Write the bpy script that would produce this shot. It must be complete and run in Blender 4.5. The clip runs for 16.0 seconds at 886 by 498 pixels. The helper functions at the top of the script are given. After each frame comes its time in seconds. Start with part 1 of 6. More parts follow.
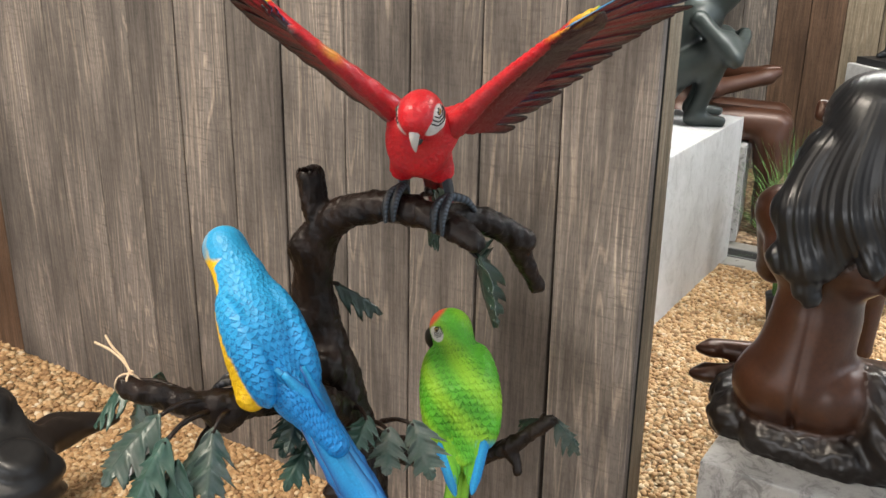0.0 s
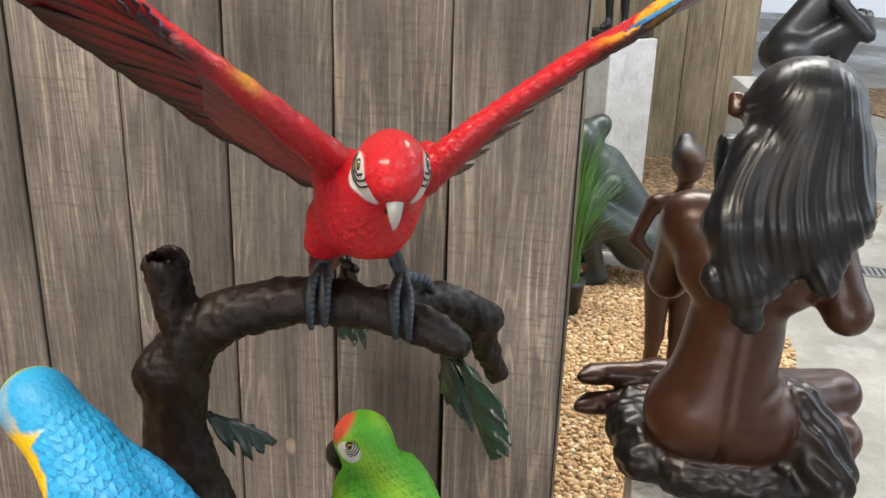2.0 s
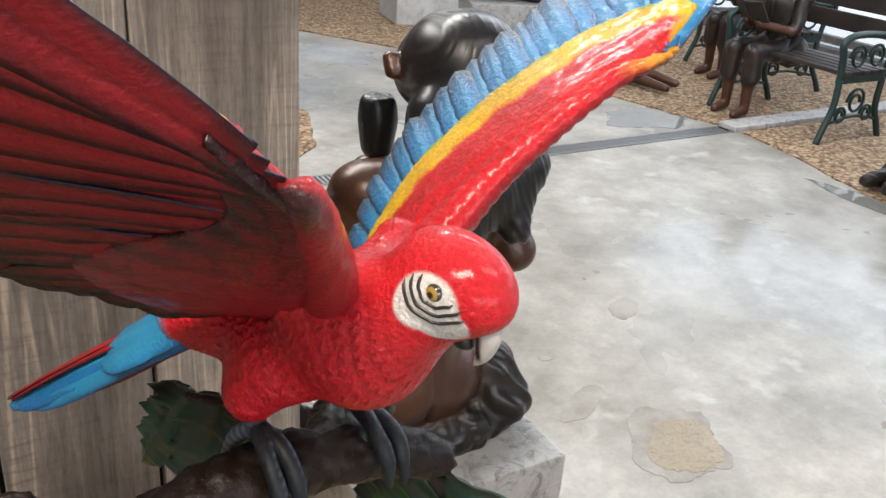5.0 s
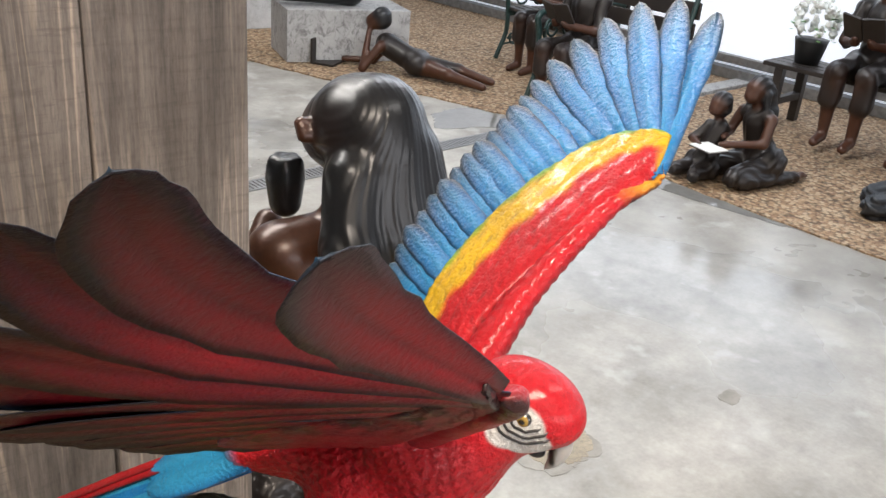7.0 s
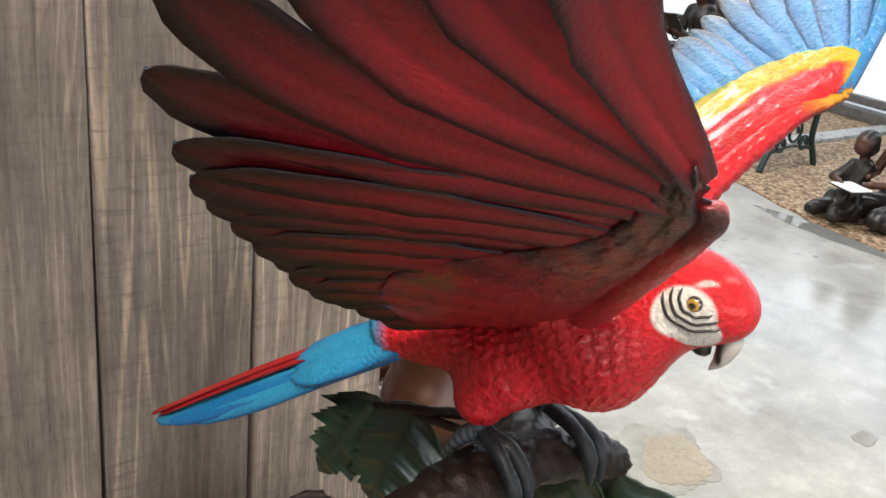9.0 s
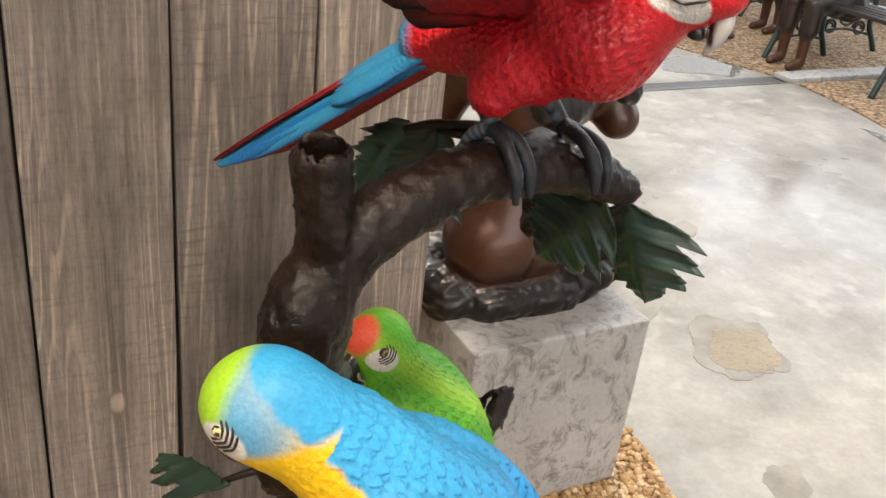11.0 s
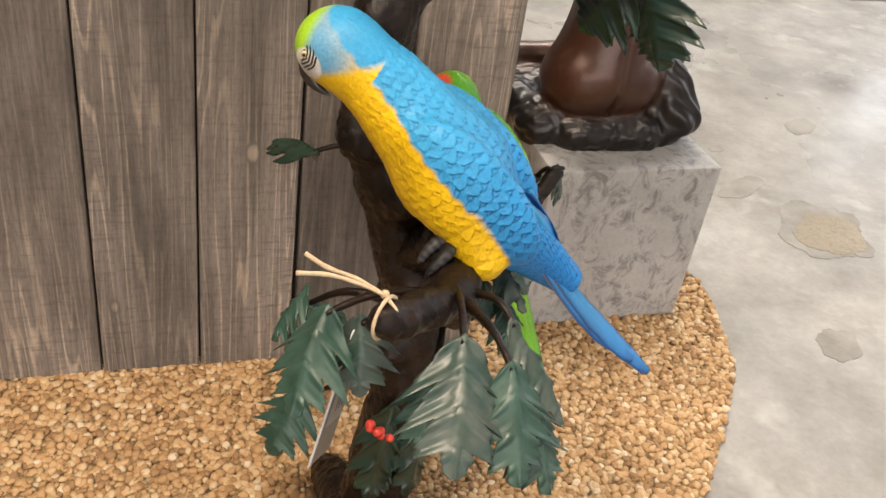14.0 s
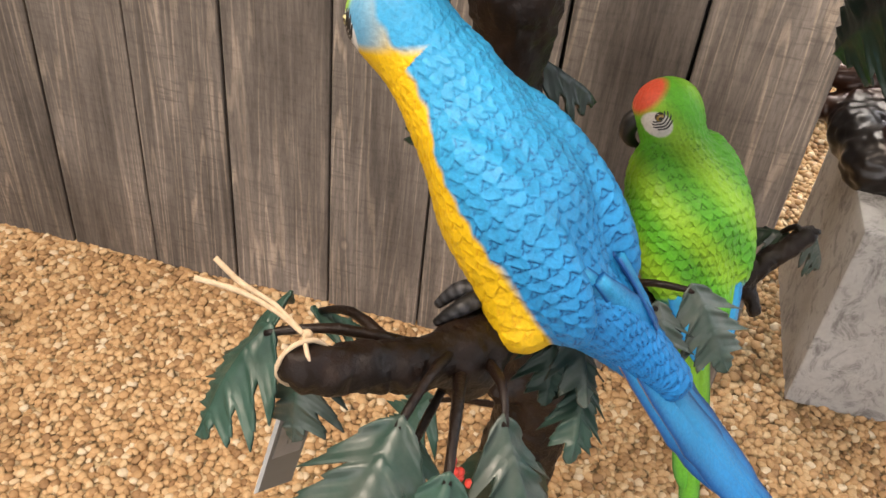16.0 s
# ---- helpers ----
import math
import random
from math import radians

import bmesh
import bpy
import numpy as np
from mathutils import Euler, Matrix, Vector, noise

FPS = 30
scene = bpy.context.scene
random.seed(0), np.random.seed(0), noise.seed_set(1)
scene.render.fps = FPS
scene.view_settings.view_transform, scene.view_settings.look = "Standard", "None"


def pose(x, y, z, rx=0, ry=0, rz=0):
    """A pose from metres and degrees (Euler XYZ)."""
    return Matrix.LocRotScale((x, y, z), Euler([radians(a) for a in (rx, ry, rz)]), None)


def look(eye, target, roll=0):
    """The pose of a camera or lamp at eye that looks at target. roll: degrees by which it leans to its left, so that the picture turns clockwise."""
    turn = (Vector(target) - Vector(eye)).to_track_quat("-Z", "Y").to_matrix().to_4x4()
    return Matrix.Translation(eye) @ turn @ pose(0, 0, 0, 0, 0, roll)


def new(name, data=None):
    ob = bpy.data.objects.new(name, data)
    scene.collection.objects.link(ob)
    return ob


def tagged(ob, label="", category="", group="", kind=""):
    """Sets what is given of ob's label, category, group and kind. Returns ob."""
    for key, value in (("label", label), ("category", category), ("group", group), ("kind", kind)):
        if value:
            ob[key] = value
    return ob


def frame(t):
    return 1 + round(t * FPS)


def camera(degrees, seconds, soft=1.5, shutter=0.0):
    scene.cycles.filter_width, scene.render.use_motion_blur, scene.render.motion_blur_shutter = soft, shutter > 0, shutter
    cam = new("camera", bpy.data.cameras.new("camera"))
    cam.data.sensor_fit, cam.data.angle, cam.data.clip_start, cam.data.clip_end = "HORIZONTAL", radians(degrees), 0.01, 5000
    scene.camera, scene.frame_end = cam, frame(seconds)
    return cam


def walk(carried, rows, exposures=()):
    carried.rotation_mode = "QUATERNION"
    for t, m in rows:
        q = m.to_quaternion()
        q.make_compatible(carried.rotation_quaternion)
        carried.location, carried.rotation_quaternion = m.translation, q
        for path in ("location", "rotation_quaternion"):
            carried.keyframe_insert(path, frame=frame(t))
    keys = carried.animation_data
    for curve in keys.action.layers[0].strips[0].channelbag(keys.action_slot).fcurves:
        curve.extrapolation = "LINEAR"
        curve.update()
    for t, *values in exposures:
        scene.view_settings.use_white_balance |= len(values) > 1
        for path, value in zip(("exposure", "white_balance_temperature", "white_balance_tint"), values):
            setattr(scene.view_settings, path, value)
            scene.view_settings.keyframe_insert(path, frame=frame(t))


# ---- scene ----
cam = camera(53.2, 16.0)
PATH = [
    (0, (0.021, 0.101, 1.486), (-1.017, 1.675, 0.819), 0.5),
    (0.5, (-0.11, 0.17, 1.484), (-1.014, 1.818, 0.801), 0.8),
    (1, (-0.269, 0.22, 1.483), (-0.978, 1.962, 0.802), 1.0),
    (1.5, (-0.378, 0.285, 1.466), (-0.911, 2.082, 0.769), 1.3),
    (2, (-0.5, 0.389, 1.462), (-0.875, 2.22, 0.751), 1.5),
    (2.5, (-0.602, 0.448, 1.463), (-0.778, 2.298, 0.722), 1.5),
    (3, (-0.731, 0.482, 1.46), (-0.594, 2.317, 0.675), 2.0),
    (3.5, (-0.813, 0.52, 1.465), (-0.428, 2.305, 0.649), 2.1),
    (4, (-0.869, 0.593, 1.466), (-0.298, 2.325, 0.647), 2.2),
    (4.5, (-0.908, 0.658, 1.477), (-0.165, 2.324, 0.657), 3.1),
    (5, (-0.967, 0.712, 1.496), (-0.021, 2.265, 0.663), 4.1),
    (5.2, (-0.992, 0.738, 1.5), (0.031, 2.232, 0.651), 4.4),
    (7.5, (-1.178, 0.791, 1.63), (0.11, 2.081, 0.807), 5.1),
    (8, (-1.204, 0.79, 1.606), (-0.01, 2.182, 0.809), 5.3),
    (8.5, (-1.199, 0.784, 1.553), (-0.049, 2.228, 0.782), 5.8),
    (9, (-1.188, 0.781, 1.498), (-0.087, 2.264, 0.729), 6.3),
    (9.5, (-1.176, 0.775, 1.438), (-0.121, 2.277, 0.645), 7.1),
    (10, (-1.173, 0.731, 1.4), (-0.182, 2.256, 0.567), 7.2),
    (12.5, (-1.279, 0.45, 1.299), (-0.443, 1.978, 0.317), 6.2),
    (13, (-1.317, 0.391, 1.293), (-0.452, 1.888, 0.288), 6.5),
    (13.5, (-1.315, 0.318, 1.295), (-0.507, 1.814, 0.243), 7.6),
    (14, (-1.205, 0.265, 1.313), (-0.627, 1.827, 0.206), 8.6),
    (14.5, (-1.088, 0.235, 1.299), (-0.788, 1.837, 0.139), 8.0),
    (15, (-1.006, 0.274, 1.262), (-0.899, 1.878, 0.073), 6.8),
    (15.5, (-0.921, 0.369, 1.262), (-1.023, 1.947, 0.037), 6.8),
    (16, (-0.87, 0.451, 1.284), (-1.174, 1.973, 0.023), 5.8),
]
walk(cam, [(t, look(eye, target, roll)) for t, eye, target, roll in PATH], [(0, -0.04, 6150, 8), (4, -0.03, 6050, 9), (7.5, -0.08, 6150, 11), (8.5, -0.06, 6150, 9), (9.5, 0.2, 6200, 8), (10, 0.15, 6350, 9), (12.5, 0.03, 6650, 12), (14, -0.1, 6750, 13), (15, -0.2, 6900, 16), (16, 0.0, 6500, 13)])

# ---------------------------------------------------------------- world and light
world = bpy.data.worlds.new("hall_daylight")
scene.world = world
world.use_nodes = True
wn = world.node_tree.nodes
sky = wn.new("ShaderNodeTexSky")
sky.sky_type, sky.sun_disc = "NISHITA", False
sky.sun_elevation, sky.sun_rotation = radians(48), radians(70)
world.node_tree.links.new(sky.outputs[0], wn["Background"].inputs[0])
wn["Background"].inputs[1].default_value = 0.1


def area(name, m, sx, sy, watts, colour):
    lamp = bpy.data.lights.new(name, "AREA")
    lamp.shape, lamp.size, lamp.size_y, lamp.energy, lamp.color = "RECTANGLE", sx, sy, watts, colour
    ob = new(name, lamp)
    ob.matrix_world = m
    return ob


# rows of hall lamps under the tent roof, and daylight through the pale tent wall
area("hall_lamp", pose(-1.9, 0.1, 3.25), 1.6, 0.5, 160, (1.0, 0.85, 0.68))
area("hall_lamp", pose(0.6, 0.3, 3.25), 1.6, 0.5, 26, (1.0, 0.94, 0.86))
area("hall_lamp", pose(2.4, 3.6, 3.25), 2.6, 0.7, 105, (0.97, 0.98, 1.0))
area("hall_lamp", pose(-0.6, 3.7, 3.25), 2.4, 0.6, 180, (1.0, 0.94, 0.84))
area("hall_lamp", pose(2.0, 7.6, 3.25), 3.0, 0.7, 80, (1.0, 0.96, 0.9))
area("daylight_fill", pose(5.6, 3.8, 2.2, 0, 68, 0), 2.0, 7.0, 95, (0.84, 0.92, 1.0))
# added unseen fill from behind the camera, to brighten the boards frontally
area("daylight_fill", pose(-1.5, -6.5, 2.0, 75, 0, 0), 8.0, 2.4, 330, (1.0, 0.97, 0.95))


# ---------------------------------------------------------------- node materials
class Nodes:
    def __init__(self, name):
        self.mat = bpy.data.materials.new(name)
        self.mat.use_nodes = True
        self.tree = self.mat.node_tree
        self.bsdf = self.tree.nodes["Principled BSDF"]

    def add(self, kind, **values):
        node = self.tree.nodes.new(kind)
        if "operation" in values:
            node.operation = values["operation"]
        if "blend_type" in values:
            node.blend_type = values["blend_type"]
        if "data_type" in values:
            node.data_type = values["data_type"]
        if "feature" in values:
            node.feature = values["feature"]
        return node

    def link(self, a, b):
        self.tree.links.new(a, b)

    def coords(self, scale=(1, 1, 1), kind="Object", shift=None):
        tc = self.add("ShaderNodeTexCoord")
        mp = self.add("ShaderNodeMapping")
        mp.inputs["Scale"].default_value = scale
        self.link(tc.outputs[kind], mp.inputs["Vector"])
        if shift is not None:
            self.link(shift, mp.inputs["Location"])
        return mp.outputs[0]

    def noise(self, vec, scale, detail=4, rough=0.55, dist=0.0):
        n = self.add("ShaderNodeTexNoise")
        for key, value in (("Scale", scale), ("Detail", detail), ("Roughness", rough), ("Distortion", dist)):
            n.inputs[key].default_value = value
        self.link(vec, n.inputs["Vector"])
        return n.outputs["Fac"]

    def voronoi(self, vec, scale, feature="F1", out="Distance", randomness=1.0):
        n = self.add("ShaderNodeTexVoronoi", feature=feature)
        n.inputs["Scale"].default_value = scale
        n.inputs["Randomness"].default_value = randomness
        self.link(vec, n.inputs["Vector"])
        return n.outputs[out]

    def ramp(self, fac, stops):
        r = self.add("ShaderNodeValToRGB")
        el = r.color_ramp.elements
        while len(el) < len(stops):
            el.new(0.5)
        for e, (pos, col) in zip(el, stops):
            e.position = pos
            e.color = (*col, 1) if isinstance(col, tuple) else (col, col, col, 1)
        self.link(fac, r.inputs[0])
        return r.outputs[0]

    def mix(self, fac, a, b, mode="MIX"):
        m = self.add("ShaderNodeMix", data_type="RGBA", blend_type=mode)
        for sock, val in ((m.inputs[0], fac), (m.inputs[6], a), (m.inputs[7], b)):
            if isinstance(val, (int, float)):
                sock.default_value = val
            elif isinstance(val, tuple):
                sock.default_value = (*val, 1)
            else:
                self.link(val, sock)
        return m.outputs[2]

    def math(self, op, a, b=0.0):
        m = self.add("ShaderNodeMath", operation=op)
        for sock, val in zip(m.inputs, (a, b)):
            if isinstance(val, (int, float)):
                sock.default_value = val
            else:
                self.link(val, sock)
        return m.outputs[0]

    def bump(self, height, strength, dist, prev=None):
        b = self.add("ShaderNodeBump")
        b.inputs["Strength"].default_value, b.inputs["Distance"].default_value = strength, dist
        self.link(height, b.inputs["Height"])
        if prev is not None:
            self.link(prev, b.inputs["Normal"])
        return b.outputs[0]

    def done(self, colour=None, rough=None, normal=None, metal=0.0, spec=0.5, coat=0.0, coat_rough=0.15):
        p = self.bsdf
        for key, val in (("Base Color", colour), ("Roughness", rough), ("Normal", normal), ("Metallic", metal), ("Specular IOR Level", spec), ("Coat Weight", coat), ("Coat Roughness", coat_rough)):
            if val is None:
                continue
            if isinstance(val, (int, float)):
                p.inputs[key].default_value = val
            elif isinstance(val, tuple):
                p.inputs[key].default_value = (*val, 1)
            else:
                self.link(val, p.inputs[key])
        if coat > 0.5 and normal is not None:
            self.link(normal, p.inputs["Coat Normal"])
        return self.mat


def plain(name, c1, c2, scale=6.0, rough=0.6, bump=0.3, bscale=60.0, metal=0.0, spec=0.5, dist=0.002, coat=0.0):
    n = Nodes(name)
    v = n.coords()
    big = n.noise(v, scale, 5)
    fine = n.noise(v, bscale, 6, 0.65)
    col = n.mix(n.ramp(big, ((0.3, 0.0), (0.7, 1.0))), c1, c2)
    col = n.mix(0.35, col, n.ramp(fine, ((0.25, 0.45), (0.75, 1.0))), "MULTIPLY")
    r = n.math("ADD", n.math("MULTIPLY", fine, 0.25), rough - 0.12)
    return n.done(col, r, n.bump(fine, bump, dist), metal, spec, coat)


def painted(name, rough, bump, bscale, stretch=(1, 1, 1), metal=0.0, coat=0.0, coat_rough=0.15, vary=0.25, dist=0.0012, spec=0.5):
    """Colour from the paint attribute laid on the mesh, with a fine brushed relief."""
    n = Nodes(name)
    at = n.add("ShaderNodeVertexColor")
    at.layer_name = "paint"
    v = n.coords(stretch)
    big = n.noise(v, 14.0, 4)
    fine = n.noise(v, bscale, 5, 0.6)
    col = n.mix(vary, at.outputs[0], n.ramp(big, ((0.3, 0.35), (0.7, 1.0))), "MULTIPLY")
    col = n.mix(vary, col, n.ramp(fine, ((0.3, 0.45), (0.65, 1.0))), "MULTIPLY")
    r = n.math("ADD", n.math("MULTIPLY", fine, 0.3), rough - 0.15)
    return n.done(col, r, n.bump(fine, bump, dist), metal, spec, coat, coat_rough)


def wood(name, dark, mid, light):
    n = Nodes(name)
    info = n.add("ShaderNodeObjectInfo")
    comb = n.add("ShaderNodeCombineXYZ")
    n.link(n.math("MULTIPLY", info.outputs["Random"], 37.0), comb.inputs[0])
    n.link(n.math("MULTIPLY", info.outputs["Random"], 91.0), comb.inputs[2])
    s = comb.outputs[0]
    rings = n.noise(n.coords((8.5, 8.5, 0.36), shift=s), 1.0, 3, 0.45, 0.35)
    saw = n.math("SINE", n.math("MULTIPLY", rings, 150.0))
    fibre = n.noise(n.coords((120, 120, 2.6), shift=s), 1.0, 5, 0.65)
    marks = n.noise(n.coords((14, 14, 105), shift=s), 1.0, 3, 0.7)
    patch = n.noise(n.coords((5, 5, 1.3), shift=s), 1.0, 4, 0.6)
    knots = n.voronoi(n.coords((4.6, 4.6, 2.6), shift=s), 1.0)
    col = n.mix(n.ramp(patch, ((0.3, 0.0), (0.72, 1.0))), dark, mid)
    col = n.mix(n.math("MULTIPLY", n.ramp(saw, ((0.62, 0.0), (1.0, 0.75))), n.ramp(patch, ((0.40, 0.05), (0.62, 0.9)))), col, light)
    col = n.mix(0.62, col, n.ramp(fibre, ((0.32, 0.40), (0.62, 1.05))), "MULTIPLY")
    streak = n.noise(n.coords((38, 38, 1.9), shift=s), 1.0, 6, 0.68, 0.9)
    col = n.mix(0.55, col, n.ramp(streak, ((0.36, 0.42), (0.56, 1.08))), "MULTIPLY")
    col = n.mix(0.18, col, n.ramp(marks, ((0.36, 0.35), (0.50, 1.0))), "MULTIPLY")
    grit = n.noise(n.coords((240, 240, 40), shift=s), 1.0, 3, 0.7)
    col = n.mix(0.4, col, n.ramp(grit, ((0.34, 0.45), (0.55, 1.05))), "MULTIPLY")
    sawn = n.math("MULTIPLY", n.ramp(marks, ((0.34, 1.0), (0.47, 0.0))), n.ramp(patch, ((0.45, 0.0), (0.62, 0.55))))
    col = n.mix(sawn, col, dark)
    stain_n = n.noise(n.coords((2.2, 2.2, 0.9), shift=s), 1.0, 5, 0.65)
    col = n.mix(0.6, col, n.ramp(stain_n, ((0.36, 0.42), (0.58, 1.0))), "MULTIPLY")
    col = n.mix(n.ramp(knots, ((0.0, 0.40), (0.03, 0.32), (0.055, 0.0))), col, light)
    col = n.mix(n.ramp(knots, ((0.045, 0.0), (0.058, 0.7), (0.075, 0.0))), col, dark)
    tone = n.ramp(info.outputs["Random"], ((0.0, 0.78), (1.0, 1.12)))
    col = n.mix(1.0, col, tone, "MULTIPLY")
    nor = n.bump(fibre, 0.5, 0.003)
    nor = n.bump(marks, 0.12, 0.003, nor)
    nor = n.bump(saw, 0.18, 0.002, nor)
    return n.done(col, n.math("ADD", n.math("MULTIPLY", fibre, 0.2), 0.62), nor, 0.0, 0.3)


def stones(name, stops, island=True):
    n = Nodes(name)
    v = n.coords()
    g = n.add("ShaderNodeNewGeometry")
    info = n.add("ShaderNodeObjectInfo")
    rnd = g.outputs["Random Per Island"] if island else info.outputs["Random"]
    fine = n.noise(v, 260, 4, 0.6)
    col = n.ramp(rnd, stops)
    col = n.mix(0.45, col, n.ramp(fine, ((0.3, 0.55), (0.7, 1.0))), "MULTIPLY")
    return n.done(col, 0.72, n.bump(fine, 0.4, 0.0015), 0.0, 0.35)


def gravel_sheet(name, c1, c2, c3, scale):
    n = Nodes(name)
    v = n.coords()
    cell = n.voronoi(v, scale, out="Color")
    d = n.voronoi(v, scale)
    sep = n.add("ShaderNodeSeparateColor")
    n.link(cell, sep.inputs[0])
    col = n.ramp(sep.outputs[0], ((0.0, c1), (0.5, c2), (1.0, c3)))
    big = n.noise(v, 1.7, 4)
    col = n.mix(0.5, col, n.ramp(big, ((0.3, 0.55), (0.7, 1.0))), "MULTIPLY")
    # gaps between the stones darkened, their shade painted on the flat sheet
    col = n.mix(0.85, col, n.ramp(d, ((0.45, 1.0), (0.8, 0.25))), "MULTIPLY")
    return n.done(col, 0.8, n.bump(d, 0.9, -0.012), 0.0, 0.3)


def concrete(name, c1, c2, pits=0.0, rough=0.55, pit_scale=26.0):
    n = Nodes(name)
    v = n.coords()
    big = n.noise(v, 1.3, 6, 0.6)
    mid = n.noise(v, 7.0, 6, 0.65)
    fine = n.noise(v, 90, 4, 0.6)
    col = n.mix(n.ramp(big, ((0.35, 0.0), (0.65, 1.0))), c1, c2)
    col = n.mix(0.4, col, n.ramp(mid, ((0.3, 0.5), (0.6, 1.0))), "MULTIPLY")
    col = n.mix(0.25, col, n.ramp(fine, ((0.3, 0.5), (0.7, 1.0))), "MULTIPLY")
    nor = n.bump(fine, 0.2, 0.001)
    if pits:
        p = n.noise(n.coords((1.0, 1.0, 0.75)), pit_scale, 8, 0.78, 0.8)
        mask = n.ramp(p, ((0.38, 1.0), (0.51, 0.0)))
        col = n.mix(n.math("MULTIPLY", mask, pits), col, (0.12, 0.115, 0.11))
        nor = n.bump(p, 0.7, 0.004, nor)
    r = n.ramp(mid, ((0.3, rough - 0.18), (0.7, rough + 0.12)))
    return n.done(col, r, nor, 0.0, 0.45)


def floor_concrete():
    n = Nodes("worn_concrete")
    v = n.coords()
    big = n.noise(v, 0.55, 5, 0.6, 0.4)
    mid = n.noise(v, 2.6, 7, 0.68)
    fine = n.noise(v, 60, 5, 0.6)
    blot = n.noise(v, 5.5, 3, 0.5)
    col = n.mix(n.ramp(mid, ((0.32, 0.0), (0.66, 1.0))), (0.205, 0.188, 0.160), (0.42, 0.40, 0.36))
    col = n.mix(n.ramp(blot, ((0.60, 0.0), (0.72, 0.5))), col, (0.56, 0.55, 0.52))
    col = n.mix(0.6, col, n.ramp(big, ((0.36, 0.55), (0.56, 1.0))), "MULTIPLY")
    col = n.mix(0.3, col, n.ramp(fine, ((0.3, 0.55), (0.7, 1.0))), "MULTIPLY")
    r = n.ramp(big, ((0.38, 0.16), (0.54, 0.48)))
    return n.done(col, r, n.bump(fine, 0.15, 0.001), 0.0, 0.5)


WOOD = wood("weathered_grey_board", (0.115, 0.098, 0.086), (0.31, 0.268, 0.236), (0.58, 0.475, 0.375))
WOOD_TAN = wood("pale_tan_board", (0.24, 0.19, 0.13), (0.36, 0.29, 0.20), (0.46, 0.38, 0.28))
WOOD_BROWN = wood("brown_board", (0.15, 0.085, 0.05), (0.26, 0.155, 0.095), (0.36, 0.24, 0.16))
GAP = plain("dark_gap", (0.012, 0.011, 0.010), (0.02, 0.018, 0.016), rough=0.9)
FLOOR = floor_concrete()
PEBBLE = stones("warm_pebble", ((0.0, (0.30, 0.175, 0.085)), (0.3, (0.50, 0.31, 0.15)), (0.65, (0.60, 0.395, 0.205)), (0.9, (0.66, 0.485, 0.285)), (1.0, (0.74, 0.62, 0.45))))
PEBBLE_ONE = stones("warm_pebble_single", ((0.0, (0.30, 0.20, 0.10)), (0.4, (0.52, 0.35, 0.18)), (0.75, (0.66, 0.48, 0.27)), (1.0, (0.78, 0.68, 0.52))), False)
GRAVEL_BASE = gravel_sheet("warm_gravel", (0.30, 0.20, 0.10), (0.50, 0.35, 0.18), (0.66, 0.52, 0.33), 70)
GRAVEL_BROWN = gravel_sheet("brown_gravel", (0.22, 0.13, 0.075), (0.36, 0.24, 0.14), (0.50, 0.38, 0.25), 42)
BLOCK = concrete("pitted_concrete", (0.37, 0.36, 0.345), (0.49, 0.48, 0.465), pits=0.8, rough=0.6, pit_scale=20)
BLOCK_PALE = concrete("pale_concrete", (0.52, 0.52, 0.51), (0.66, 0.66, 0.655), pits=0.25, rough=0.6, pit_scale=12)
BARK = plain("dark_bronze_bark", (0.004, 0.0028, 0.0024), (0.019, 0.010, 0.0065), 24, 0.36, 0.7, 80, 0.0, 0.22, 0.004, 0.04)
LEAF = plain("green_patina_leaf", (0.012, 0.040, 0.026), (0.042, 0.095, 0.074), 30, 0.44, 0.35, 220, 0.0, 0.45, 0.001, 0.08)
LEAF_PALE = plain("pale_patina_leaf", (0.018, 0.050, 0.038), (0.078, 0.096, 0.083), 34, 0.42, 0.35, 220, 0.0, 0.45, 0.001, 0.08)
LEAF_DARK = plain("deep_green_leaf", (0.006, 0.016, 0.010), (0.014, 0.040, 0.024), 26, 0.36, 0.3, 220, 0.0, 0.5, 0.001, 0.15)
TWINE = plain("pale_twine", (0.50, 0.36, 0.22), (0.66, 0.52, 0.36), 90, 0.85, 0.6, 400)
BERRY = plain("red_berry", (0.50, 0.03, 0.02), (0.68, 0.06, 0.04), 60, 0.35, 0.1, 200)
FEATHER = painted("painted_feather", 0.46, 0.8, 280, (1, 1, 1), 0.0, 0.06, 0.22, 0.42, 0.0014, 0.3)
FEATHER_GLOSS = painted("glossy_painted_feather", 0.40, 1.0, 230, (1, 1, 1), 0.0, 0.30, 0.14, 0.45, 0.0034, 0.3)
FEATHER_WET = painted("lacquered_flight_feather", 0.34, 1.0, 210, (1, 1, 1), 0.0, 0.55, 0.08, 0.32, 0.0030, 0.3)
SKIN = painted("bird_face_paint", 0.4, 0.1, 300, coat=0.2, vary=0.08)
BRONZE = painted("polished_bronze_patina", 0.36, 0.3, 110, metal=0.25, coat=0.12, coat_rough=0.16, vary=0.55)
BRONZE_FAR = painted("bronze_patina", 0.45, 0.3, 60, metal=0.2, coat=0.1, vary=0.3, dist=0.003)
IRON = plain("green_cast_iron", (0.006, 0.022, 0.020), (0.016, 0.045, 0.040), 8, 0.45, 0.4, 90)
SLAT = plain("dark_bench_wood", (0.014, 0.010, 0.008), (0.032, 0.024, 0.019), 5, 0.5, 0.4, 60)
BLACK = plain("black_plastic", (0.012, 0.012, 0.012), (0.022, 0.022, 0.022), 8, 0.5, 0.2, 60)
GRASS = plain("artificial_grass", (0.045, 0.16, 0.030), (0.16, 0.34, 0.07), 3, 0.5, 0.1, 80)
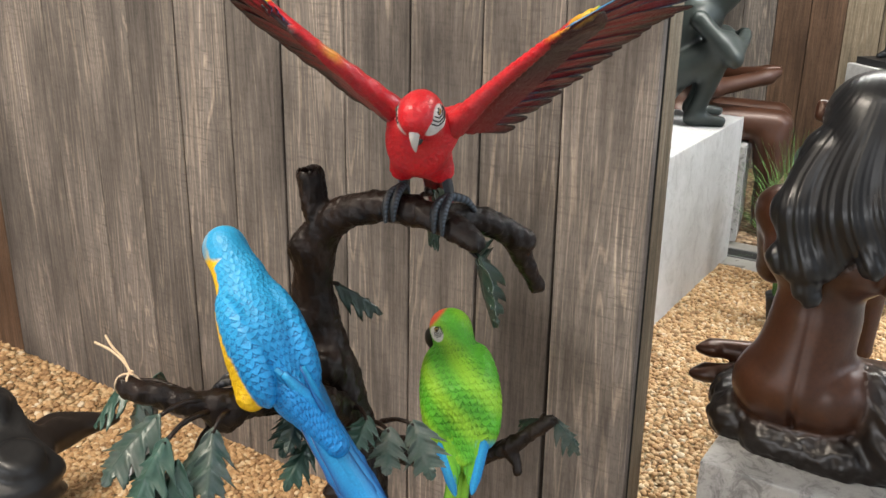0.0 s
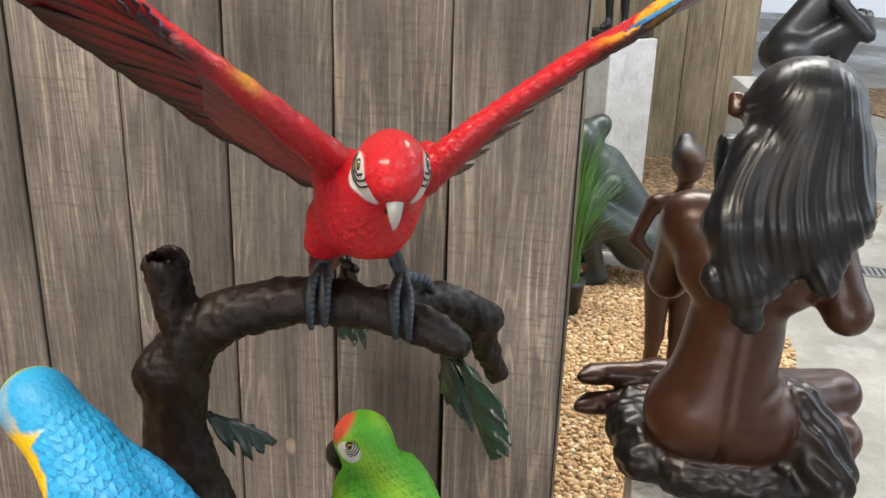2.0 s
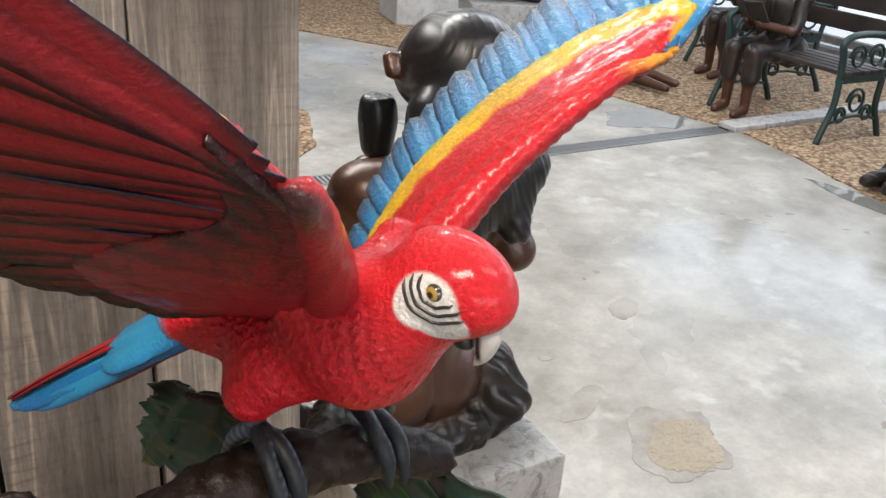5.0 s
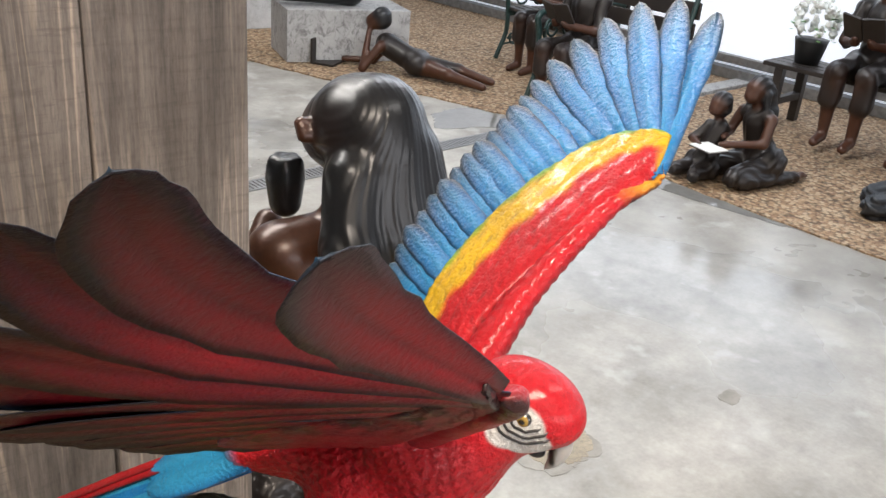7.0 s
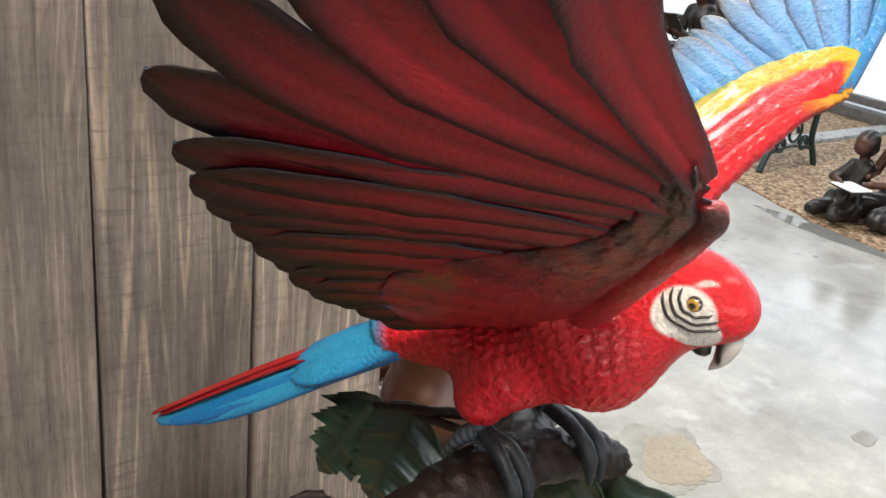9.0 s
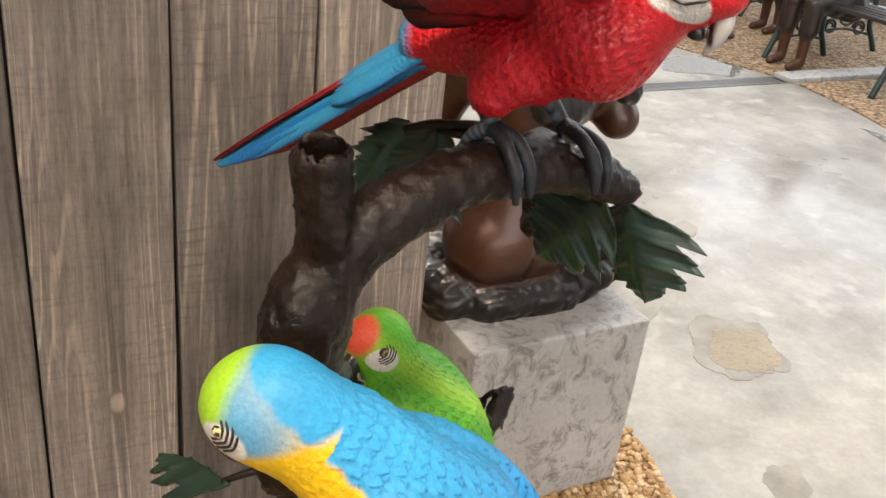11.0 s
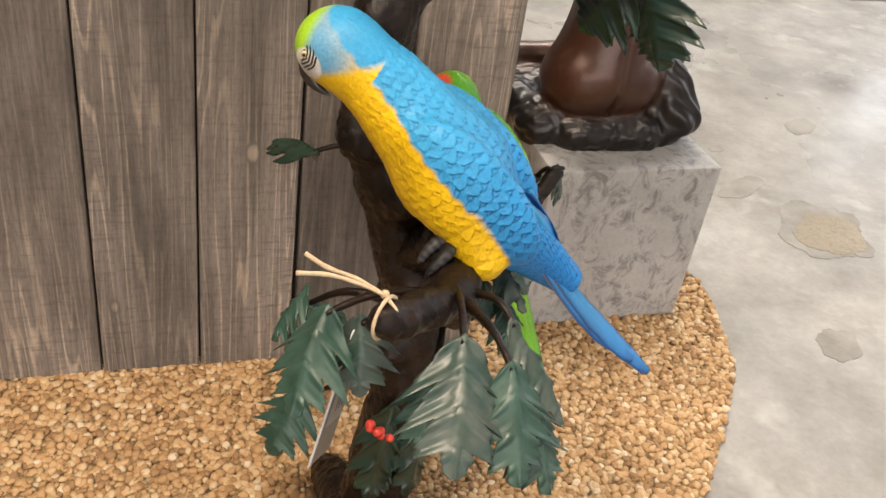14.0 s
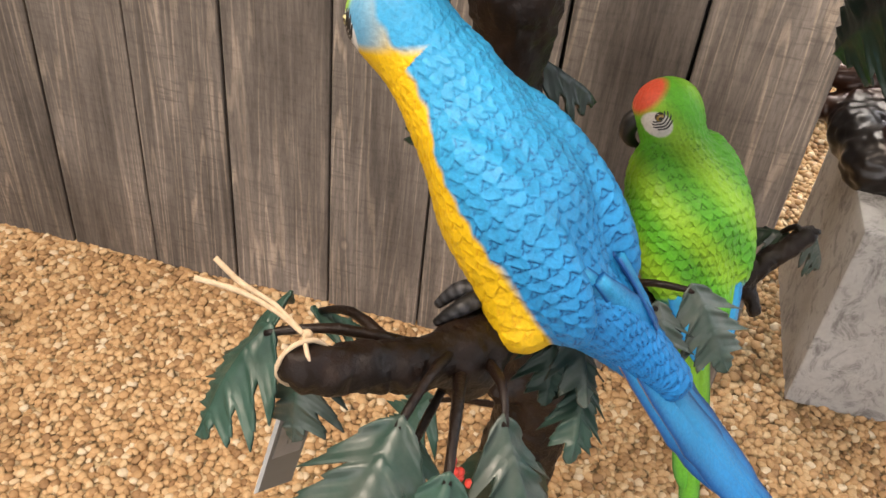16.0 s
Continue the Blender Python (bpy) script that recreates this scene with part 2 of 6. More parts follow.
PETAL = plain("white_petal", (0.72, 0.73, 0.68), (0.82, 0.83, 0.80), 20, 0.6, 0.3, 80)
STEEL = plain("galvanised_steel", (0.20, 0.20, 0.20), (0.32, 0.32, 0.32), 20, 0.45, 0.3, 120, 0.7)
PAPER = plain("white_paper", (0.75, 0.75, 0.73), (0.82, 0.82, 0.80), 5, 0.7, 0.05, 60)
LABEL = plain("grey_label_strip", (0.10, 0.095, 0.085), (0.16, 0.15, 0.13), 12, 0.4, 0.1, 90)


def tent_fabric():
    n = Nodes("pale_tent_fabric")
    v = n.coords((1, 1, 0.35))
    fold = n.noise(v, 1.6, 4, 0.5)
    col = n.mix(n.ramp(fold, ((0.3, 0.0), (0.7, 1.0))), (0.72, 0.75, 0.80), (0.82, 0.83, 0.85))
    # constant emission stands in for daylight passing through the fabric
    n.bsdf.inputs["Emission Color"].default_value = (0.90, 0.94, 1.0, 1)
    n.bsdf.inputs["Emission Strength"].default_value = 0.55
    return n.done(col, 0.75, n.bump(fold, 0.5, 0.05), 0.0, 0.2)


TENT = tent_fabric()
ROOF = plain("white_tent_roof", (0.42, 0.42, 0.42), (0.48, 0.48, 0.48), 2, 0.8, 0.2, 20)


# ---------------------------------------------------------------- mesh helpers
def mesh_object(name, verts, faces, mats, cols=None, idx=None, smooth=True, parent=None):
    me = bpy.data.meshes.new(name)
    me.from_pydata([tuple(map(float, p)) for p in verts], [], [tuple(map(int, q)) for q in faces])
    for m in mats if isinstance(mats, (list, tuple)) else [mats]:
        me.materials.append(m)
    if idx is not None:
        me.polygons.foreach_set("material_index", np.asarray(idx, dtype=np.int32))
    if cols is not None:
        la = me.color_attributes.new("paint", "FLOAT_COLOR", "POINT")
        c = np.ones((len(verts), 4), dtype=np.float32)
        c[:, :3] = cols
        la.data.foreach_set("color", c.ravel())
    me.polygons.foreach_set("use_smooth", np.full(len(me.polygons), smooth))
    me.update()
    ob = new(name, me)
    ob.parent = parent
    return ob


def part(name, bm, material, parent, label="", smooth=False):
    me = bpy.data.meshes.new(name)
    bm.to_mesh(me)
    bm.free()
    me.materials.append(material)
    for p in me.polygons:
        p.use_smooth = smooth
    ob = new(name, me)
    ob.parent = parent
    return tagged(ob, label)


def thing(name, label, category, group="", kind="", at=(0, 0, 0)):
    ob = new(name)
    ob.location = at
    return tagged(ob, label, category, group, kind)


def box_bm(lo, hi, bevel=0.004, seg=2):
    bm = bmesh.new()
    bmesh.ops.create_cube(bm, size=1)
    lo, hi = Vector(lo), Vector(hi)
    for v in bm.verts:
        v.co = Vector([lo[i] + (v.co[i] + 0.5) * (hi[i] - lo[i]) for i in range(3)])
    if bevel:
        bmesh.ops.bevel(bm, geom=bm.edges[:], offset=bevel, segments=seg, affect="EDGES", profile=0.6)
    return bm


class Heap:
    """Gathers the pieces of a thing, part by part, with paint and material slots."""

    def __init__(self):
        self.pieces = []

    def begin(self, name, under=None):
        """What is added from here on goes into a new part of that name; under: the part that carries it."""
        self.pieces.append([name, under, [], [], [], [], 0])
        return len(self.pieces) - 1

    def add(self, v, f, c, m=0):
        if not self.pieces:
            self.begin("body")
        piece = self.pieces[-1]
        v = np.asarray(v, float)
        piece[2].append(v)
        c = np.asarray(c, float)
        piece[3].append(np.tile(c, (len(v), 1)) if c.ndim == 1 else c)
        piece[4].extend((np.asarray(q) + piece[6]).tolist() for q in f)
        piece[5].extend([m] * len(f))
        piece[6] += len(v)

    def make(self, mats, parent):
        made = []
        for name, under, v, c, f, m, n in self.pieces:
            ob = mesh_object(name, np.concatenate(v), f, mats, np.concatenate(c), m, True, parent if under is None else made[under])
            made.append(ob)


def capsule(p, a, b, ra, rb):
    a, b = np.array(a, float), np.array(b, float)
    d = b - a
    t = np.clip(((p - a) @ d) / max(d @ d, 1e-9), 0, 1)
    return np.linalg.norm(p - a - t[:, None] * d, axis=1) - (ra + (rb - ra) * t)


def ellipsoid(p, c, axes, radii):
    """axes: three orthonormal rows."""
    q = ((p - np.array(c)) @ np.array(axes, float).T) / np.array(radii, float)
    k = np.linalg.norm(q, axis=1)
    return (k - 1.0) * min(radii) * (0.55 + 0.45 * np.minimum(k, 1.6))


def blend(a, b, k):
    h = np.clip(0.5 + 0.5 * (b - a) / k, 0, 1)
    return b + (a - b) * h - k * h * (1 - h)


def frame_axes(forward, up=(0, 0, 1)):
    f = np.array(forward, float)
    f /= np.linalg.norm(f)
    s = np.cross(f, up)
    s /= np.linalg.norm(s)
    return np.array([f, s, np.cross(s, f)])


def surface(fn, lo, hi, h):
    """Quads on the zero level of fn, by surface nets."""
    lo = np.array(lo, float)
    n = np.ceil((np.array(hi) - lo) / h).astype(int) + 1
    g = np.stack(np.meshgrid(*[np.arange(k) for k in n], indexing="ij"), -1).reshape(-1, 3)
    val = np.concatenate([fn(lo + c * h) for c in np.array_split(g, max(1, len(g) // 200000))]).reshape(n)
    s = val < 0
    m = n - 1
    corners = [(i, j, k) for i in (0, 1) for j in (0, 1) for k in (0, 1)]
    view = lambda a, o: a[o[0]:o[0] + m[0], o[1]:o[1] + m[1], o[2]:o[2] + m[2]]
    count = sum(view(s, o).astype(int) for o in corners)
    mixed = (count > 0) & (count < 8)
    acc = np.zeros((*m, 3))
    num = np.zeros(m)
    base = np.stack(np.meshgrid(*[np.arange(k) for k in m], indexing="ij"), -1).astype(float)
    for o in corners:
        for ax in range(3):
            if o[ax]:
                continue
            q = list(o)
            q[ax] = 1
            va, vb = view(val, o), view(val, q)
            cross = (va < 0) != (vb < 0)
            t = np.where(cross, va / np.where(va == vb, 1, va - vb), 0)
            pt = base + np.array(o, float)
            pt[..., ax] += t
            acc += np.where(cross[..., None], pt, 0)
            num += cross
    index = -np.ones(m, int)
    index[mixed] = np.arange(mixed.sum())
    verts = lo + acc[mixed] / num[mixed][:, None] * h
    faces = []
    for ax in range(3):
        u, w = (ax + 1) % 3, (ax + 2) % 3
        sl_a = [slice(1, -1)] * 3
        sl_b = [slice(1, -1)] * 3
        sl_a[ax], sl_b[ax] = slice(0, -1), slice(1, None)
        a, b = s[tuple(sl_a)], s[tuple(sl_b)]
        loc = np.argwhere(a != b)
        flip = a[a != b]
        cell = loc.copy()
        cell[:, u] += 1
        cell[:, w] += 1
        quad = []
        for du, dw in ((0, 0), (1, 0), (1, 1), (0, 1)):
            c = cell.copy()
            c[:, u] -= du
            c[:, w] -= dw
            quad.append(index[c[:, 0], c[:, 1], c[:, 2]])
        quad = np.stack(quad, 1)
        quad[flip] = quad[flip][:, ::-1]
        faces.append(quad[:, ::-1])
    return verts, np.concatenate(faces)


def refine(verts, faces, fn):
    """Each quad into four, with the new points laid back on the zero level of fn."""
    f = np.asarray(faces)
    n = len(verts)
    e = np.stack([f, np.roll(f, -1, 1)], 2)
    key = np.sort(e.reshape(-1, 2), 1)
    uniq, inv = np.unique(key, axis=0, return_inverse=True)
    inv = inv.reshape(-1, 4) + n
    mids = verts[uniq].mean(1)
    cent = verts[f].mean(1)
    c = np.arange(len(f)) + n + len(uniq)
    out = np.concatenate([np.stack([f[:, i], inv[:, i], c, inv[:, i - 1]], 1) for i in range(4)])
    v = np.concatenate((verts, mids, cent))
    for _ in range(2 if fn else 0):
        v = v - slope(fn, v) * np.clip(fn(v), -0.002, 0.002)[:, None]
    return v, out


def face_normals(v, f):
    """Vertex normals of a quad mesh."""
    n = np.cross(v[f[:, 2]] - v[f[:, 0]], v[f[:, 3]] - v[f[:, 1]])
    out = np.zeros_like(v)
    for k in range(4):
        np.add.at(out, f[:, k], n)
    return out / np.maximum(np.linalg.norm(out, axis=1), 1e-12)[:, None]


def slope(fn, p, e=0.0015):
    g = np.stack([fn(p + d) - fn(p - d) for d in np.eye(3) * e], 1)
    return g / np.maximum(np.linalg.norm(g, axis=1), 1e-9)[:, None]


def scales(s, a, ls, la):
    """Overlapping rounded feathers: 0 at a free edge, 1 just before it."""
    row = np.floor(s / ls)
    w = np.mod(a / la + 0.5 * np.mod(row, 2), 1.0) - 0.5
    return np.mod(s / ls + 2.2 * w * w, 1.0)


def wobble(p, scale, seed=0):
    return np.array([noise.noise(Vector((q[0] * scale + seed, q[1] * scale, q[2] * scale))) for q in p])


def tube_bm(points, radii, sides=10, rough=0.0, seed=0, cap=True):
    """A tapered tube along points, with an uneven skin."""
    pts = [Vector(p) for p in points]
    bm = bmesh.new()
    rings = []
    side = None
    for i, p in enumerate(pts):
        d = (pts[min(i + 1, len(pts) - 1)] - pts[max(i - 1, 0)]).normalized()
        if side is None:
            side = d.orthogonal().normalized()
        side = (side - d * side.dot(d)).normalized()
        up = d.cross(side)
        ring = []
        for k in range(sides):
            a = 2 * math.pi * k / sides
            r = radii[i]
            dirv = side * math.cos(a) + up * math.sin(a)
            q = p + dirv * r
            if rough:
                r *= 1 + rough * noise.noise(q * 40 + Vector((seed, 0, 0))) + 0.5 * rough * noise.noise(q * 110)
            ring.append(bm.verts.new(p + dirv * r))
        rings.append(ring)
    for a, b in zip(rings, rings[1:]):
        for k in range(sides):
            bm.faces.new((a[k], a[(k + 1) % sides], b[(k + 1) % sides], b[k]))
    if cap:
        bm.faces.new(rings[0][::-1])
        bm.faces.new(rings[-1])
    return bm


def smooth_line(points, radii, n=8):
    """Catmull-Rom through points with their radii."""
    p = np.array(points, float)
    r = np.array(radii, float)
    q, s = [], []
    for i in range(len(p) - 1):
        a, b, c, d = p[max(i - 1, 0)], p[i], p[i + 1], p[min(i + 2, len(p) - 1)]
        for t in np.arange(n) / n:
            q.append(0.5 * (2 * b + (c - a) * t + (2 * a - 5 * b + 4 * c - d) * t * t + (3 * b - a - 3 * c + d) * t ** 3))
            s.append(r[i] + (r[i + 1] - r[i]) * t)
    return q + [p[-1]], s + [r[-1]]



# ---------------------------------------------------------------- large structure
def ground():
    n = 60
    me = bpy.data.meshes.new("floor")
    bm = bmesh.new()
    bmesh.ops.create_grid(bm, x_segments=n, y_segments=n, size=0.5)
    for v in bm.verts:
        v.co = Vector((v.co.x * 26 + 1.0, v.co.y * 26 + 4.0, -0.012))
    bm.to_mesh(me)
    bm.free()
    me.materials.append(FLOOR)
    return tagged(new("floor", me), "worn pale concrete hall floor with damp patches", "floor", kind="structure")


ground()


def sheet(name, outline, z, mat, label, category, jitter=0.02, thick=0.012):
    """A flat bed with an uneven rim, from a rough outline."""
    pts = []
    k = len(outline)
    for i in range(k):
        a, b = Vector(outline[i]), Vector(outline[(i + 1) % k])
        steps = max(1, int((b - a).length / 0.06))
        for j in range(steps):
            p = a.lerp(b, j / steps)
            pts.append(p + Vector((noise.noise(Vector((p.x * 9, p.y * 9, 0))), noise.noise(Vector((p.x * 9, p.y * 9, 5))))) * jitter)
    bm = bmesh.new()
    top = [bm.verts.new((p.x, p.y, z)) for p in pts]
    low = [bm.verts.new((p.x * 1.0, p.y, z - thick)) for p in pts]
    bm.faces.new(top)
    for i in range(len(pts)):
        bm.faces.new((top[i], low[i], low[(i + 1) % len(pts)], top[(i + 1) % len(pts)]))
    bmesh.ops.triangulate(bm, faces=bm.faces[:])
    bmesh.ops.recalc_face_normals(bm, faces=bm.faces[:])
    me = bpy.data.meshes.new(name)
    bm.to_mesh(me)
    bm.free()
    me.materials.append(mat)
    return tagged(new(name, me), label, category, kind="structure")


BED = [(-5.5, -0.6), (-1.6, -0.4), (-0.75, 0.45), (-0.45, 0.93), (-0.25, 1.19), (-0.05, 1.42), (0.06, 1.58), (0.13, 1.8), (0.155, 2.1), (0.15, 2.7), (0.18, 3.6), (0.05, 3.95), (-0.5, 4.15), (-3.0, 4.3), (-5.5, 4.3)]
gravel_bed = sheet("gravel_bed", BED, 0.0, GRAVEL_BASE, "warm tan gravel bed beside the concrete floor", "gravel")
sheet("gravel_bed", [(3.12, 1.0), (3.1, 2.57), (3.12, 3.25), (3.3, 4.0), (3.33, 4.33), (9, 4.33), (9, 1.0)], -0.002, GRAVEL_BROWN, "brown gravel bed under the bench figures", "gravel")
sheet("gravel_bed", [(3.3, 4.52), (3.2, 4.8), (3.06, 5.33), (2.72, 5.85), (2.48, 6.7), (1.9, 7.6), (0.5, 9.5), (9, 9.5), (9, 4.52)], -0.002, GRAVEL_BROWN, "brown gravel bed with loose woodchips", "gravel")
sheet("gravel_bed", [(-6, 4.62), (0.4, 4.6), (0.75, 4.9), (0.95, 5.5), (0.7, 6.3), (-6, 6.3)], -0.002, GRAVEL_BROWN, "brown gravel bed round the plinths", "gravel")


def board_wall(name, x0, edges, y, height, width, depth, mats, label, seed, lean=0.0):
    """Upright boards between the given joints (at 1 m height), and on from the last of them at an even width."""
    rnd = random.Random(seed)
    wall = thing(name, label, "wall", kind="structure")
    part("backing", box_bm((x0, y + depth * 0.35, 0.0), (edges[0], y + depth, height), 0), GAP, wall)
    edges = list(edges)
    while edges[-1] > x0 + 0.02:
        edges.append(edges[-1] - width)
    for i, (x, left) in enumerate(zip(edges, edges[1:])):
        w = x - left
        bm = box_bm((-w + 0.0022, 0, 0), (-0.0022, depth * 0.33, height), 0.002, 1)
        me = bpy.data.meshes.new("board")
        bm.to_mesh(me)
        bm.free()
        me.materials.append(mats(x - w / 2))
        ob = new("board", me)
        ob.parent = wall
        tilt = lean * min(1.0, i / 2)
        ob.location = (x - tilt, y + rnd.uniform(0, 0.004), rnd.uniform(0, 0.006) - 0.004)
        ob.rotation_euler = (0, tilt + rnd.uniform(-0.0008, 0.0008), 0)
    return wall


near_wall = board_wall("wall_1", -5.4, (-0.567, -0.770, -0.964, -1.152, -1.346, -1.550, -1.737, -1.934), 1.734, 2.5, 0.197, 0.075, lambda x: WOOD_BROWN if x < -2.97 else WOOD, "wall of weathered grey upright timber boards", 3, 0.015)
part("end_post", box_bm((-0.600, 1.762, 0), (-0.5655, 1.83, 2.5), 0.003), WOOD_TAN, near_wall)
board_wall("wall_2", -6.0, (0.24,), 6.2, 2.6, 0.21, 0.08, lambda x: WOOD_TAN if x > -0.95 else WOOD_BROWN if x > -1.35 else WOOD, "rear wall of tan and grey upright boards", 5)

# tent shell round the hall
def shell():
    for name, lo, hi, mat, label in (
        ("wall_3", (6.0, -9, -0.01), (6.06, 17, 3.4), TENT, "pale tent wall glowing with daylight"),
        ("wall_4", (-8.06, -9, -0.01), (-8.0, 17, 3.4), ROOF, "plain white tent wall"),
        ("wall_5", (-8, -9.06, -0.01), (6, -9.0, 3.4), ROOF, "plain white tent wall"),
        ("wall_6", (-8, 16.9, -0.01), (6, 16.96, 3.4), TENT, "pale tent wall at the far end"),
        ("ceiling", (-8.06, -9.06, 3.4), (6.06, 16.96, 3.46), ROOF, "white tent roof"),
    ):
        me = bpy.data.meshes.new(name)
        bm = box_bm(lo, hi, 0)
        bm.to_mesh(me)
        bm.free()
        me.materials.append(mat)
        tagged(new(name, me), label, "ceiling" if name == "ceiling" else "wall", kind="structure")
    rail = thing("skirting_rail", "grey metal rail along the foot of the tent wall", "rail", kind="structure")
    part("beam", box_bm((5.86, -6, 0.0), (5.98, 14, 0.09), 0.006), STEEL, rail)
    part("upper_beam", box_bm((5.9, -6, 0.12), (5.97, 14, 0.19), 0.006), STEEL, rail)


shell()


def drain():
    d = thing("drain_channel", "steel slotted drain channel set in concrete", "drain", kind="structure")
    part("rim", box_bm((-3, 4.36, -0.02), (3.3, 4.375, -0.006), 0.002), STEEL, d)
    part("rim", box_bm((-3, 4.475, -0.02), (3.3, 4.49, -0.006), 0.002), STEEL, d)
    part("channel", box_bm((-3, 4.375, -0.011), (3.3, 4.475, -0.0105), 0), GAP, d)
    bar = box_bm((-0.008, 4.375, -0.011), (0.008, 4.475, -0.0065), 0)
    me = bpy.data.meshes.new("bar")
    bar.to_mesh(me)
    bar.free()
    me.materials.append(STEEL)
    for i in range(150):
        ob = new("bar", me)
        ob.location.x = -0.4 + i * 0.0245
        ob.parent = d
    k = thing("kerb", "low concrete kerb strip along the gravel", "kerb", kind="structure")
    part("strip", box_bm((3.3, 4.35, -0.012), (9, 4.50, 0.02), 0.006), BLOCK, k)


drain()

STAIN = plain("damp_concrete", (0.20, 0.185, 0.16), (0.34, 0.32, 0.285), 9, 0.5, 0.2, 90, 0.0, 0.3)
RUBBLE = concrete("broken_screed", (0.26, 0.215, 0.15), (0.40, 0.345, 0.26), pits=0.5, rough=0.7, pit_scale=55)


def stain(x, y, rx, ry, turn, mat, label, seed, z=-0.0105):
    bm = bmesh.new()
    ring = []
    for k in range(120):
        a = 2 * math.pi * k / 120
        r = 1 + 0.30 * noise.noise(Vector((math.cos(a) * 1.4 + seed * 1.37, math.sin(a) * 1.4, 0.3))) + 0.10 * noise.noise(Vector((math.cos(a) * 5 + seed * 1.37, math.sin(a) * 5, 3))) + 0.05 * noise.noise(Vector((math.cos(a) * 14 + seed * 1.37, math.sin(a) * 14, 5)))
        p = Matrix.Rotation(turn, 2) @ Vector((math.cos(a) * rx * r, math.sin(a) * ry * r))
        ring.append(bm.verts.new((x + p.x, y + p.y, z)))
    low = [bm.verts.new((v.co.x, v.co.y, z - 0.001)) for v in ring]
    bm.faces.new(ring)
    for k in range(120):
        bm.faces.new((ring[k], low[k], low[(k + 1) % 120], ring[(k + 1) % 120]))
    me = bpy.data.meshes.new("floor_patch")
    bm.to_mesh(me)
    bm.free()
    me.materials.append(mat)
    tagged(new("floor_patch", me), label, "patch", kind="structure")


stain(0.72, 2.12, 0.175, 0.135, 0.9, STAIN, "damp rim round a broken patch of floor", 1)
stain(0.73, 2.10, 0.145, 0.105, 0.9, RUBBLE, "broken sandy patch in the concrete floor", 2, -0.0095)
stain(1.11, 2.82, 0.085, 0.05, 0.6, STAIN, "small damp spot on the concrete", 3)
stain(0.645, 2.66, 0.035, 0.022, 0.4, STAIN, "small dark spot on the concrete", 4)
stain(0.60, 2.40, 0.12, 0.045, 0.5, STAIN, "faint damp spot on the concrete", 5)
stain(0.40, 1.62, 0.075, 0.05, 0.7, STAIN, "small damp spot on the concrete", 6)
stain(1.4, 1.9, 0.05, 0.035, 0.2, STAIN, "small damp spot on the concrete", 7)
WET = plain("standing_water", (0.16, 0.155, 0.145), (0.22, 0.215, 0.20), 3, 0.05, 0.0, 30, 0.0, 1.0)
stain(2.98, 4.80, 0.34, 0.22, 0.1, WET, "shallow puddle on the concrete", 8, -0.0098)
stain(3.08, 3.0, 0.09, 0.60, 0.1, WET, "thin film of water beside the gravel", 9, -0.0098)


def pebble_shape(rnd, sub):
    bm = bmesh.new()
    bmesh.ops.create_icosphere(bm, subdivisions=sub, radius=1)
    o = Vector((rnd.uniform(-9, 9), rnd.uniform(-9, 9), rnd.uniform(-9, 9)))
    for v in bm.verts:
        v.co *= 1 + 0.32 * noise.noise(v.co * 1.1 + o)
        v.co.z *= 0.68
        v.co.x *= 1.18
    vs = np.array([v.co[:] for v in bm.verts])
    fs = np.array([[v.index for v in f.verts] for f in bm.faces])
    bm.free()
    return vs, fs


def inside(x, y, poly):
    c = False
    for (x0, y0), (x1, y1) in zip(poly, poly[1:] + poly[:1]):
        if (y0 > y) != (y1 > y) and x < (x1 - x0) * (y - y0) / (y1 - y0) + x0:
            c = not c
    return c


def pebbles(name, x0, x1, y0, y1, step, size, sub, seed, skip=None):
    rnd = random.Random(seed)
    shapes = [pebble_shape(rnd, sub) for _ in range(7)]
    vs, fs, n = [], [], 0
    y = y0
    while y < y1:
        x = x0
        while x < x1:
            px, py = x + rnd.uniform(-0.5, 0.5) * step, y + rnd.uniform(-0.5, 0.5) * step
            x += step
            if not inside(px, py, BED) or (skip and skip(px, py)):
                continue
            v, f = shapes[rnd.randrange(7)]
            s = size * rnd.uniform(0.6, 1.3)
            m = np.array(Euler((rnd.uniform(-0.5, 0.5), rnd.uniform(-0.5, 0.5), rnd.uniform(0, 6.28))).to_matrix())
            vs.append(v @ m.T * s + (px, py, rnd.uniform(-0.15, 0.55) * size))
            fs.append(f + n)
            n += len(v)
        y += step
    ob = mesh_object(name, np.concatenate(vs), np.concatenate(fs), PEBBLE)
    return tagged(ob, "loose tan and ochre pebbles covering the bed", "gravel", kind="stuff")


def near_stretch(x, y):
    return -1.0 < x < -0.68 and 1.0 < y < 1.22


pebbles("pebbles", -2.3, 0.2, 0.72, 1.77, 0.0113, 0.0074, 2, 11, near_stretch)
pebbles("pebbles", -1.3, 0.2, 1.77, 4.2, 0.0155, 0.0098, 1, 12)
pebbles("pebbles", -3.8, -2.3, 0.7, 1.76, 0.019, 0.0115, 1, 13)


def block(name, lo, hi, mat, label, turn=0.0, category="plinth"):
    c = [(lo[i] + hi[i]) / 2 for i in (0, 1)]
    bm = box_bm((lo[0] - c[0], lo[1] - c[1], 0), (hi[0] - c[0], hi[1] - c[1], hi[2]), 0.006, 2)
    me = bpy.data.meshes.new(name)
    bm.to_mesh(me)
    bm.free()
    me.materials.append(mat)
    ob = new(name, me)
    ob.location, ob.rotation_euler = (c[0], c[1], lo[2]), (0, 0, turn)
    return tagged(ob, label, category)


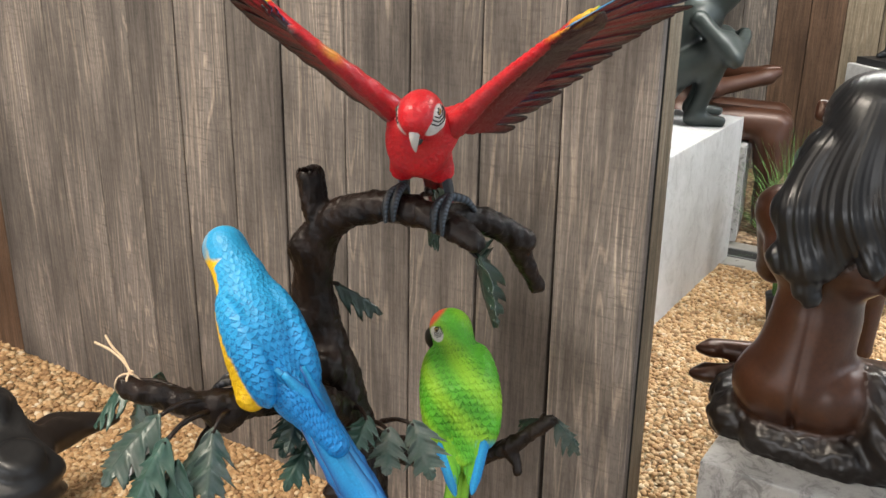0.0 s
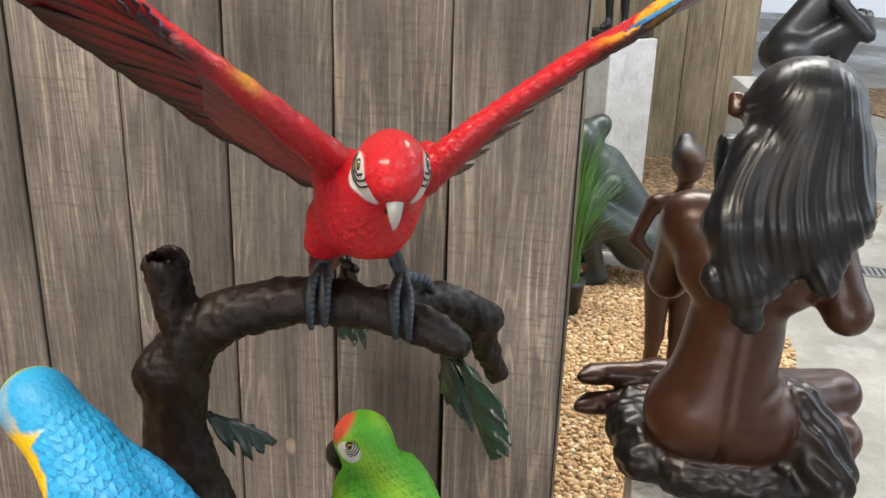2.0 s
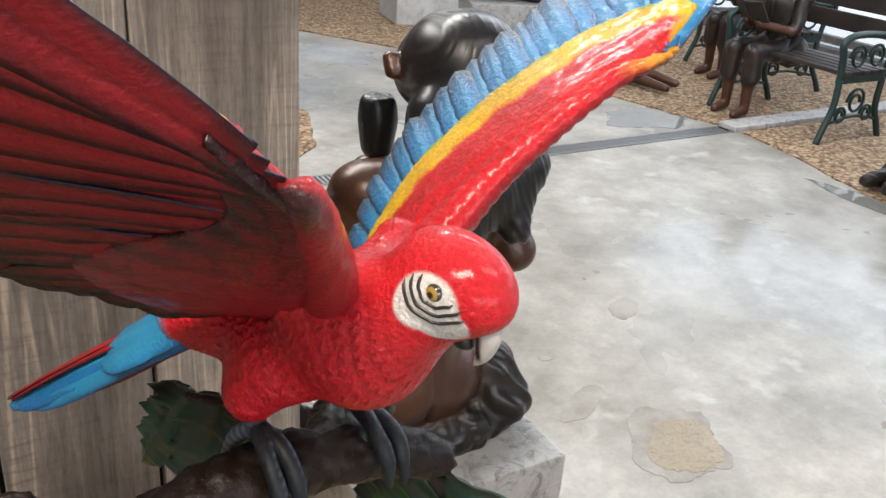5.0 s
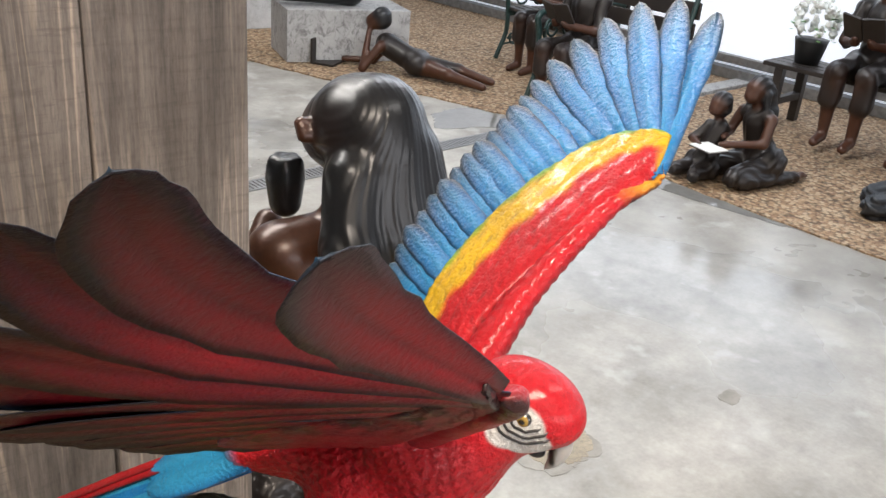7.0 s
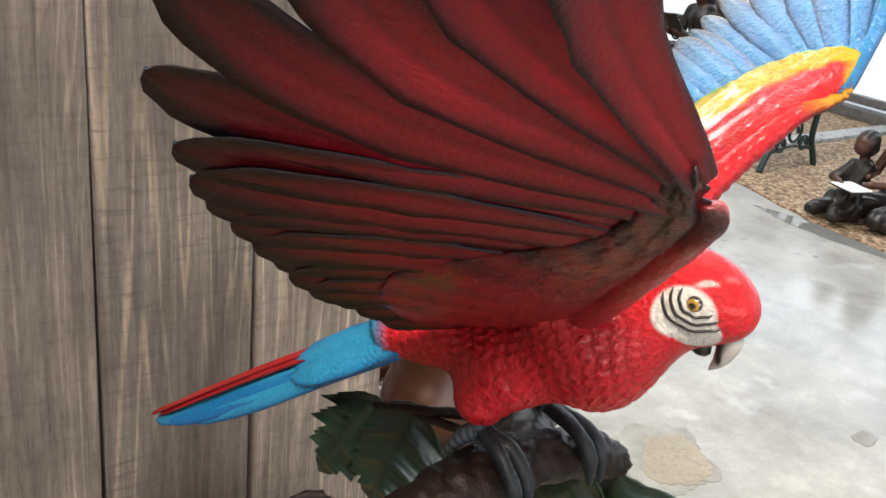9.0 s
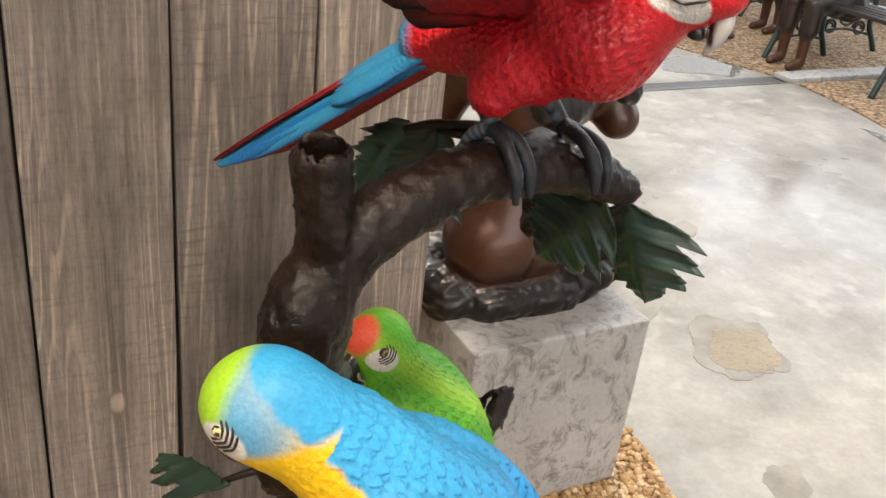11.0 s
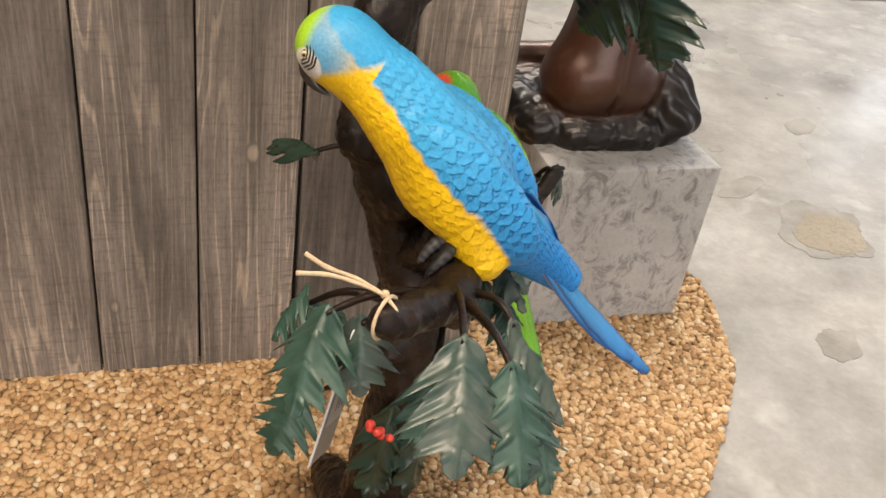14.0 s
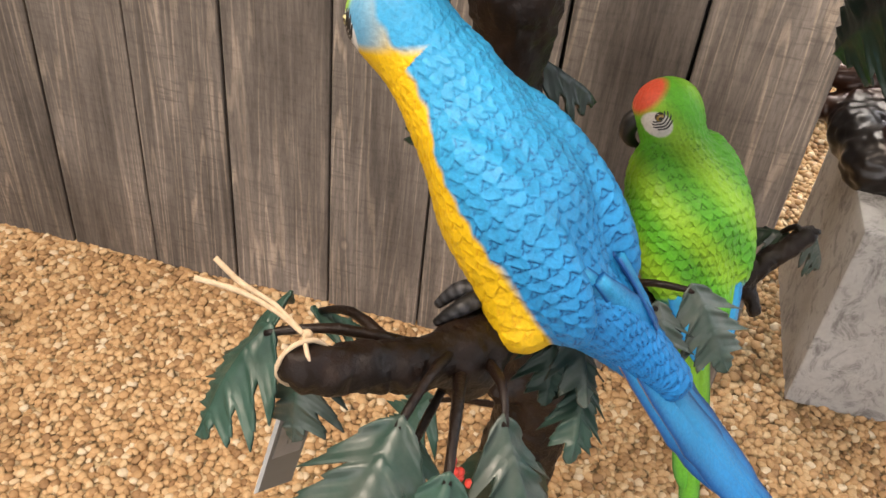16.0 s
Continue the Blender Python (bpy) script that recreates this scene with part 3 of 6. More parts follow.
block("plinth", (-0.42, 1.78, 0), (0.0, 2.20, 0.426), BLOCK, "grey pitted concrete cube plinth standing in gravel")
block("plinth", (-2.2, 2.75, 0), (-1.07, 4.31, 0.70), BLOCK_PALE, "long pale concrete plinth behind the board wall")
block("plinth", (-0.76, 5.14, 0), (-0.44, 5.46, 0.865), BLOCK_PALE, "tall square pale concrete plinth", 0.75)
block("plinth", (0.08, 5.05, 0), (0.56, 5.55, 0.66), BLOCK_PALE, "square pale concrete plinth under a black figure", 0.12)
block("plinth", (2.75, 6.35, 0), (3.75, 6.9, 0.40), BLOCK, "long low grey concrete plinth on gravel", -0.35)
block("plinth", (2.75, 7.7, 0), (3.75, 8.3, 0.42), BLOCK_PALE, "low white plinth further back", -0.2)

# ---------------------------------------------------------------- painted parrot sculptures
RED, RED_DARK = np.array((0.60, 0.005, 0.014)), np.array((0.13, 0.004, 0.007))
BLUE, BLUE_LIGHT, BLUE_DARK = np.array((0.012, 0.215, 0.58)), np.array((0.035, 0.34, 0.64)), np.array((0.005, 0.065, 0.25))
YELLOW, GREEN, LIME = np.array((0.80, 0.50, 0.008)), np.array((0.105, 0.42, 0.022)), np.array((0.34, 0.62, 0.03))
WHITE, INK, HORN = np.array((0.74, 0.72, 0.68)), np.array((0.012, 0.011, 0.010)), np.array((0.42, 0.40, 0.375))


def mixc(a, b, t):
    t = np.clip(t, 0, 1)[:, None]
    return a * (1 - t) + b * t


def dot(p, d):
    return p @ np.asarray(d, float)


def plumage(p, n, axis0, axis1, back, ls, la, amp):
    """Feather relief: shifted points and the height 0..1 of the pattern."""
    d = np.array(axis1, float) - np.array(axis0, float)
    d /= np.linalg.norm(d)
    b = np.array(back, float) - d * (np.array(back, float) @ d)
    b /= np.linalg.norm(b)
    side = np.cross(d, b)
    q = p - np.array(axis0)
    s = q @ d
    ang = np.arctan2(q @ side, q @ b)
    s2 = s + 0.0020 * np.sin(ang * 5 + s * 60) + 0.0010 * np.sin(ang * 17 + s * 31)
    h = scales(s2, ang * 0.055 + 0.0022 * np.sin(s * 110 + ang * 3) + 0.0010 * np.sin(s * 260), ls, la)
    return p + n * (amp * (h - 0.5))[:, None], h, s, ang


def feather(heap, root, tip, width, normal, upper, lower, camber=0.08, rows=16, slot=0, thick=0.0022, blunt=0.5, bow=None, under=None):
    """One vane with a raised shaft, painted above and below; upper and lower take (along, across) to colours."""
    root, tip = np.array(root, float), np.array(tip, float)
    d = tip - root
    length = np.linalg.norm(d)
    d /= length
    nrm = np.array(normal, float)
    nrm -= d * (nrm @ d)
    nrm /= np.linalg.norm(nrm)
    side = np.cross(nrm, d)
    cross = np.linspace(-1, 1, 9)
    along = 1 - (1 - np.linspace(0, 1, rows)) ** 1.8
    A, C = np.meshgrid(along, cross, indexing="ij")
    w = width * np.minimum(1, (0.45 + 1.0 * A)) * np.where(A > blunt, np.sqrt(np.clip(1 - ((A - blunt) / (1 - blunt)) ** 2.6, 0.0, 1)), 1.0) * 0.5
    nick = 1 + 0.05 * np.sin(A * 130) * (np.abs(C) > 0.9)
    line = root + along[:, None] * d * length
    if bow is not None:
        line = line + np.outer(5.4 * along ** 1.5 * (1 - along), bow)
    run = np.gradient(line, along, axis=0)
    across = np.cross(nrm, run)
    across /= np.linalg.norm(across, axis=1)[:, None]
    base = line[:, None] + across[:, None] * (C * w * nick)[..., None]
    lift = camber * length * np.sin(A * math.pi * 0.9) - 0.10 * w * C * C + 0.0012 * np.exp(-(C / 0.12) ** 2) - 0.0006 * np.abs(np.sin((A * length * 260 + np.abs(C) * 6)))
    th = thick * (1 - 0.75 * C * C) * (1 - 0.6 * A)
    up = base + nrm * (lift + th)[..., None]
    lo = base + nrm * (lift - th)[..., None]
    k = 9
    f = []
    for i in range(rows - 1):
        for j in range(k - 1):
            a = i * k + j
            f.append((a, a + 1, a + k + 1, a + k))
    m = rows * k
    g = [(q[0] + m, q[3] + m, q[2] + m, q[1] + m) for q in f]
    rim = []
    border = [j for j in range(k)] + [i * k + k - 1 for i in range(1, rows)] + [(rows - 1) * k + j for j in range(k - 2, -1, -1)] + [i * k for i in range(rows - 2, 0, -1)]
    for a, b in zip(border, border[1:] + border[:1]):
        rim.append((b, a, a + m, b + m))
    cu = upper(A.ravel(), C.ravel())
    cl = lower(A.ravel(), C.ravel())
    heap.begin("feather", under)
    heap.add(np.concatenate((up.reshape(-1, 3), lo.reshape(-1, 3))), f + g + rim, np.concatenate((cu, cl)), slot)


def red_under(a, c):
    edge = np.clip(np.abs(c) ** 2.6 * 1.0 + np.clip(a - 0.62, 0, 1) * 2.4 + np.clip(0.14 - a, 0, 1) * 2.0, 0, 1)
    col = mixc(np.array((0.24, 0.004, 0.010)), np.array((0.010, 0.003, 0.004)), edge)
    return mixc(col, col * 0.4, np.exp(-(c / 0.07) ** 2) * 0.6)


def blue_over(a, c):
    edge = np.clip(np.clip(a - 0.66, 0, 1) * 2.6 + 0.75 * np.abs(c) ** 4, 0, 1)
    return mixc(mixc(BLUE * 0.9, BLUE_LIGHT * 0.9, 0.6 - np.abs(c)), np.array((0.010, 0.018, 0.030)), edge)


def wing(heap, arm, roots, tips, widths, up, cover, up_tip, slot, bare=False):
    """arm: leading edge from shoulder to wrist and beyond; a vane for each root and tip; coverts laid over their bases."""
    up = np.array(up, float)
    pick = np.concatenate((np.arange(0, 5, 0.5), np.arange(5, len(roots)))) if bare else np.concatenate((np.arange(0, 6, 0.4), np.arange(6, len(roots) - 0.6, 0.7)))
    roots = [tuple(np.interp(f, np.arange(len(roots)), np.array(roots)[:, a]) for a in range(3)) for f in pick]
    tips = [tuple(np.interp(f, np.arange(len(tips)), np.array(tips)[:, a]) for a in range(3)) for f in pick]
    widths = list(np.interp(pick, np.arange(len(widths)), widths))
    base = heap.begin("wing")
    # coverts: a thick padded sheet from the leading edge over the vanes' bases
    n, k = 60, 26
    R, T = np.array(roots, float), np.array(tips, float)
    L = np.array(arm, float)
    u = np.linspace(0, 1, n)
    ri = np.stack([np.interp(u * (len(R) - 1), np.arange(len(R)), R[:, a]) for a in range(3)], 1)
    ti = np.stack([np.interp(u * (len(T) - 1), np.arange(len(T)), T[:, a]) for a in range(3)], 1)
    for _ in range(4):
        ri[1:-1] = (ri[:-2] + 2 * ri[1:-1] + ri[2:]) / 4
        ti[1:-1] = (ti[:-2] + 2 * ti[1:-1] + ti[2:]) / 4
    v = np.linspace(0, 1, k)
    U, V = np.meshgrid(u, v, indexing="ij")
    span = np.linalg.norm(np.diff(ri, axis=0), axis=1).cumsum().max()
    uu = U.ravel()
    f = [(i * k + j, i * k + j + 1, (i + 1) * k + j + 1, (i + 1) * k + j) for i in range(n - 1) for j in range(k - 1)]
    m = n * k
    g = [(q[0] + m, q[3] + m, q[2] + m, q[1] + m) for q in f]
    border = [j for j in range(k)] + [i * k + k - 1 for i in range(1, n)] + [(n - 1) * k + j for j in range(k - 2, -1, -1)] + [i * k for i in range(n - 2, 0, -1)]
    rim = [(b, a, a + m, b + m) for a, b in zip(border, border[1:] + border[:1])]

    def sheet(reach, above, beneath, ls):
        cov = np.interp(u, np.linspace(0, 1, len(reach)), reach)
        lane = ti - ri
        P = ri[:, None] + lane[:, None] * (v[None, :] * cov[:, None])[..., None]
        N = np.cross(np.gradient(P, axis=0), np.gradient(P, axis=1))
        N /= np.maximum(np.linalg.norm(N, axis=2), 1e-9)[..., None]
        N *= np.sign(N @ up)[..., None]
        arch = 0.025 * np.linalg.norm(lane, axis=1)[:, None] * np.sin(V * cov[:, None] * math.pi * 0.9)
        pad = 0.0125 * (1 - 0.45 * U) * np.sqrt(np.clip(1 - V, 0, 1)) * np.clip(0.25 + 5 * V, 0, 1) ** 0.5 + 0.0022 + 0.0025 * V
        h = scales((V * cov[:, None] * 0.16).ravel(), (U * max(span, 0.2) * 1.5).ravel(), ls, 0.016).reshape(U.shape)
        top = P + N * (arch + pad * above + (0.0018 if bare else 0.0024) * (h - 0.5) * min(1, above))[..., None]
        low = P + N * (arch - pad * beneath - 0.0030 * (h - 0.5) * min(1, beneath))[..., None]
        return top.reshape(-1, 3), low.reshape(-1, 3), h.ravel()

    wob = (0.03 * np.sin(U * 55) + 0.02 * np.sin(U * 23 + 1)).ravel()
    vv = V.ravel() + wob
    top, low, h = sheet(cover, 1.0, 0.0 if bare else 0.8, 0.0125)
    cut = 0.52
    ct = np.where((vv < cut)[:, None], RED, YELLOW)
    ct = mixc(ct, np.array((0.75, 0.16, 0.01)), np.exp(-((vv - cut) / 0.03) ** 2))
    ct = mixc(ct, np.array((0.16, 0.40, 0.03)), np.clip((vv - 0.90) * 12, 0, 1))
    if not bare:
        ct = mixc(ct, YELLOW, np.clip((uu - 0.93) * 14, 0, 1) * (vv < 0.6) * 0.8)
    # covert steps darkened at the free edges, crevice shade in the colour
    ct = mixc(ct, ct * 0.55, np.exp(-(h / 0.1) ** 2))
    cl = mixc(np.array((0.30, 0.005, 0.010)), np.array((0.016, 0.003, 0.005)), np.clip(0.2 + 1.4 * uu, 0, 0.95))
    rimv = np.clip((V.ravel() - 0.96) * 30, 0, 1) * (1.0 if bare else 0.0)
    ct = mixc(ct, np.array((0.014, 0.004, 0.006)), rimv)
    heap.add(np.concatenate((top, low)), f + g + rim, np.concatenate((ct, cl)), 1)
    if bare:
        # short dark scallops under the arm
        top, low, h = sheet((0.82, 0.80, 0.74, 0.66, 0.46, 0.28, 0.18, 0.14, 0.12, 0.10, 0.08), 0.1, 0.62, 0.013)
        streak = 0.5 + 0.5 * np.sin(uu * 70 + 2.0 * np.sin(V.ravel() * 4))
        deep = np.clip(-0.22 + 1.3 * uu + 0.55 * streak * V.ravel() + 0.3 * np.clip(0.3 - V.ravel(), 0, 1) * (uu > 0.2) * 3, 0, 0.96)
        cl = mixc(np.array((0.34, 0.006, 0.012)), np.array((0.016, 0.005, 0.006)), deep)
        # same painted crevice shade between the scallops
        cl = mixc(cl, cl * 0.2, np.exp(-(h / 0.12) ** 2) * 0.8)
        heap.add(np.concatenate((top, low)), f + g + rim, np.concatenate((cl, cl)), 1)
    # padded arm along the leading edge
    pts, rad = smooth_line(L[:, :3], ([0.021, 0.015, 0.009, 0.0045, 0.002] if bare else [0.020, 0.0125, 0.0085, 0.0045, 0.002]), 8)

    def fn(p):
        d = np.full(len(p), 9.0)
        for a, b, ra, rb in zip(pts, pts[1:], rad, rad[1:]):
            d = np.minimum(d, capsule(p, a, b, ra, rb))
        return d
    lo, hi = np.min(pts, 0) - 0.03, np.max(pts, 0) + 0.03
    vs, fs = surface(fn, lo, hi, 0.0045)
    nn = slope(fn, vs)
    s = np.linalg.norm(vs - L[0], axis=1) / np.linalg.norm(L[-1] - L[0])
    # arm's colour darkens by facing: shade of its underside mixed into the red
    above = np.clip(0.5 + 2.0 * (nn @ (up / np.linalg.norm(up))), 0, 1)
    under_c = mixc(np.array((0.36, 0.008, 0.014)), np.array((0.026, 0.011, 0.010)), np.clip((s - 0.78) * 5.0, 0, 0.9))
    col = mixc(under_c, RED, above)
    col = mixc(col, np.array((0.74, 0.36, 0.01)), np.exp(-((s - 0.72) / 0.07) ** 2) * above * 0.8 if bare else np.clip((s - 0.80) * 9, 0, 1) * above * 0.9)
    if bare:
        col = mixc(col, np.array((0.020, 0.012, 0.012)), np.clip((s - 0.97) * 9, 0, 1))
    col = mixc(col, np.array((0.02, 0.012, 0.012)), np.clip((s - 0.98) * 12, 0, 1))
    q = vs + nn * (0.0007 * np.sin(dot(vs, (420, 260, 310))) )[:, None]
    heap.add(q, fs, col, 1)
    for i, (r, t, w) in enumerate(zip(roots, tips, widths)):
        shift = up / np.linalg.norm(up) * 0.0013 * (i % 3)
        twist = np.clip((pick[i] - 4) / (pick[-1] - 4), 0, 1)
        bow = None
        if bare and pick[i] > 4:
            along_vane = (np.array(t) - np.array(r)) / np.linalg.norm(np.array(t) - np.array(r))
            towards = np.array(tips[i - 2]) - np.array(t)
            towards -= along_vane * (towards @ along_vane)
            bow = towards / np.linalg.norm(towards) * np.interp(pick[i], (4, 8, 9, 10), (0.0, 0.040, 0.038, 0.016))
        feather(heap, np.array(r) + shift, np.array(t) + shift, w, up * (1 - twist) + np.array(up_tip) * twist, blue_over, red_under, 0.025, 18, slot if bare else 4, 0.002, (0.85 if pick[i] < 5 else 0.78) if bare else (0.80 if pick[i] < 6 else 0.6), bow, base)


def bird_foot(heap, ankle, toes, r=0.0075, skin=(0.050, 0.062, 0.078)):
    """Scaly leg and four toes."""
    def leg(points, radii):
        bm = tube_bm(*smooth_line(points, radii, 8), 10, 0.18, 3)
        bm.verts.index_update()
        vs = np.array([v.co[:] for v in bm.verts])
        fs = [[v.index for v in f.verts] for f in bm.faces]
        bm.free()
        s = np.arange(len(vs)) // 10
        c = np.array(skin) * (0.25 + 1.9 * (s % 2 == 0) * (np.arange(len(vs)) % 10 < 6))[:, None]
        heap.add(vs, fs, c, 0)
    heap.begin("foot")
    leg([ankle[0], ankle[1]], [r * 1.25, r])
    for t in toes:
        leg([ankle[1], *t], [r] + [r * 0.85] * (len(t) - 1) + [r * 0.35])


def bird_head(heap, c, fwd, R, patch_c, beak_c, upx=(0, 0, 1), scale=1.0, gape=0.0, bill=None):
    """Bare striped cheeks, amber eyes and a hooked beak on a head at c that looks along fwd."""
    ax = frame_axes(fwd, upx)
    f, s, u = ax

    def at(a, b, z):
        return np.array(c) + (f * a + s * b + u * z) * scale
    # hooked upper beak
    pts = [at(0.026, 0, -0.006), at(0.037, 0, -0.012), at(0.0415, 0, -0.024), at(0.036, 0, -0.038), at(0.022, 0, -0.048)]
    rad = [0.0132, 0.0118, 0.0094, 0.0060, 0.0010]
    low = [at(0.008, 0, -0.025), at(0.016, 0, -0.036), at(0.023, 0, -0.038 - gape)]
    if bill:
        pts = [at(a, 0, z) for a, z in bill[0]]
        low = [at(a, 0, z) for a, z in bill[1]]
    tipx = bill[2] if bill else 0.0410
    line, rr = smooth_line(pts, np.array(rad) * scale, 6)

    def fn(p):
        d = np.full(len(p), 9.0)
        for a, b, ra, rb in zip(line, line[1:], rr, rr[1:]):
            q = p + np.outer((p - np.array(c)) @ s, s) * 0.25
            d = np.minimum(d, capsule(q, a, b, ra, rb))
        return d
    lo, hi = np.min(line, 0) - 0.02 * scale, np.max(line, 0) + 0.02 * scale
    vs, fs = surface(fn, lo, hi, 0.0022)
    lx = np.abs((vs - np.array(c)) @ s) / scale
    lf = ((vs - np.array(c)) @ f) / scale
    col = mixc(beak_c, INK, np.clip((tipx - lf) * 500, 0, 1) * np.clip((-0.017 - ((vs - np.array(c)) @ u) / scale) * 400, 0, 1) * np.clip((lx - 0.0025) * 600, 0, 1))
    heap.begin("upper_beak")
    heap.add(vs, fs, col, 2)
    # lower beak
    line2, rr2 = smooth_line(low, np.array((0.010, 0.0075, 0.003)) * scale, 5)

    def fn2(p):
        d = np.full(len(p), 9.0)
        for a, b, ra, rb in zip(line2, line2[1:], rr2, rr2[1:]):
            d = np.minimum(d, capsule(p, a, b, ra, rb))
        return d
    vs, fs = surface(fn2, np.min(line2, 0) - 0.016 * scale, np.max(line2, 0) + 0.016 * scale, 0.0022)
    heap.begin("lower_beak")
    heap.add(vs, fs, INK, 2)
    return ax


def cheek_paint(col, p, c, ax, scale, patch_c, centre=(0.011, -0.003), strong=1.0):
    """Paints the bare patch with its lines of tiny feathers on both cheeks."""
    q = (p - np.array(c)) / scale
    a, b, z = q @ ax[0], q @ ax[1], q @ ax[2]
    dx, dz = a - centre[0], z - centre[1]
    r = np.sqrt((dx / 0.0225) ** 2 + (dz / 0.0205) ** 2)
    inside_patch = np.clip((1.02 - r) * 9, 0, 1) * (np.abs(b) > 0.012)
    out = mixc(col, patch_c, inside_patch * strong)
    return out


def outward(fn, o, d):
    """Where the way from o along d leaves the surface of fn."""
    t = np.linspace(0.0, 0.07, 141)
    v = fn(o + t[:, None] * d)
    k = int(np.argmax(v > 0))
    return o + d * t[max(k, 1)]


def cheek_lines(heap, c, ax, radii, scale, eye, fn, rows=((0.0140, 162, 280), (0.0185, 168, 280), (0.0228, 180, 274), (0.0268, 198, 262))):
    """Thin raised rows of black feathers curving under each eye."""
    for sgn in (-1, 1):
        heap.begin("cheek_stripes")
        for rad, a0, a1 in rows:
            pts = []
            for a in np.linspace(radians(a0), radians(a1), 14):
                x, z = eye[0] + 0.009 + rad * math.cos(a) * 1.05, eye[1] + 0.007 + rad * math.sin(a) + 0.0006 * math.sin(a * 9)
                pts.append(outward(fn, np.array(c) + (ax[0] * x + ax[2] * z) * scale, ax[1] * sgn))
            if len(pts) < 4:
                continue
            bm = tube_bm(pts, [0.0003] + [0.0012 * scale] * (len(pts) - 2) + [0.0003], 6)
            bm.verts.index_update()
            vs = np.array([v.co[:] for v in bm.verts])
            fs = [[v.index for v in f.verts] for f in bm.faces]
            bm.free()
            heap.add(vs, fs, INK, 2)


def eyeball(heap, c, ax, scale, off, iris, skin_fn, r=0.0066):
    for sgn in (1, -1):
        o = outward(skin_fn, np.array(c) + (ax[0] * off[0] + ax[2] * off[2]) * scale, ax[1] * sgn) - ax[1] * sgn * r * 0.35 * scale
        fn = lambda p: ellipsoid(p, o, ax, (r * scale, r * scale * 0.75, r * scale))
        vs, fs = surface(fn, o - r * 1.5 * scale, o + r * 1.5 * scale, 0.0011)
        n = slope(fn, vs)
        look_out = np.abs(n @ ax[1])
        heap.begin("eye")
        col = np.where((look_out > 0.955)[:, None], INK, np.where((look_out > 0.72)[:, None], iris, INK * 2))
        heap.add(vs, fs, col, 3)


EYE_GLOSS = painted("glassy_eye", 0.12, 0.0, 100, coat=1.0, coat_rough=0.03, vary=0.0)
BIRD_MATS = [FEATHER, FEATHER_GLOSS, SKIN, EYE_GLOSS, FEATHER_WET]


def red_macaw():
    h = Heap()
    F = np.array((0.34, -0.94, 0.0))
    S = np.array((0.94, 0.34, 0.0))
    head = np.array((-0.700, 1.130, 1.240))
    chest, rump = np.array((-0.738, 1.182, 1.184)), np.array((-0.818, 1.325, 1.152))
    hax = frame_axes(F)

    def fn(p):
        d = capsule(p, chest, rump, 0.043, 0.027)
        d = blend(d, capsule(p, chest + (0, 0, 0.012), head + F * -0.014 - np.array((0, 0, 0.004)), 0.041, 0.034), 0.03)
        d = blend(d, ellipsoid(p, head + F * 0.001 + (0, 0, 0.008), frame_axes(F + (0, 0, -0.25)), (0.0425, 0.0300, 0.0305)), 0.014)
        for sg in (-1, 1):
            d = blend(d, capsule(p, chest + S * 0.03 * sg + (0, 0.02, 0.03), chest + S * 0.05 * sg + (0, 0.03, 0.046), 0.024, 0.018), 0.03)
            d = blend(d, capsule(p, (-0.77, 1.232, 1.150) + S * 0.022 * sg, (-0.772, 1.240, 1.132) + S * 0.032 * sg, 0.027, 0.021), 0.03)
        return d
    vs, fs = refine(*surface(fn, (-0.93, 1.03, 1.06), (-0.60, 1.42, 1.32), 0.0026), fn)
    n = slope(fn, vs)
    q, sc, s, ang = plumage(vs, n, head, rump, (0, 0, 1), 0.0110, 0.0085, 0.0017)
    hd = np.linalg.norm(vs - head, axis=1)
    keep = np.clip((hd - 0.04) * 40, 0, 1)[:, None]
    q = vs + (q - vs) * keep
    # crevices between the red feathers painted darker, as shade
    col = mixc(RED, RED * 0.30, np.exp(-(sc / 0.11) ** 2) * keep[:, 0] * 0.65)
    # belly reds deepened where they face down, underside shade put into the paint
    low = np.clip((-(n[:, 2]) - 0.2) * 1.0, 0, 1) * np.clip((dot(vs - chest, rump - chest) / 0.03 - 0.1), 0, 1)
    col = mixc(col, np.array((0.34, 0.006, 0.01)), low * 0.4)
    # blue rump
    back = np.clip((dot(vs - chest, (rump - chest) / np.linalg.norm(rump - chest)) - 0.165) * 60, 0, 1)
    col = mixc(col, BLUE_LIGHT, back)
    col = cheek_paint(col, vs, head, hax, 0.98, WHITE, (0.001, 0.003))
    col = cheek_paint(col, vs, head, hax, 0.70, WHITE, (0.016, -0.012))
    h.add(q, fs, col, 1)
    bird_head(h, head, F, None, WHITE, HORN, bill=([(0.012, -0.007), (0.022, -0.010), (0.0275, -0.020), (0.0250, -0.034), (0.0185, -0.046)], [(0.002, -0.022), (0.009, -0.030), (0.014, -0.033)], 0.0275))
    cheek_lines(h, head, hax, None, 1.0, (0.0, 0.010), fn, ((0.0130, 165, 318), (0.0185, 174, 322), (0.0240, 186, 312)))
    eyeball(h, head, hax, 1.0, (0.006, 0, 0.012), np.array((0.30, 0.19, 0.035)), fn, 0.0060)
    # tail: long overlapping vanes, blue outside and red within
    tip = np.array((-0.946, 1.588, 0.934))
    root = np.array((-0.812, 1.318, 1.150))
    d = tip - root
    tup = np.cross(S, d)
    tup = tup * np.sign(tup[2])
    tu = tup / np.linalg.norm(tup)
    under = lambda a, c: mixc(np.tile(RED * 0.6, (len(a), 1)), RED_DARK, np.abs(c) ** 2)

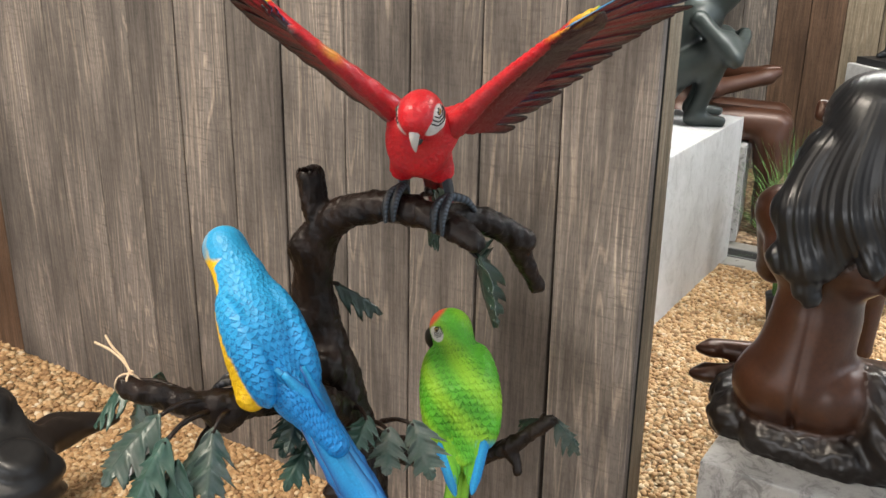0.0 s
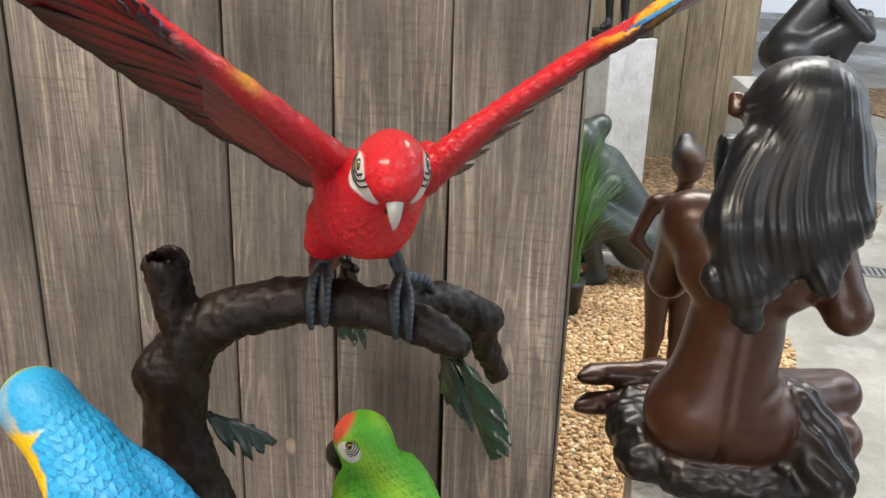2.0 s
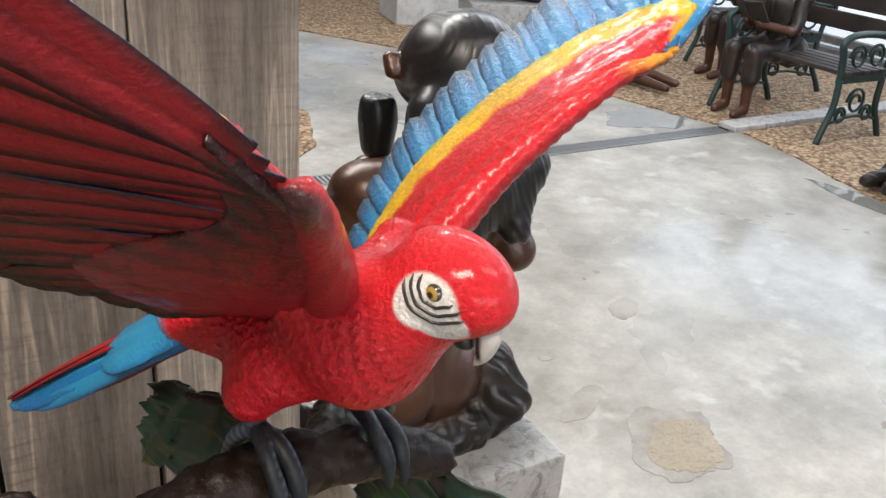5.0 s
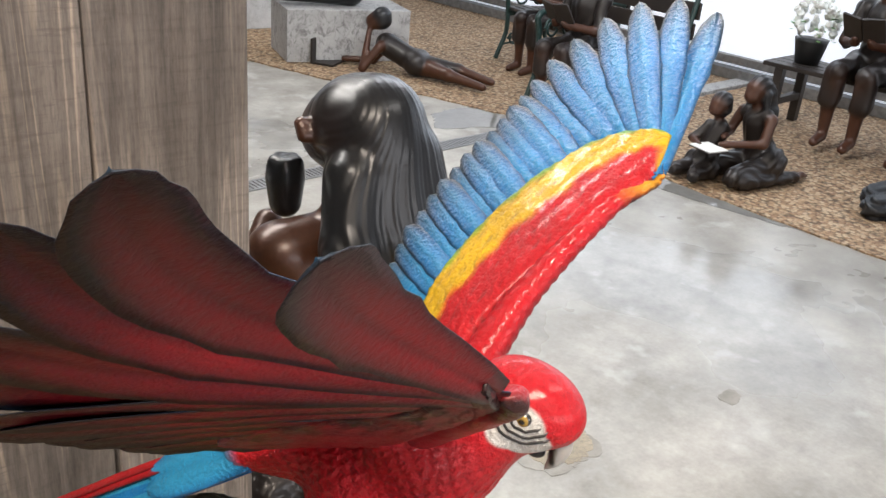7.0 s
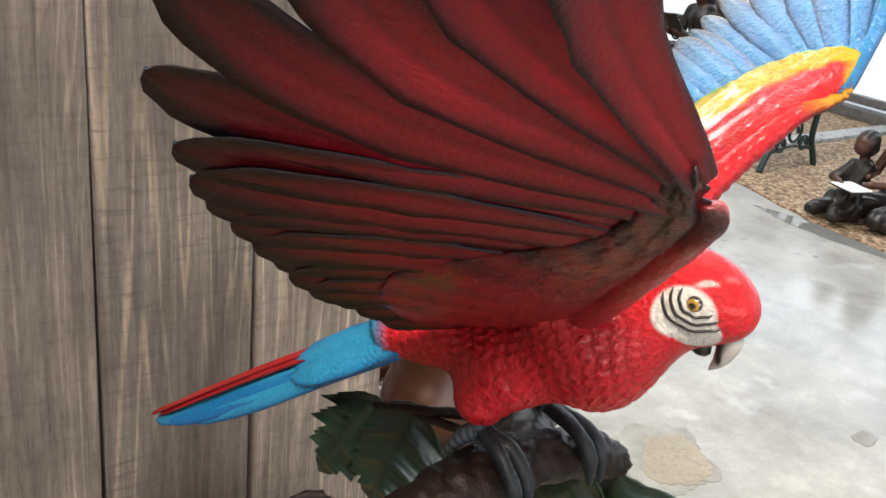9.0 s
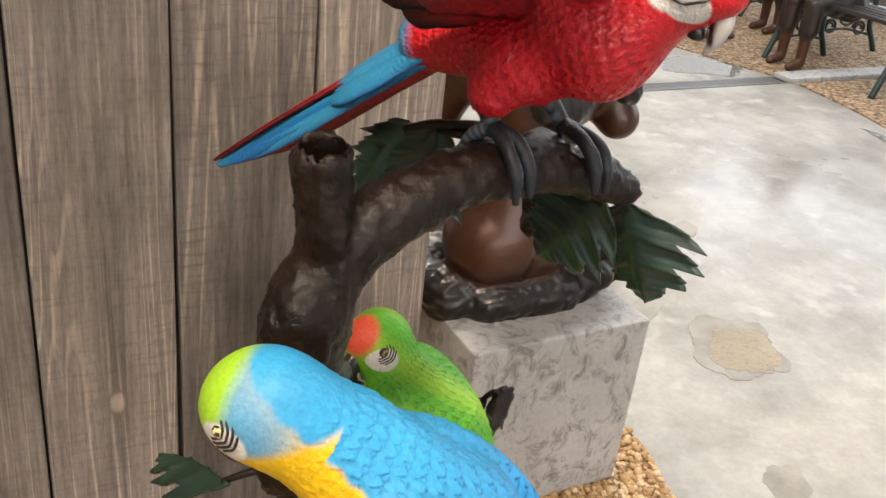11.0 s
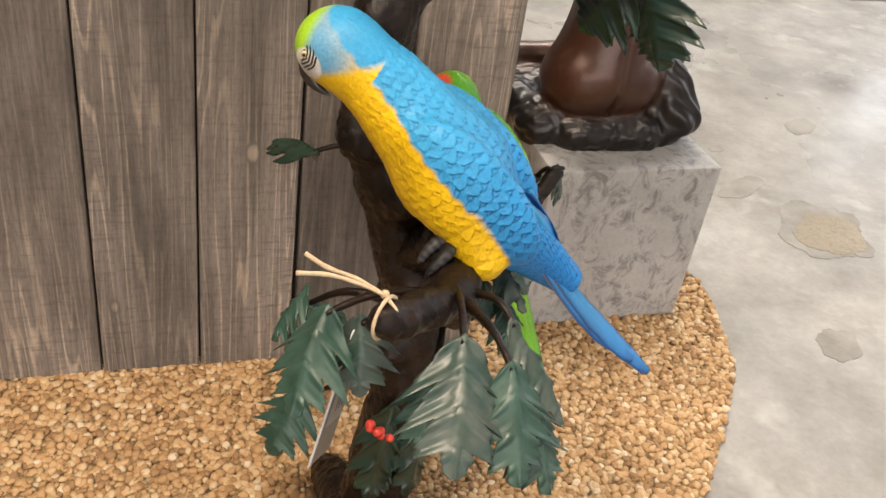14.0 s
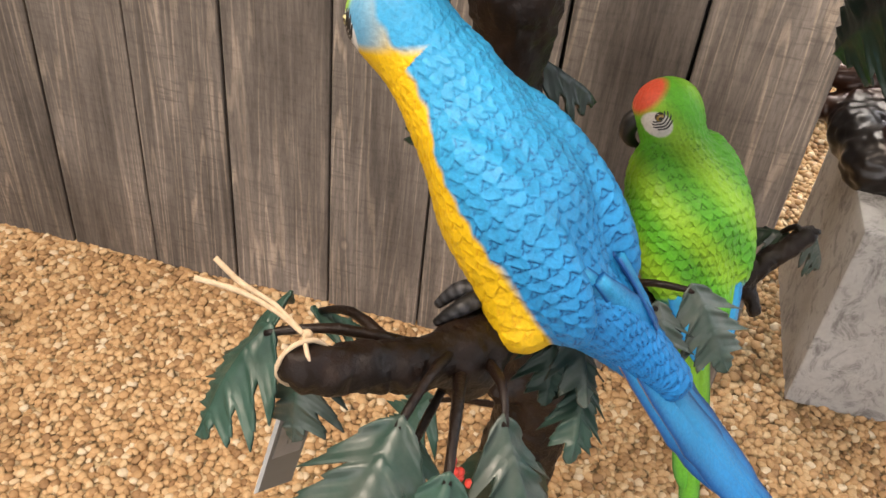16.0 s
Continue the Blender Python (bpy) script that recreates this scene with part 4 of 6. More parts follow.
    def tint(cc, ee):
        return lambda a, c: mixc(mixc(np.tile(cc, (len(a), 1)), ee, np.abs(c) ** 3 * 0.8), ee, np.clip(a - 0.8, 0, 1) * 1.5)
    for sg in (-1, 1):
        for i, (off, drop, cut, cc) in enumerate(((0.016, 0.012, 0.80, BLUE_LIGHT), (0.012, 0.006, 0.90, BLUE), (0.007, 0.001, 0.97, BLUE_LIGHT))):
            feather(h, root + S * sg * off * 0.9 - tu * drop, root + d * cut + S * sg * off * 0.7 - tu * drop * 0.8, 0.030, tu * 0.55 + S * sg * 0.83, tint(cc, BLUE_DARK), under, 0.012, 16, 1, 0.0035, 0.72)
    for i, off in enumerate((-0.006, 0.006, 0.0)):
        feather(h, root + S * off + tu * (0.006 + 0.002 * i), root + d * (0.94 + 0.03 * i) + S * off + tu * (0.003 + 0.0015 * i), 0.022, tu, tint(RED, RED_DARK), under, 0.012, 16, 1, 0.0035, 0.75)
    for sg in (-1, 1):
        for off, dr in ((0.016, 0.010), (0.008, 0.0)):
            feather(h, root - d * 0.10 + S * off * sg - tu * (dr - 0.004), root + d * 0.36 + S * off * sg * 1.1 - tu * (dr - 0.006), 0.032, tu * 0.6 + S * sg * 0.8, tint(BLUE_LIGHT, BLUE), under, 0.03, 12, 1, 0.005, 0.6)
    # wing spread towards the boards' end
    arm_a = [(-0.760, 1.190, 1.218), (-0.795, 1.115, 1.285), (-0.838, 1.036, 1.356), (-0.848, 1.033, 1.362), (-0.854, 1.031, 1.367)]
    roots_a = [(-0.775, 1.205, 1.205), (-0.785, 1.175, 1.228), (-0.795, 1.145, 1.255), (-0.803, 1.115, 1.283), (-0.812, 1.088, 1.308), (-0.822, 1.062, 1.333), (-0.838, 1.042, 1.353), (-0.850, 1.034, 1.364), (-0.860, 1.030, 1.372), (-0.868, 1.026, 1.380)]
    tips_a = [(-0.865, 1.285, 1.185), (-0.925, 1.262, 1.225), (-0.966, 1.238, 1.258), (-1.005, 1.205, 1.300), (-1.045, 1.170, 1.340), (-1.072, 1.134, 1.382), (-1.090, 1.112, 1.418), (-1.096, 1.075, 1.466), (-1.083, 1.020, 1.516), (-1.072, 0.960, 1.546)]
    roots_a.append((-0.872, 1.020, 1.385))
    tips_a.append((-1.024, 0.952, 1.519))
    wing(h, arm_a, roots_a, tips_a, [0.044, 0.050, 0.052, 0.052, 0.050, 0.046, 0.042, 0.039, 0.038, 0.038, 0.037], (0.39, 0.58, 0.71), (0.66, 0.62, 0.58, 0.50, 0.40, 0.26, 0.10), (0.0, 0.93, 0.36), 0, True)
    arm_b = [(-0.690, 1.207, 1.218), (-0.622, 1.210, 1.282), (-0.540, 1.198, 1.346), (-0.506, 1.180, 1.367), (-0.494, 1.182, 1.377)]
    roots_b = [(-0.690, 1.228, 1.208), (-0.670, 1.228, 1.229), (-0.649, 1.227, 1.253), (-0.623, 1.220, 1.278), (-0.597, 1.212, 1.301), (-0.567, 1.203, 1.326), (-0.539, 1.194, 1.346), (-0.515, 1.184, 1.360), (-0.508, 1.184, 1.365), (-0.503, 1.184, 1.369), (-0.499, 1.184, 1.372), (-0.495, 1.184, 1.375)]
    tips_b = [(-0.668, 1.352, 1.190), (-0.628, 1.385, 1.228), (-0.590, 1.400, 1.262), (-0.550, 1.405, 1.295), (-0.512, 1.405, 1.325), (-0.475, 1.400, 1.352), (-0.435, 1.405, 1.378), (-0.400, 1.415, 1.395), (-0.372, 1.400, 1.432), (-0.338, 1.372, 1.466), (-0.318, 1.322, 1.493), (-0.305, 1.262, 1.482)]
    wing(h, arm_b, roots_b, tips_b, [0.027, 0.027, 0.027, 0.027, 0.027, 0.027, 0.028, 0.030, 0.032, 0.033, 0.033, 0.031], (-0.61, 0.12, 0.78), (0.50, 0.48, 0.46, 0.45, 0.43, 0.36, 0.24, 0.17), (-0.70, -0.05, 0.70), 1)
    bird_foot(h, ((-0.806, 1.238, 1.130), (-0.800, 1.226, 1.103)), [[(-0.791, 1.199, 1.098), (-0.787, 1.183, 1.080), (-0.785, 1.178, 1.056)], [(-0.803, 1.196, 1.097), (-0.801, 1.180, 1.078), (-0.799, 1.176, 1.052)], [(-0.805, 1.242, 1.092), (-0.808, 1.250, 1.068)], [(-0.812, 1.236, 1.094), (-0.820, 1.246, 1.072)]], 0.0078)
    bird_foot(h, ((-0.738, 1.256, 1.130), (-0.718, 1.240, 1.096)), [[(-0.703, 1.204, 1.088), (-0.699, 1.190, 1.070), (-0.697, 1.187, 1.046)], [(-0.717, 1.203, 1.090), (-0.713, 1.188, 1.072), (-0.711, 1.185, 1.048)], [(-0.700, 1.262, 1.086), (-0.690, 1.275, 1.066)]], 0.0078)
    ob = new("parrot_sculpture")
    h.make(BIRD_MATS, ob)
    return tagged(ob, "scarlet macaw sculpture with raised spread wings, perched on bronze branch", "bird sculpture", "painted parrot sculptures")


def blue_macaw():
    h = Heap()
    head = np.array((-1.046, 1.060, 0.992))
    fwd = (-0.72, 0.62, -0.30)
    hax = frame_axes(fwd)
    neck, mid, low = np.array((-0.998, 1.045, 0.955)), np.array((-0.930, 1.015, 0.880)), np.array((-0.850, 1.005, 0.800))
    ax = frame_axes(low - neck)
    back = np.array((0.62, -0.25, 0.72))
    back -= ax[0] * (back @ ax[0])
    back /= np.linalg.norm(back)
    flank = np.cross(ax[0], back)
    flank /= np.linalg.norm(flank)

    def fn(p):
        d = capsule(p, neck, mid, 0.042, 0.057)
        d = blend(d, capsule(p, mid, low, 0.057, 0.028), 0.02)
        d = blend(d, ellipsoid(p, head, hax, (0.044, 0.037, 0.039)), 0.035)
        d = blend(d, capsule(p, low, (-0.775, 1.012, 0.735), 0.034, 0.02), 0.02)
        d = blend(d, capsule(p, (-0.922, 0.983, 0.850), (-0.903, 0.962, 0.806), 0.038, 0.025), 0.015)
        for sg in (-1, 1):
            d = blend(d, ellipsoid(p, mid + (low - mid) * 0.15 + back * 0.014 + flank * 0.04 * sg, np.array([ax[0], flank, back]), (0.100, 0.026, 0.044)), 0.008)
        return d
    vs, fs = refine(*surface(fn, (-1.13, 0.88, 0.68), (-0.72, 1.14, 1.07), 0.0026), fn)
    n = slope(fn, vs)
    q, sc, s, ang = plumage(vs, n, head, low, back, 0.0125, 0.0105, 0.0019)
    hd = np.linalg.norm(vs - head, axis=1)
    keep = np.clip((hd - 0.036) * 45, 0, 1)
    q = vs + (q - vs) * (keep * np.where(((vs - mid) @ back) < 0.012, 0.6, 1.0))[:, None]
    nb = ((vs - neck) @ back) + 0.0
    t = np.clip(((vs - neck) @ ax[0]) / np.linalg.norm(low - neck), -1, 2)
    base = mixc(BLUE_LIGHT, BLUE, np.clip((t - 0.1) * 0.9, 0, 1))
    # dark blue laid into the feather crevices as painted shade
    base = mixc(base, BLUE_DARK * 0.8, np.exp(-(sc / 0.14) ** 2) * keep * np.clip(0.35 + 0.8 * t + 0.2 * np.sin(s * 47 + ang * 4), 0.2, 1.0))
    sidew = ((vs - mid) @ back)
    belly = np.clip((-(sidew - 0.010 - 0.012 * np.clip(t - 0.3, 0, 1.2)) + 0.0012 * np.sin(s * 300)) * 220, 0, 1)
    # yellow feathers get their crevice shade in the colour too
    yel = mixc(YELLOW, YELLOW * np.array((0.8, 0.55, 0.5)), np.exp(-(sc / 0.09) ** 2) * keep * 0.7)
    col = mixc(base, yel, belly * np.clip((hd - 0.036) * 90, 0, 1) * np.clip((0.66 - t) * 9, 0, 1))
    thigh = capsule(vs, np.array((-0.922, 0.983, 0.850)), np.array((-0.903, 0.962, 0.806)), 0.038, 0.025)
    col = mixc(col, yel, np.clip((0.006 - thigh) * 300, 0, 1) * np.clip((0.022 - sidew) * 200, 0, 1))
    fr = ((vs - head) @ hax[0])
    col = mixc(col, LIME, np.clip((fr - 0.008 + 0.5 * ((vs - head) @ hax[2]) - 0.004) * 80, 0, 1) * (hd < 0.06))
    thr = np.clip((-((vs - head) @ hax[2]) - 0.012) * 120, 0, 1) * (hd < 0.055)
    col = mixc(col, YELLOW, thr)
    col = cheek_paint(col, vs, head, hax, 0.8, WHITE, (0.022, -0.008))
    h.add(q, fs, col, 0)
    bird_head(h, head, fwd, None, WHITE, INK * 2)
    cheek_lines(h, head, hax, None, 0.8, (0.020, 0.004), fn)
    eyeball(h, head, hax, 0.8, (0.020, 0, 0.004), np.array((0.55, 0.5, 0.25)), fn)
    # folded wing tips: long vanes laid along the back
    over = lambda a, c: mixc(mixc(np.tile(BLUE_LIGHT, (len(a), 1)), BLUE, a), BLUE_DARK, np.clip(np.abs(c) ** 2.2 * 1.0 + (a > 0.9) * 0.3, 0, 1))
    under = lambda a, c: np.tile(BLUE_DARK, (len(a), 1))
    for sg in (-1, 1):
        for i in range(7):
            r = mid + (low - mid) * (0.05 + 0.11 * i) + flank * sg * (0.047 - 0.005 * i) + back * (0.004 + 0.006 * i)
            t = np.array((-0.778 - 0.004 * i, 1.014, 0.748 + 0.005 * i)) + flank * sg * (0.012 - 0.0015 * i) + back * (-0.010 + 0.003 * i)
            feather(h, r, t, 0.028, flank * sg * 0.7 + back, over, under, 0.03, 14, 0, 0.0035, 0.6)
    # tail
    root, tip = np.array((-0.800, 1.010, 0.760)), np.array((-0.626, 1.002, 0.581))
    d = tip - root
    tn = back
    side = np.cross(d / np.linalg.norm(d), tn)
    for i, (off, cut) in enumerate(((-0.022, 0.66), (0.022, 0.66), (-0.014, 0.82), (0.014, 0.82), (0.0, 1.0))):
        feather(h, root - d * 0.15 + side * off * 0.9 + tn * 0.002 * i, root + d * cut + side * off * 0.5 + tn * (0.002 * i - 0.004), 0.044, tn, over, lambda a, c: mixc(np.tile(np.array((0.55, 0.28, 0.01)), (len(a), 1)), BLUE, a), -0.035, 18, 0, 0.004, 0.72)
    bird_foot(h, ((-0.925, 0.985, 0.838), (-0.930, 0.975, 0.822)), [[(-0.955, 0.965, 0.822), (-0.972, 0.958, 0.806)], [(-0.950, 0.948, 0.820), (-0.968, 0.940, 0.804)], [(-0.905, 0.985, 0.815), (-0.892, 0.985, 0.795)]], 0.0085, (0.03, 0.03, 0.034))
    bird_foot(h, ((-0.905, 1.030, 0.835), (-0.905, 1.030, 0.812)), [[(-0.930, 1.025, 0.812), (-0.948, 1.02, 0.795)], [(-0.885, 1.035, 0.808), (-0.872, 1.035, 0.79)]], 0.0085, (0.03, 0.03, 0.034))
    ob = new("parrot_sculpture")
    h.make(BIRD_MATS, ob)
    return tagged(ob, "blue and yellow macaw sculpture perched with folded wings", "bird sculpture", "painted parrot sculptures")


def green_parrot():
    h = Heap()
    head = np.array((-0.812, 1.392, 0.785))
    fwd = (-0.92, -0.30, -0.16)
    hax = frame_axes(fwd)
    neck, mid, low = np.array((-0.795, 1.385, 0.755)), np.array((-0.758, 1.345, 0.680)), np.array((-0.715, 1.295, 0.590))
    ax = frame_axes(low - neck)
    back = np.array((0.50, -0.80, 0.55))
    back -= ax[0] * (back @ ax[0])
    back /= np.linalg.norm(back)
    flank = np.cross(ax[0], back)

    def fn(p):
        d = capsule(p, neck, mid, 0.034, 0.060)
        d = blend(d, capsule(p, mid, low, 0.060, 0.030), 0.02)
        d = blend(d, ellipsoid(p, head, hax, (0.040, 0.036, 0.037)), 0.022)
        for sg in (-1, 1):
            d = blend(d, ellipsoid(p, mid + flank * 0.040 * sg + (low - mid) * 0.05, np.array([ax[0], flank, back]), (0.098, 0.036, 0.045)), 0.01)
        return d
    vs, fs = refine(*surface(fn, (-0.89, 1.20, 0.52), (-0.62, 1.46, 0.85), 0.0026), fn)
    n = slope(fn, vs)
    q, sc, s, ang = plumage(vs, n, head, low, back, 0.0130, 0.0115, 0.0022)
    hd = np.linalg.norm(vs - head, axis=1)
    keep = np.clip((hd - 0.030) * 50, 0, 1)
    q = vs + (q - vs) * keep[:, None]
    # green mottling, with shade painted into the crevices between feathers
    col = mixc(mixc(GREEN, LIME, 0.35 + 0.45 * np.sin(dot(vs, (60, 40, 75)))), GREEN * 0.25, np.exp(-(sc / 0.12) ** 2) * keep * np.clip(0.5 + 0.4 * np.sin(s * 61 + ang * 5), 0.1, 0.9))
    t = ((vs - neck) @ ax[0]) / np.linalg.norm(low - neck)
    wide = np.abs((vs - mid) @ flank)
    col = mixc(col, BLUE_LIGHT, np.clip((t - 0.88) * 14, 0, 1) * np.clip((wide - 0.018) * 150, 0, 1))
    fr = ((vs - head) @ hax[0]) * 0.7 + ((vs - head) @ hax[2]) * 0.75
    col = mixc(col, np.array((0.72, 0.10, 0.05)), np.clip((fr - 0.027) * 160, 0, 1) * (hd < 0.06))
    col = cheek_paint(col, vs, head, hax, 0.72, WHITE, (0.026, 0.0))
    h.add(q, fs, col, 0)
    bird_head(h, head, fwd, None, WHITE, INK * 1.5, scale=1.08)
    cheek_lines(h, head, hax, None, 0.72, (0.022, 0.012), fn)
    eyeball(h, head, hax, 0.9, (0.018, 0, 0.010), np.array((0.30, 0.20, 0.04)), fn)
    wb = lambda a, c: mixc(np.tile(BLUE_LIGHT, (len(a), 1)), BLUE, np.abs(c))
    wg = lambda a, c: mixc(mixc(np.tile(LIME, (len(a), 1)), GREEN, a), GREEN * 0.5, np.abs(c) ** 3)
    for sg in (-1, 1):
        for i in range(4):
            r = mid + flank * sg * (0.060 - 0.010 * i) + back * (0.022 + 0.006 * i)
            t2 = np.array((-0.694, 1.258, 0.545)) + flank * sg * (0.014 - 0.004 * i) + back * 0.003 * i + (low - mid) * (0.10 - 0.16 * i)
            feather(h, r, t2, 0.026, back + flank * sg * 0.4, wb if i < 1 else wg, wg, 0.03, 12, 0, 0.004, 0.5)
    root, tip = np.array((-0.722, 1.300, 0.590)), np.array((-0.672, 1.150, 0.372))
    d = tip - root
    for i, (off, cut) in enumerate(((-0.012, 0.84), (0.012, 0.84), (0.0, 1.0))):
        feather(h, root + flank * off, root + d * cut + flank * off * 0.8 + back * 0.002 * i, 0.030, back, wg, wg, -0.02, 14, 0, 0.004, 0.75)
    bird_foot(h, ((-0.76, 1.355, 0.615), (-0.755, 1.352, 0.590)), [[(-0.74, 1.335, 0.592), (-0.735, 1.330, 0.570)], [(-0.765, 1.325, 0.592), (-0.762, 1.318, 0.568)]], 0.008, (0.03, 0.03, 0.034))
    ob = new("parrot_sculpture")
    h.make(BIRD_MATS, ob)
    return tagged(ob, "green parrot sculpture with blue wing edges and orange brow", "bird sculpture", "painted parrot sculptures")


red_macaw()
blue_macaw()
green_parrot()

# ---------------------------------------------------------------- bronze tree with leaves
tree = thing("branch_sculpture", "dark bronze gnarled tree sculpture with patinated leaves", "sculpture")


def limb(name, lines, parent, h=0.005, knots=(), hollow=(), seed=0, label=""):
    """Limbs fused into one gnarled surface. lines: (points, radii)."""
    segs = []
    for pts, rad in lines:
        q, r = smooth_line(pts, rad, 6)
        segs += list(zip(q, q[1:], r, r[1:]))
    ends = np.array([p for a, b, _, _ in segs for p in (a, b)])

    def fn(p):
        d = np.full(len(p), 9.0)
        for a, b, ra, rb in segs:
            near = np.linalg.norm(p - (a + b) / 2, axis=1) < 0.25
            if near.any():
                d[near] = np.minimum(d[near], 0) * 0 + np.minimum(d[near], capsule(p[near], a, b, ra, rb))
        for c, r in knots:
            d = blend(d, np.linalg.norm(p - np.array(c), axis=1) - r, 0.018)
        for a, b, r in hollow:
            d = np.maximum(d, -capsule(p, a, b, r, r))
        return d
    rmax = max(max(r) for _, r in lines) + 0.02
    vs, fs = surface(fn, ends.min(0) - rmax, ends.max(0) + rmax, h)
    n = slope(fn, vs, 0.003)
    k = wobble(vs, 26, seed) * 0.0032 + wobble(vs * (1, 1, 0.35), 75, seed + 3) * 0.0034 - np.abs(wobble(vs * (0.7, 0.7, 0.5), 120, seed + 7)) * 0.0040 + wobble(vs, 190, seed + 5) * 0.0018
    ob = mesh_object(name, vs + n * k[:, None], fs, BARK, parent=parent)
    return tagged(ob, label)


TRUNK = ([(-0.930, 1.205, -0.01), (-0.918, 1.205, 0.12), (-0.905, 1.205, 0.26), (-0.885, 1.205, 0.42), (-0.890, 1.205, 0.56), (-0.922, 1.203, 0.69), (-0.960, 1.200, 0.80), (-0.978, 1.195, 0.90), (-0.955, 1.198, 1.00), (-0.900, 1.202, 1.045), (-0.820, 1.212, 1.066), (-0.745, 1.220, 1.063), (-0.690, 1.218, 1.050), (-0.652, 1.214, 1.036)],
         [0.062, 0.056, 0.052, 0.050, 0.047, 0.043, 0.040, 0.036, 0.034, 0.029, 0.0265, 0.025, 0.022, 0.0175])
STUMP = ([(-0.952, 1.198, 1.01), (-0.960, 1.192, 1.055), (-0.966, 1.188, 1.100)], [0.028, 0.024, 0.025])
BOUGH = ([(-0.745, 1.225, 1.062), (-0.712, 1.275, 1.052), (-0.672, 1.320, 1.030), (-0.640, 1.352, 1.005)], [0.024, 0.024, 0.023, 0.021])
DROP = ([(-0.660, 1.340, 1.015), (-0.643, 1.362, 0.965), (-0.630, 1.385, 0.915)], [0.022, 0.018, 0.015])
limb("trunk", [TRUNK, STUMP, BOUGH, DROP], tree, 0.0042, [((-0.985, 1.18, 0.84), 0.036), ((-0.93, 1.17, 0.76), 0.034), ((-0.90, 1.165, 0.62), 0.030), ((-0.925, 1.17, 0.50), 0.022), ((-0.985, 1.185, 0.97), 0.03)], [((-0.967, 1.187, 1.098), (-0.970, 1.185, 1.13), 0.016)], 1)
limb("branch", [([(-0.905, 1.19, 0.66), (-0.885, 1.10, 0.735), (-0.905, 1.02, 0.775), (-0.933, 0.955, 0.786), (-0.965, 0.900, 0.800), (-1.035, 0.835, 0.836)], [0.034, 0.030, 0.028, 0.027, 0.022, 0.0165])], tree, 0.0042, [((-0.94, 0.935, 0.775), 0.029)], (), 2)
limb("branch", [([(-0.885, 1.215, 0.60), (-0.82, 1.27, 0.575), (-0.735, 1.345, 0.555), (-0.665, 1.382, 0.585), (-0.605, 1.415, 0.640)], [0.032, 0.027, 0.022, 0.018, 0.0125]), ([(-0.672, 1.378, 0.580), (-0.650, 1.372, 0.556), (-0.643, 1.366, 0.543)], [0.015, 0.011, 0.010])], tree, 0.0042, (), (), 3)
limb("root", [([(-0.945, 1.19, 0.11), (-1.02, 1.17, 0.09), (-1.10, 1.14, 0.06), (-1.18, 1.10, 0.02), (-1.26, 1.07, -0.01)], [0.058, 0.058, 0.060, 0.050, 0.035])], tree, 0.0055, [((-1.09, 1.15, 0.07), 0.06)], (), 4)
limb("root", [([(-0.91, 1.195, 0.10), (-0.86, 1.16, 0.075), (-0.80, 1.11, 0.04), (-0.76, 1.06, -0.01)], [0.060, 0.056, 0.050, 0.03])], tree, 0.0055, [((-0.84, 1.17, 0.085), 0.048)], (), 5)
limb("root", [([(-0.93, 1.20, 0.10), (-0.94, 1.12, 0.06), (-0.95, 1.02, 0.0)], [0.062, 0.055, 0.03])], tree, 0.0055, (), (), 6)
limb("root", [([(-0.93, 1.21, 0.10), (-0.94, 1.30, 0.06), (-0.95, 1.42, -0.01)], [0.058, 0.05, 0.03])], tree, 0.0055, (), (), 7)

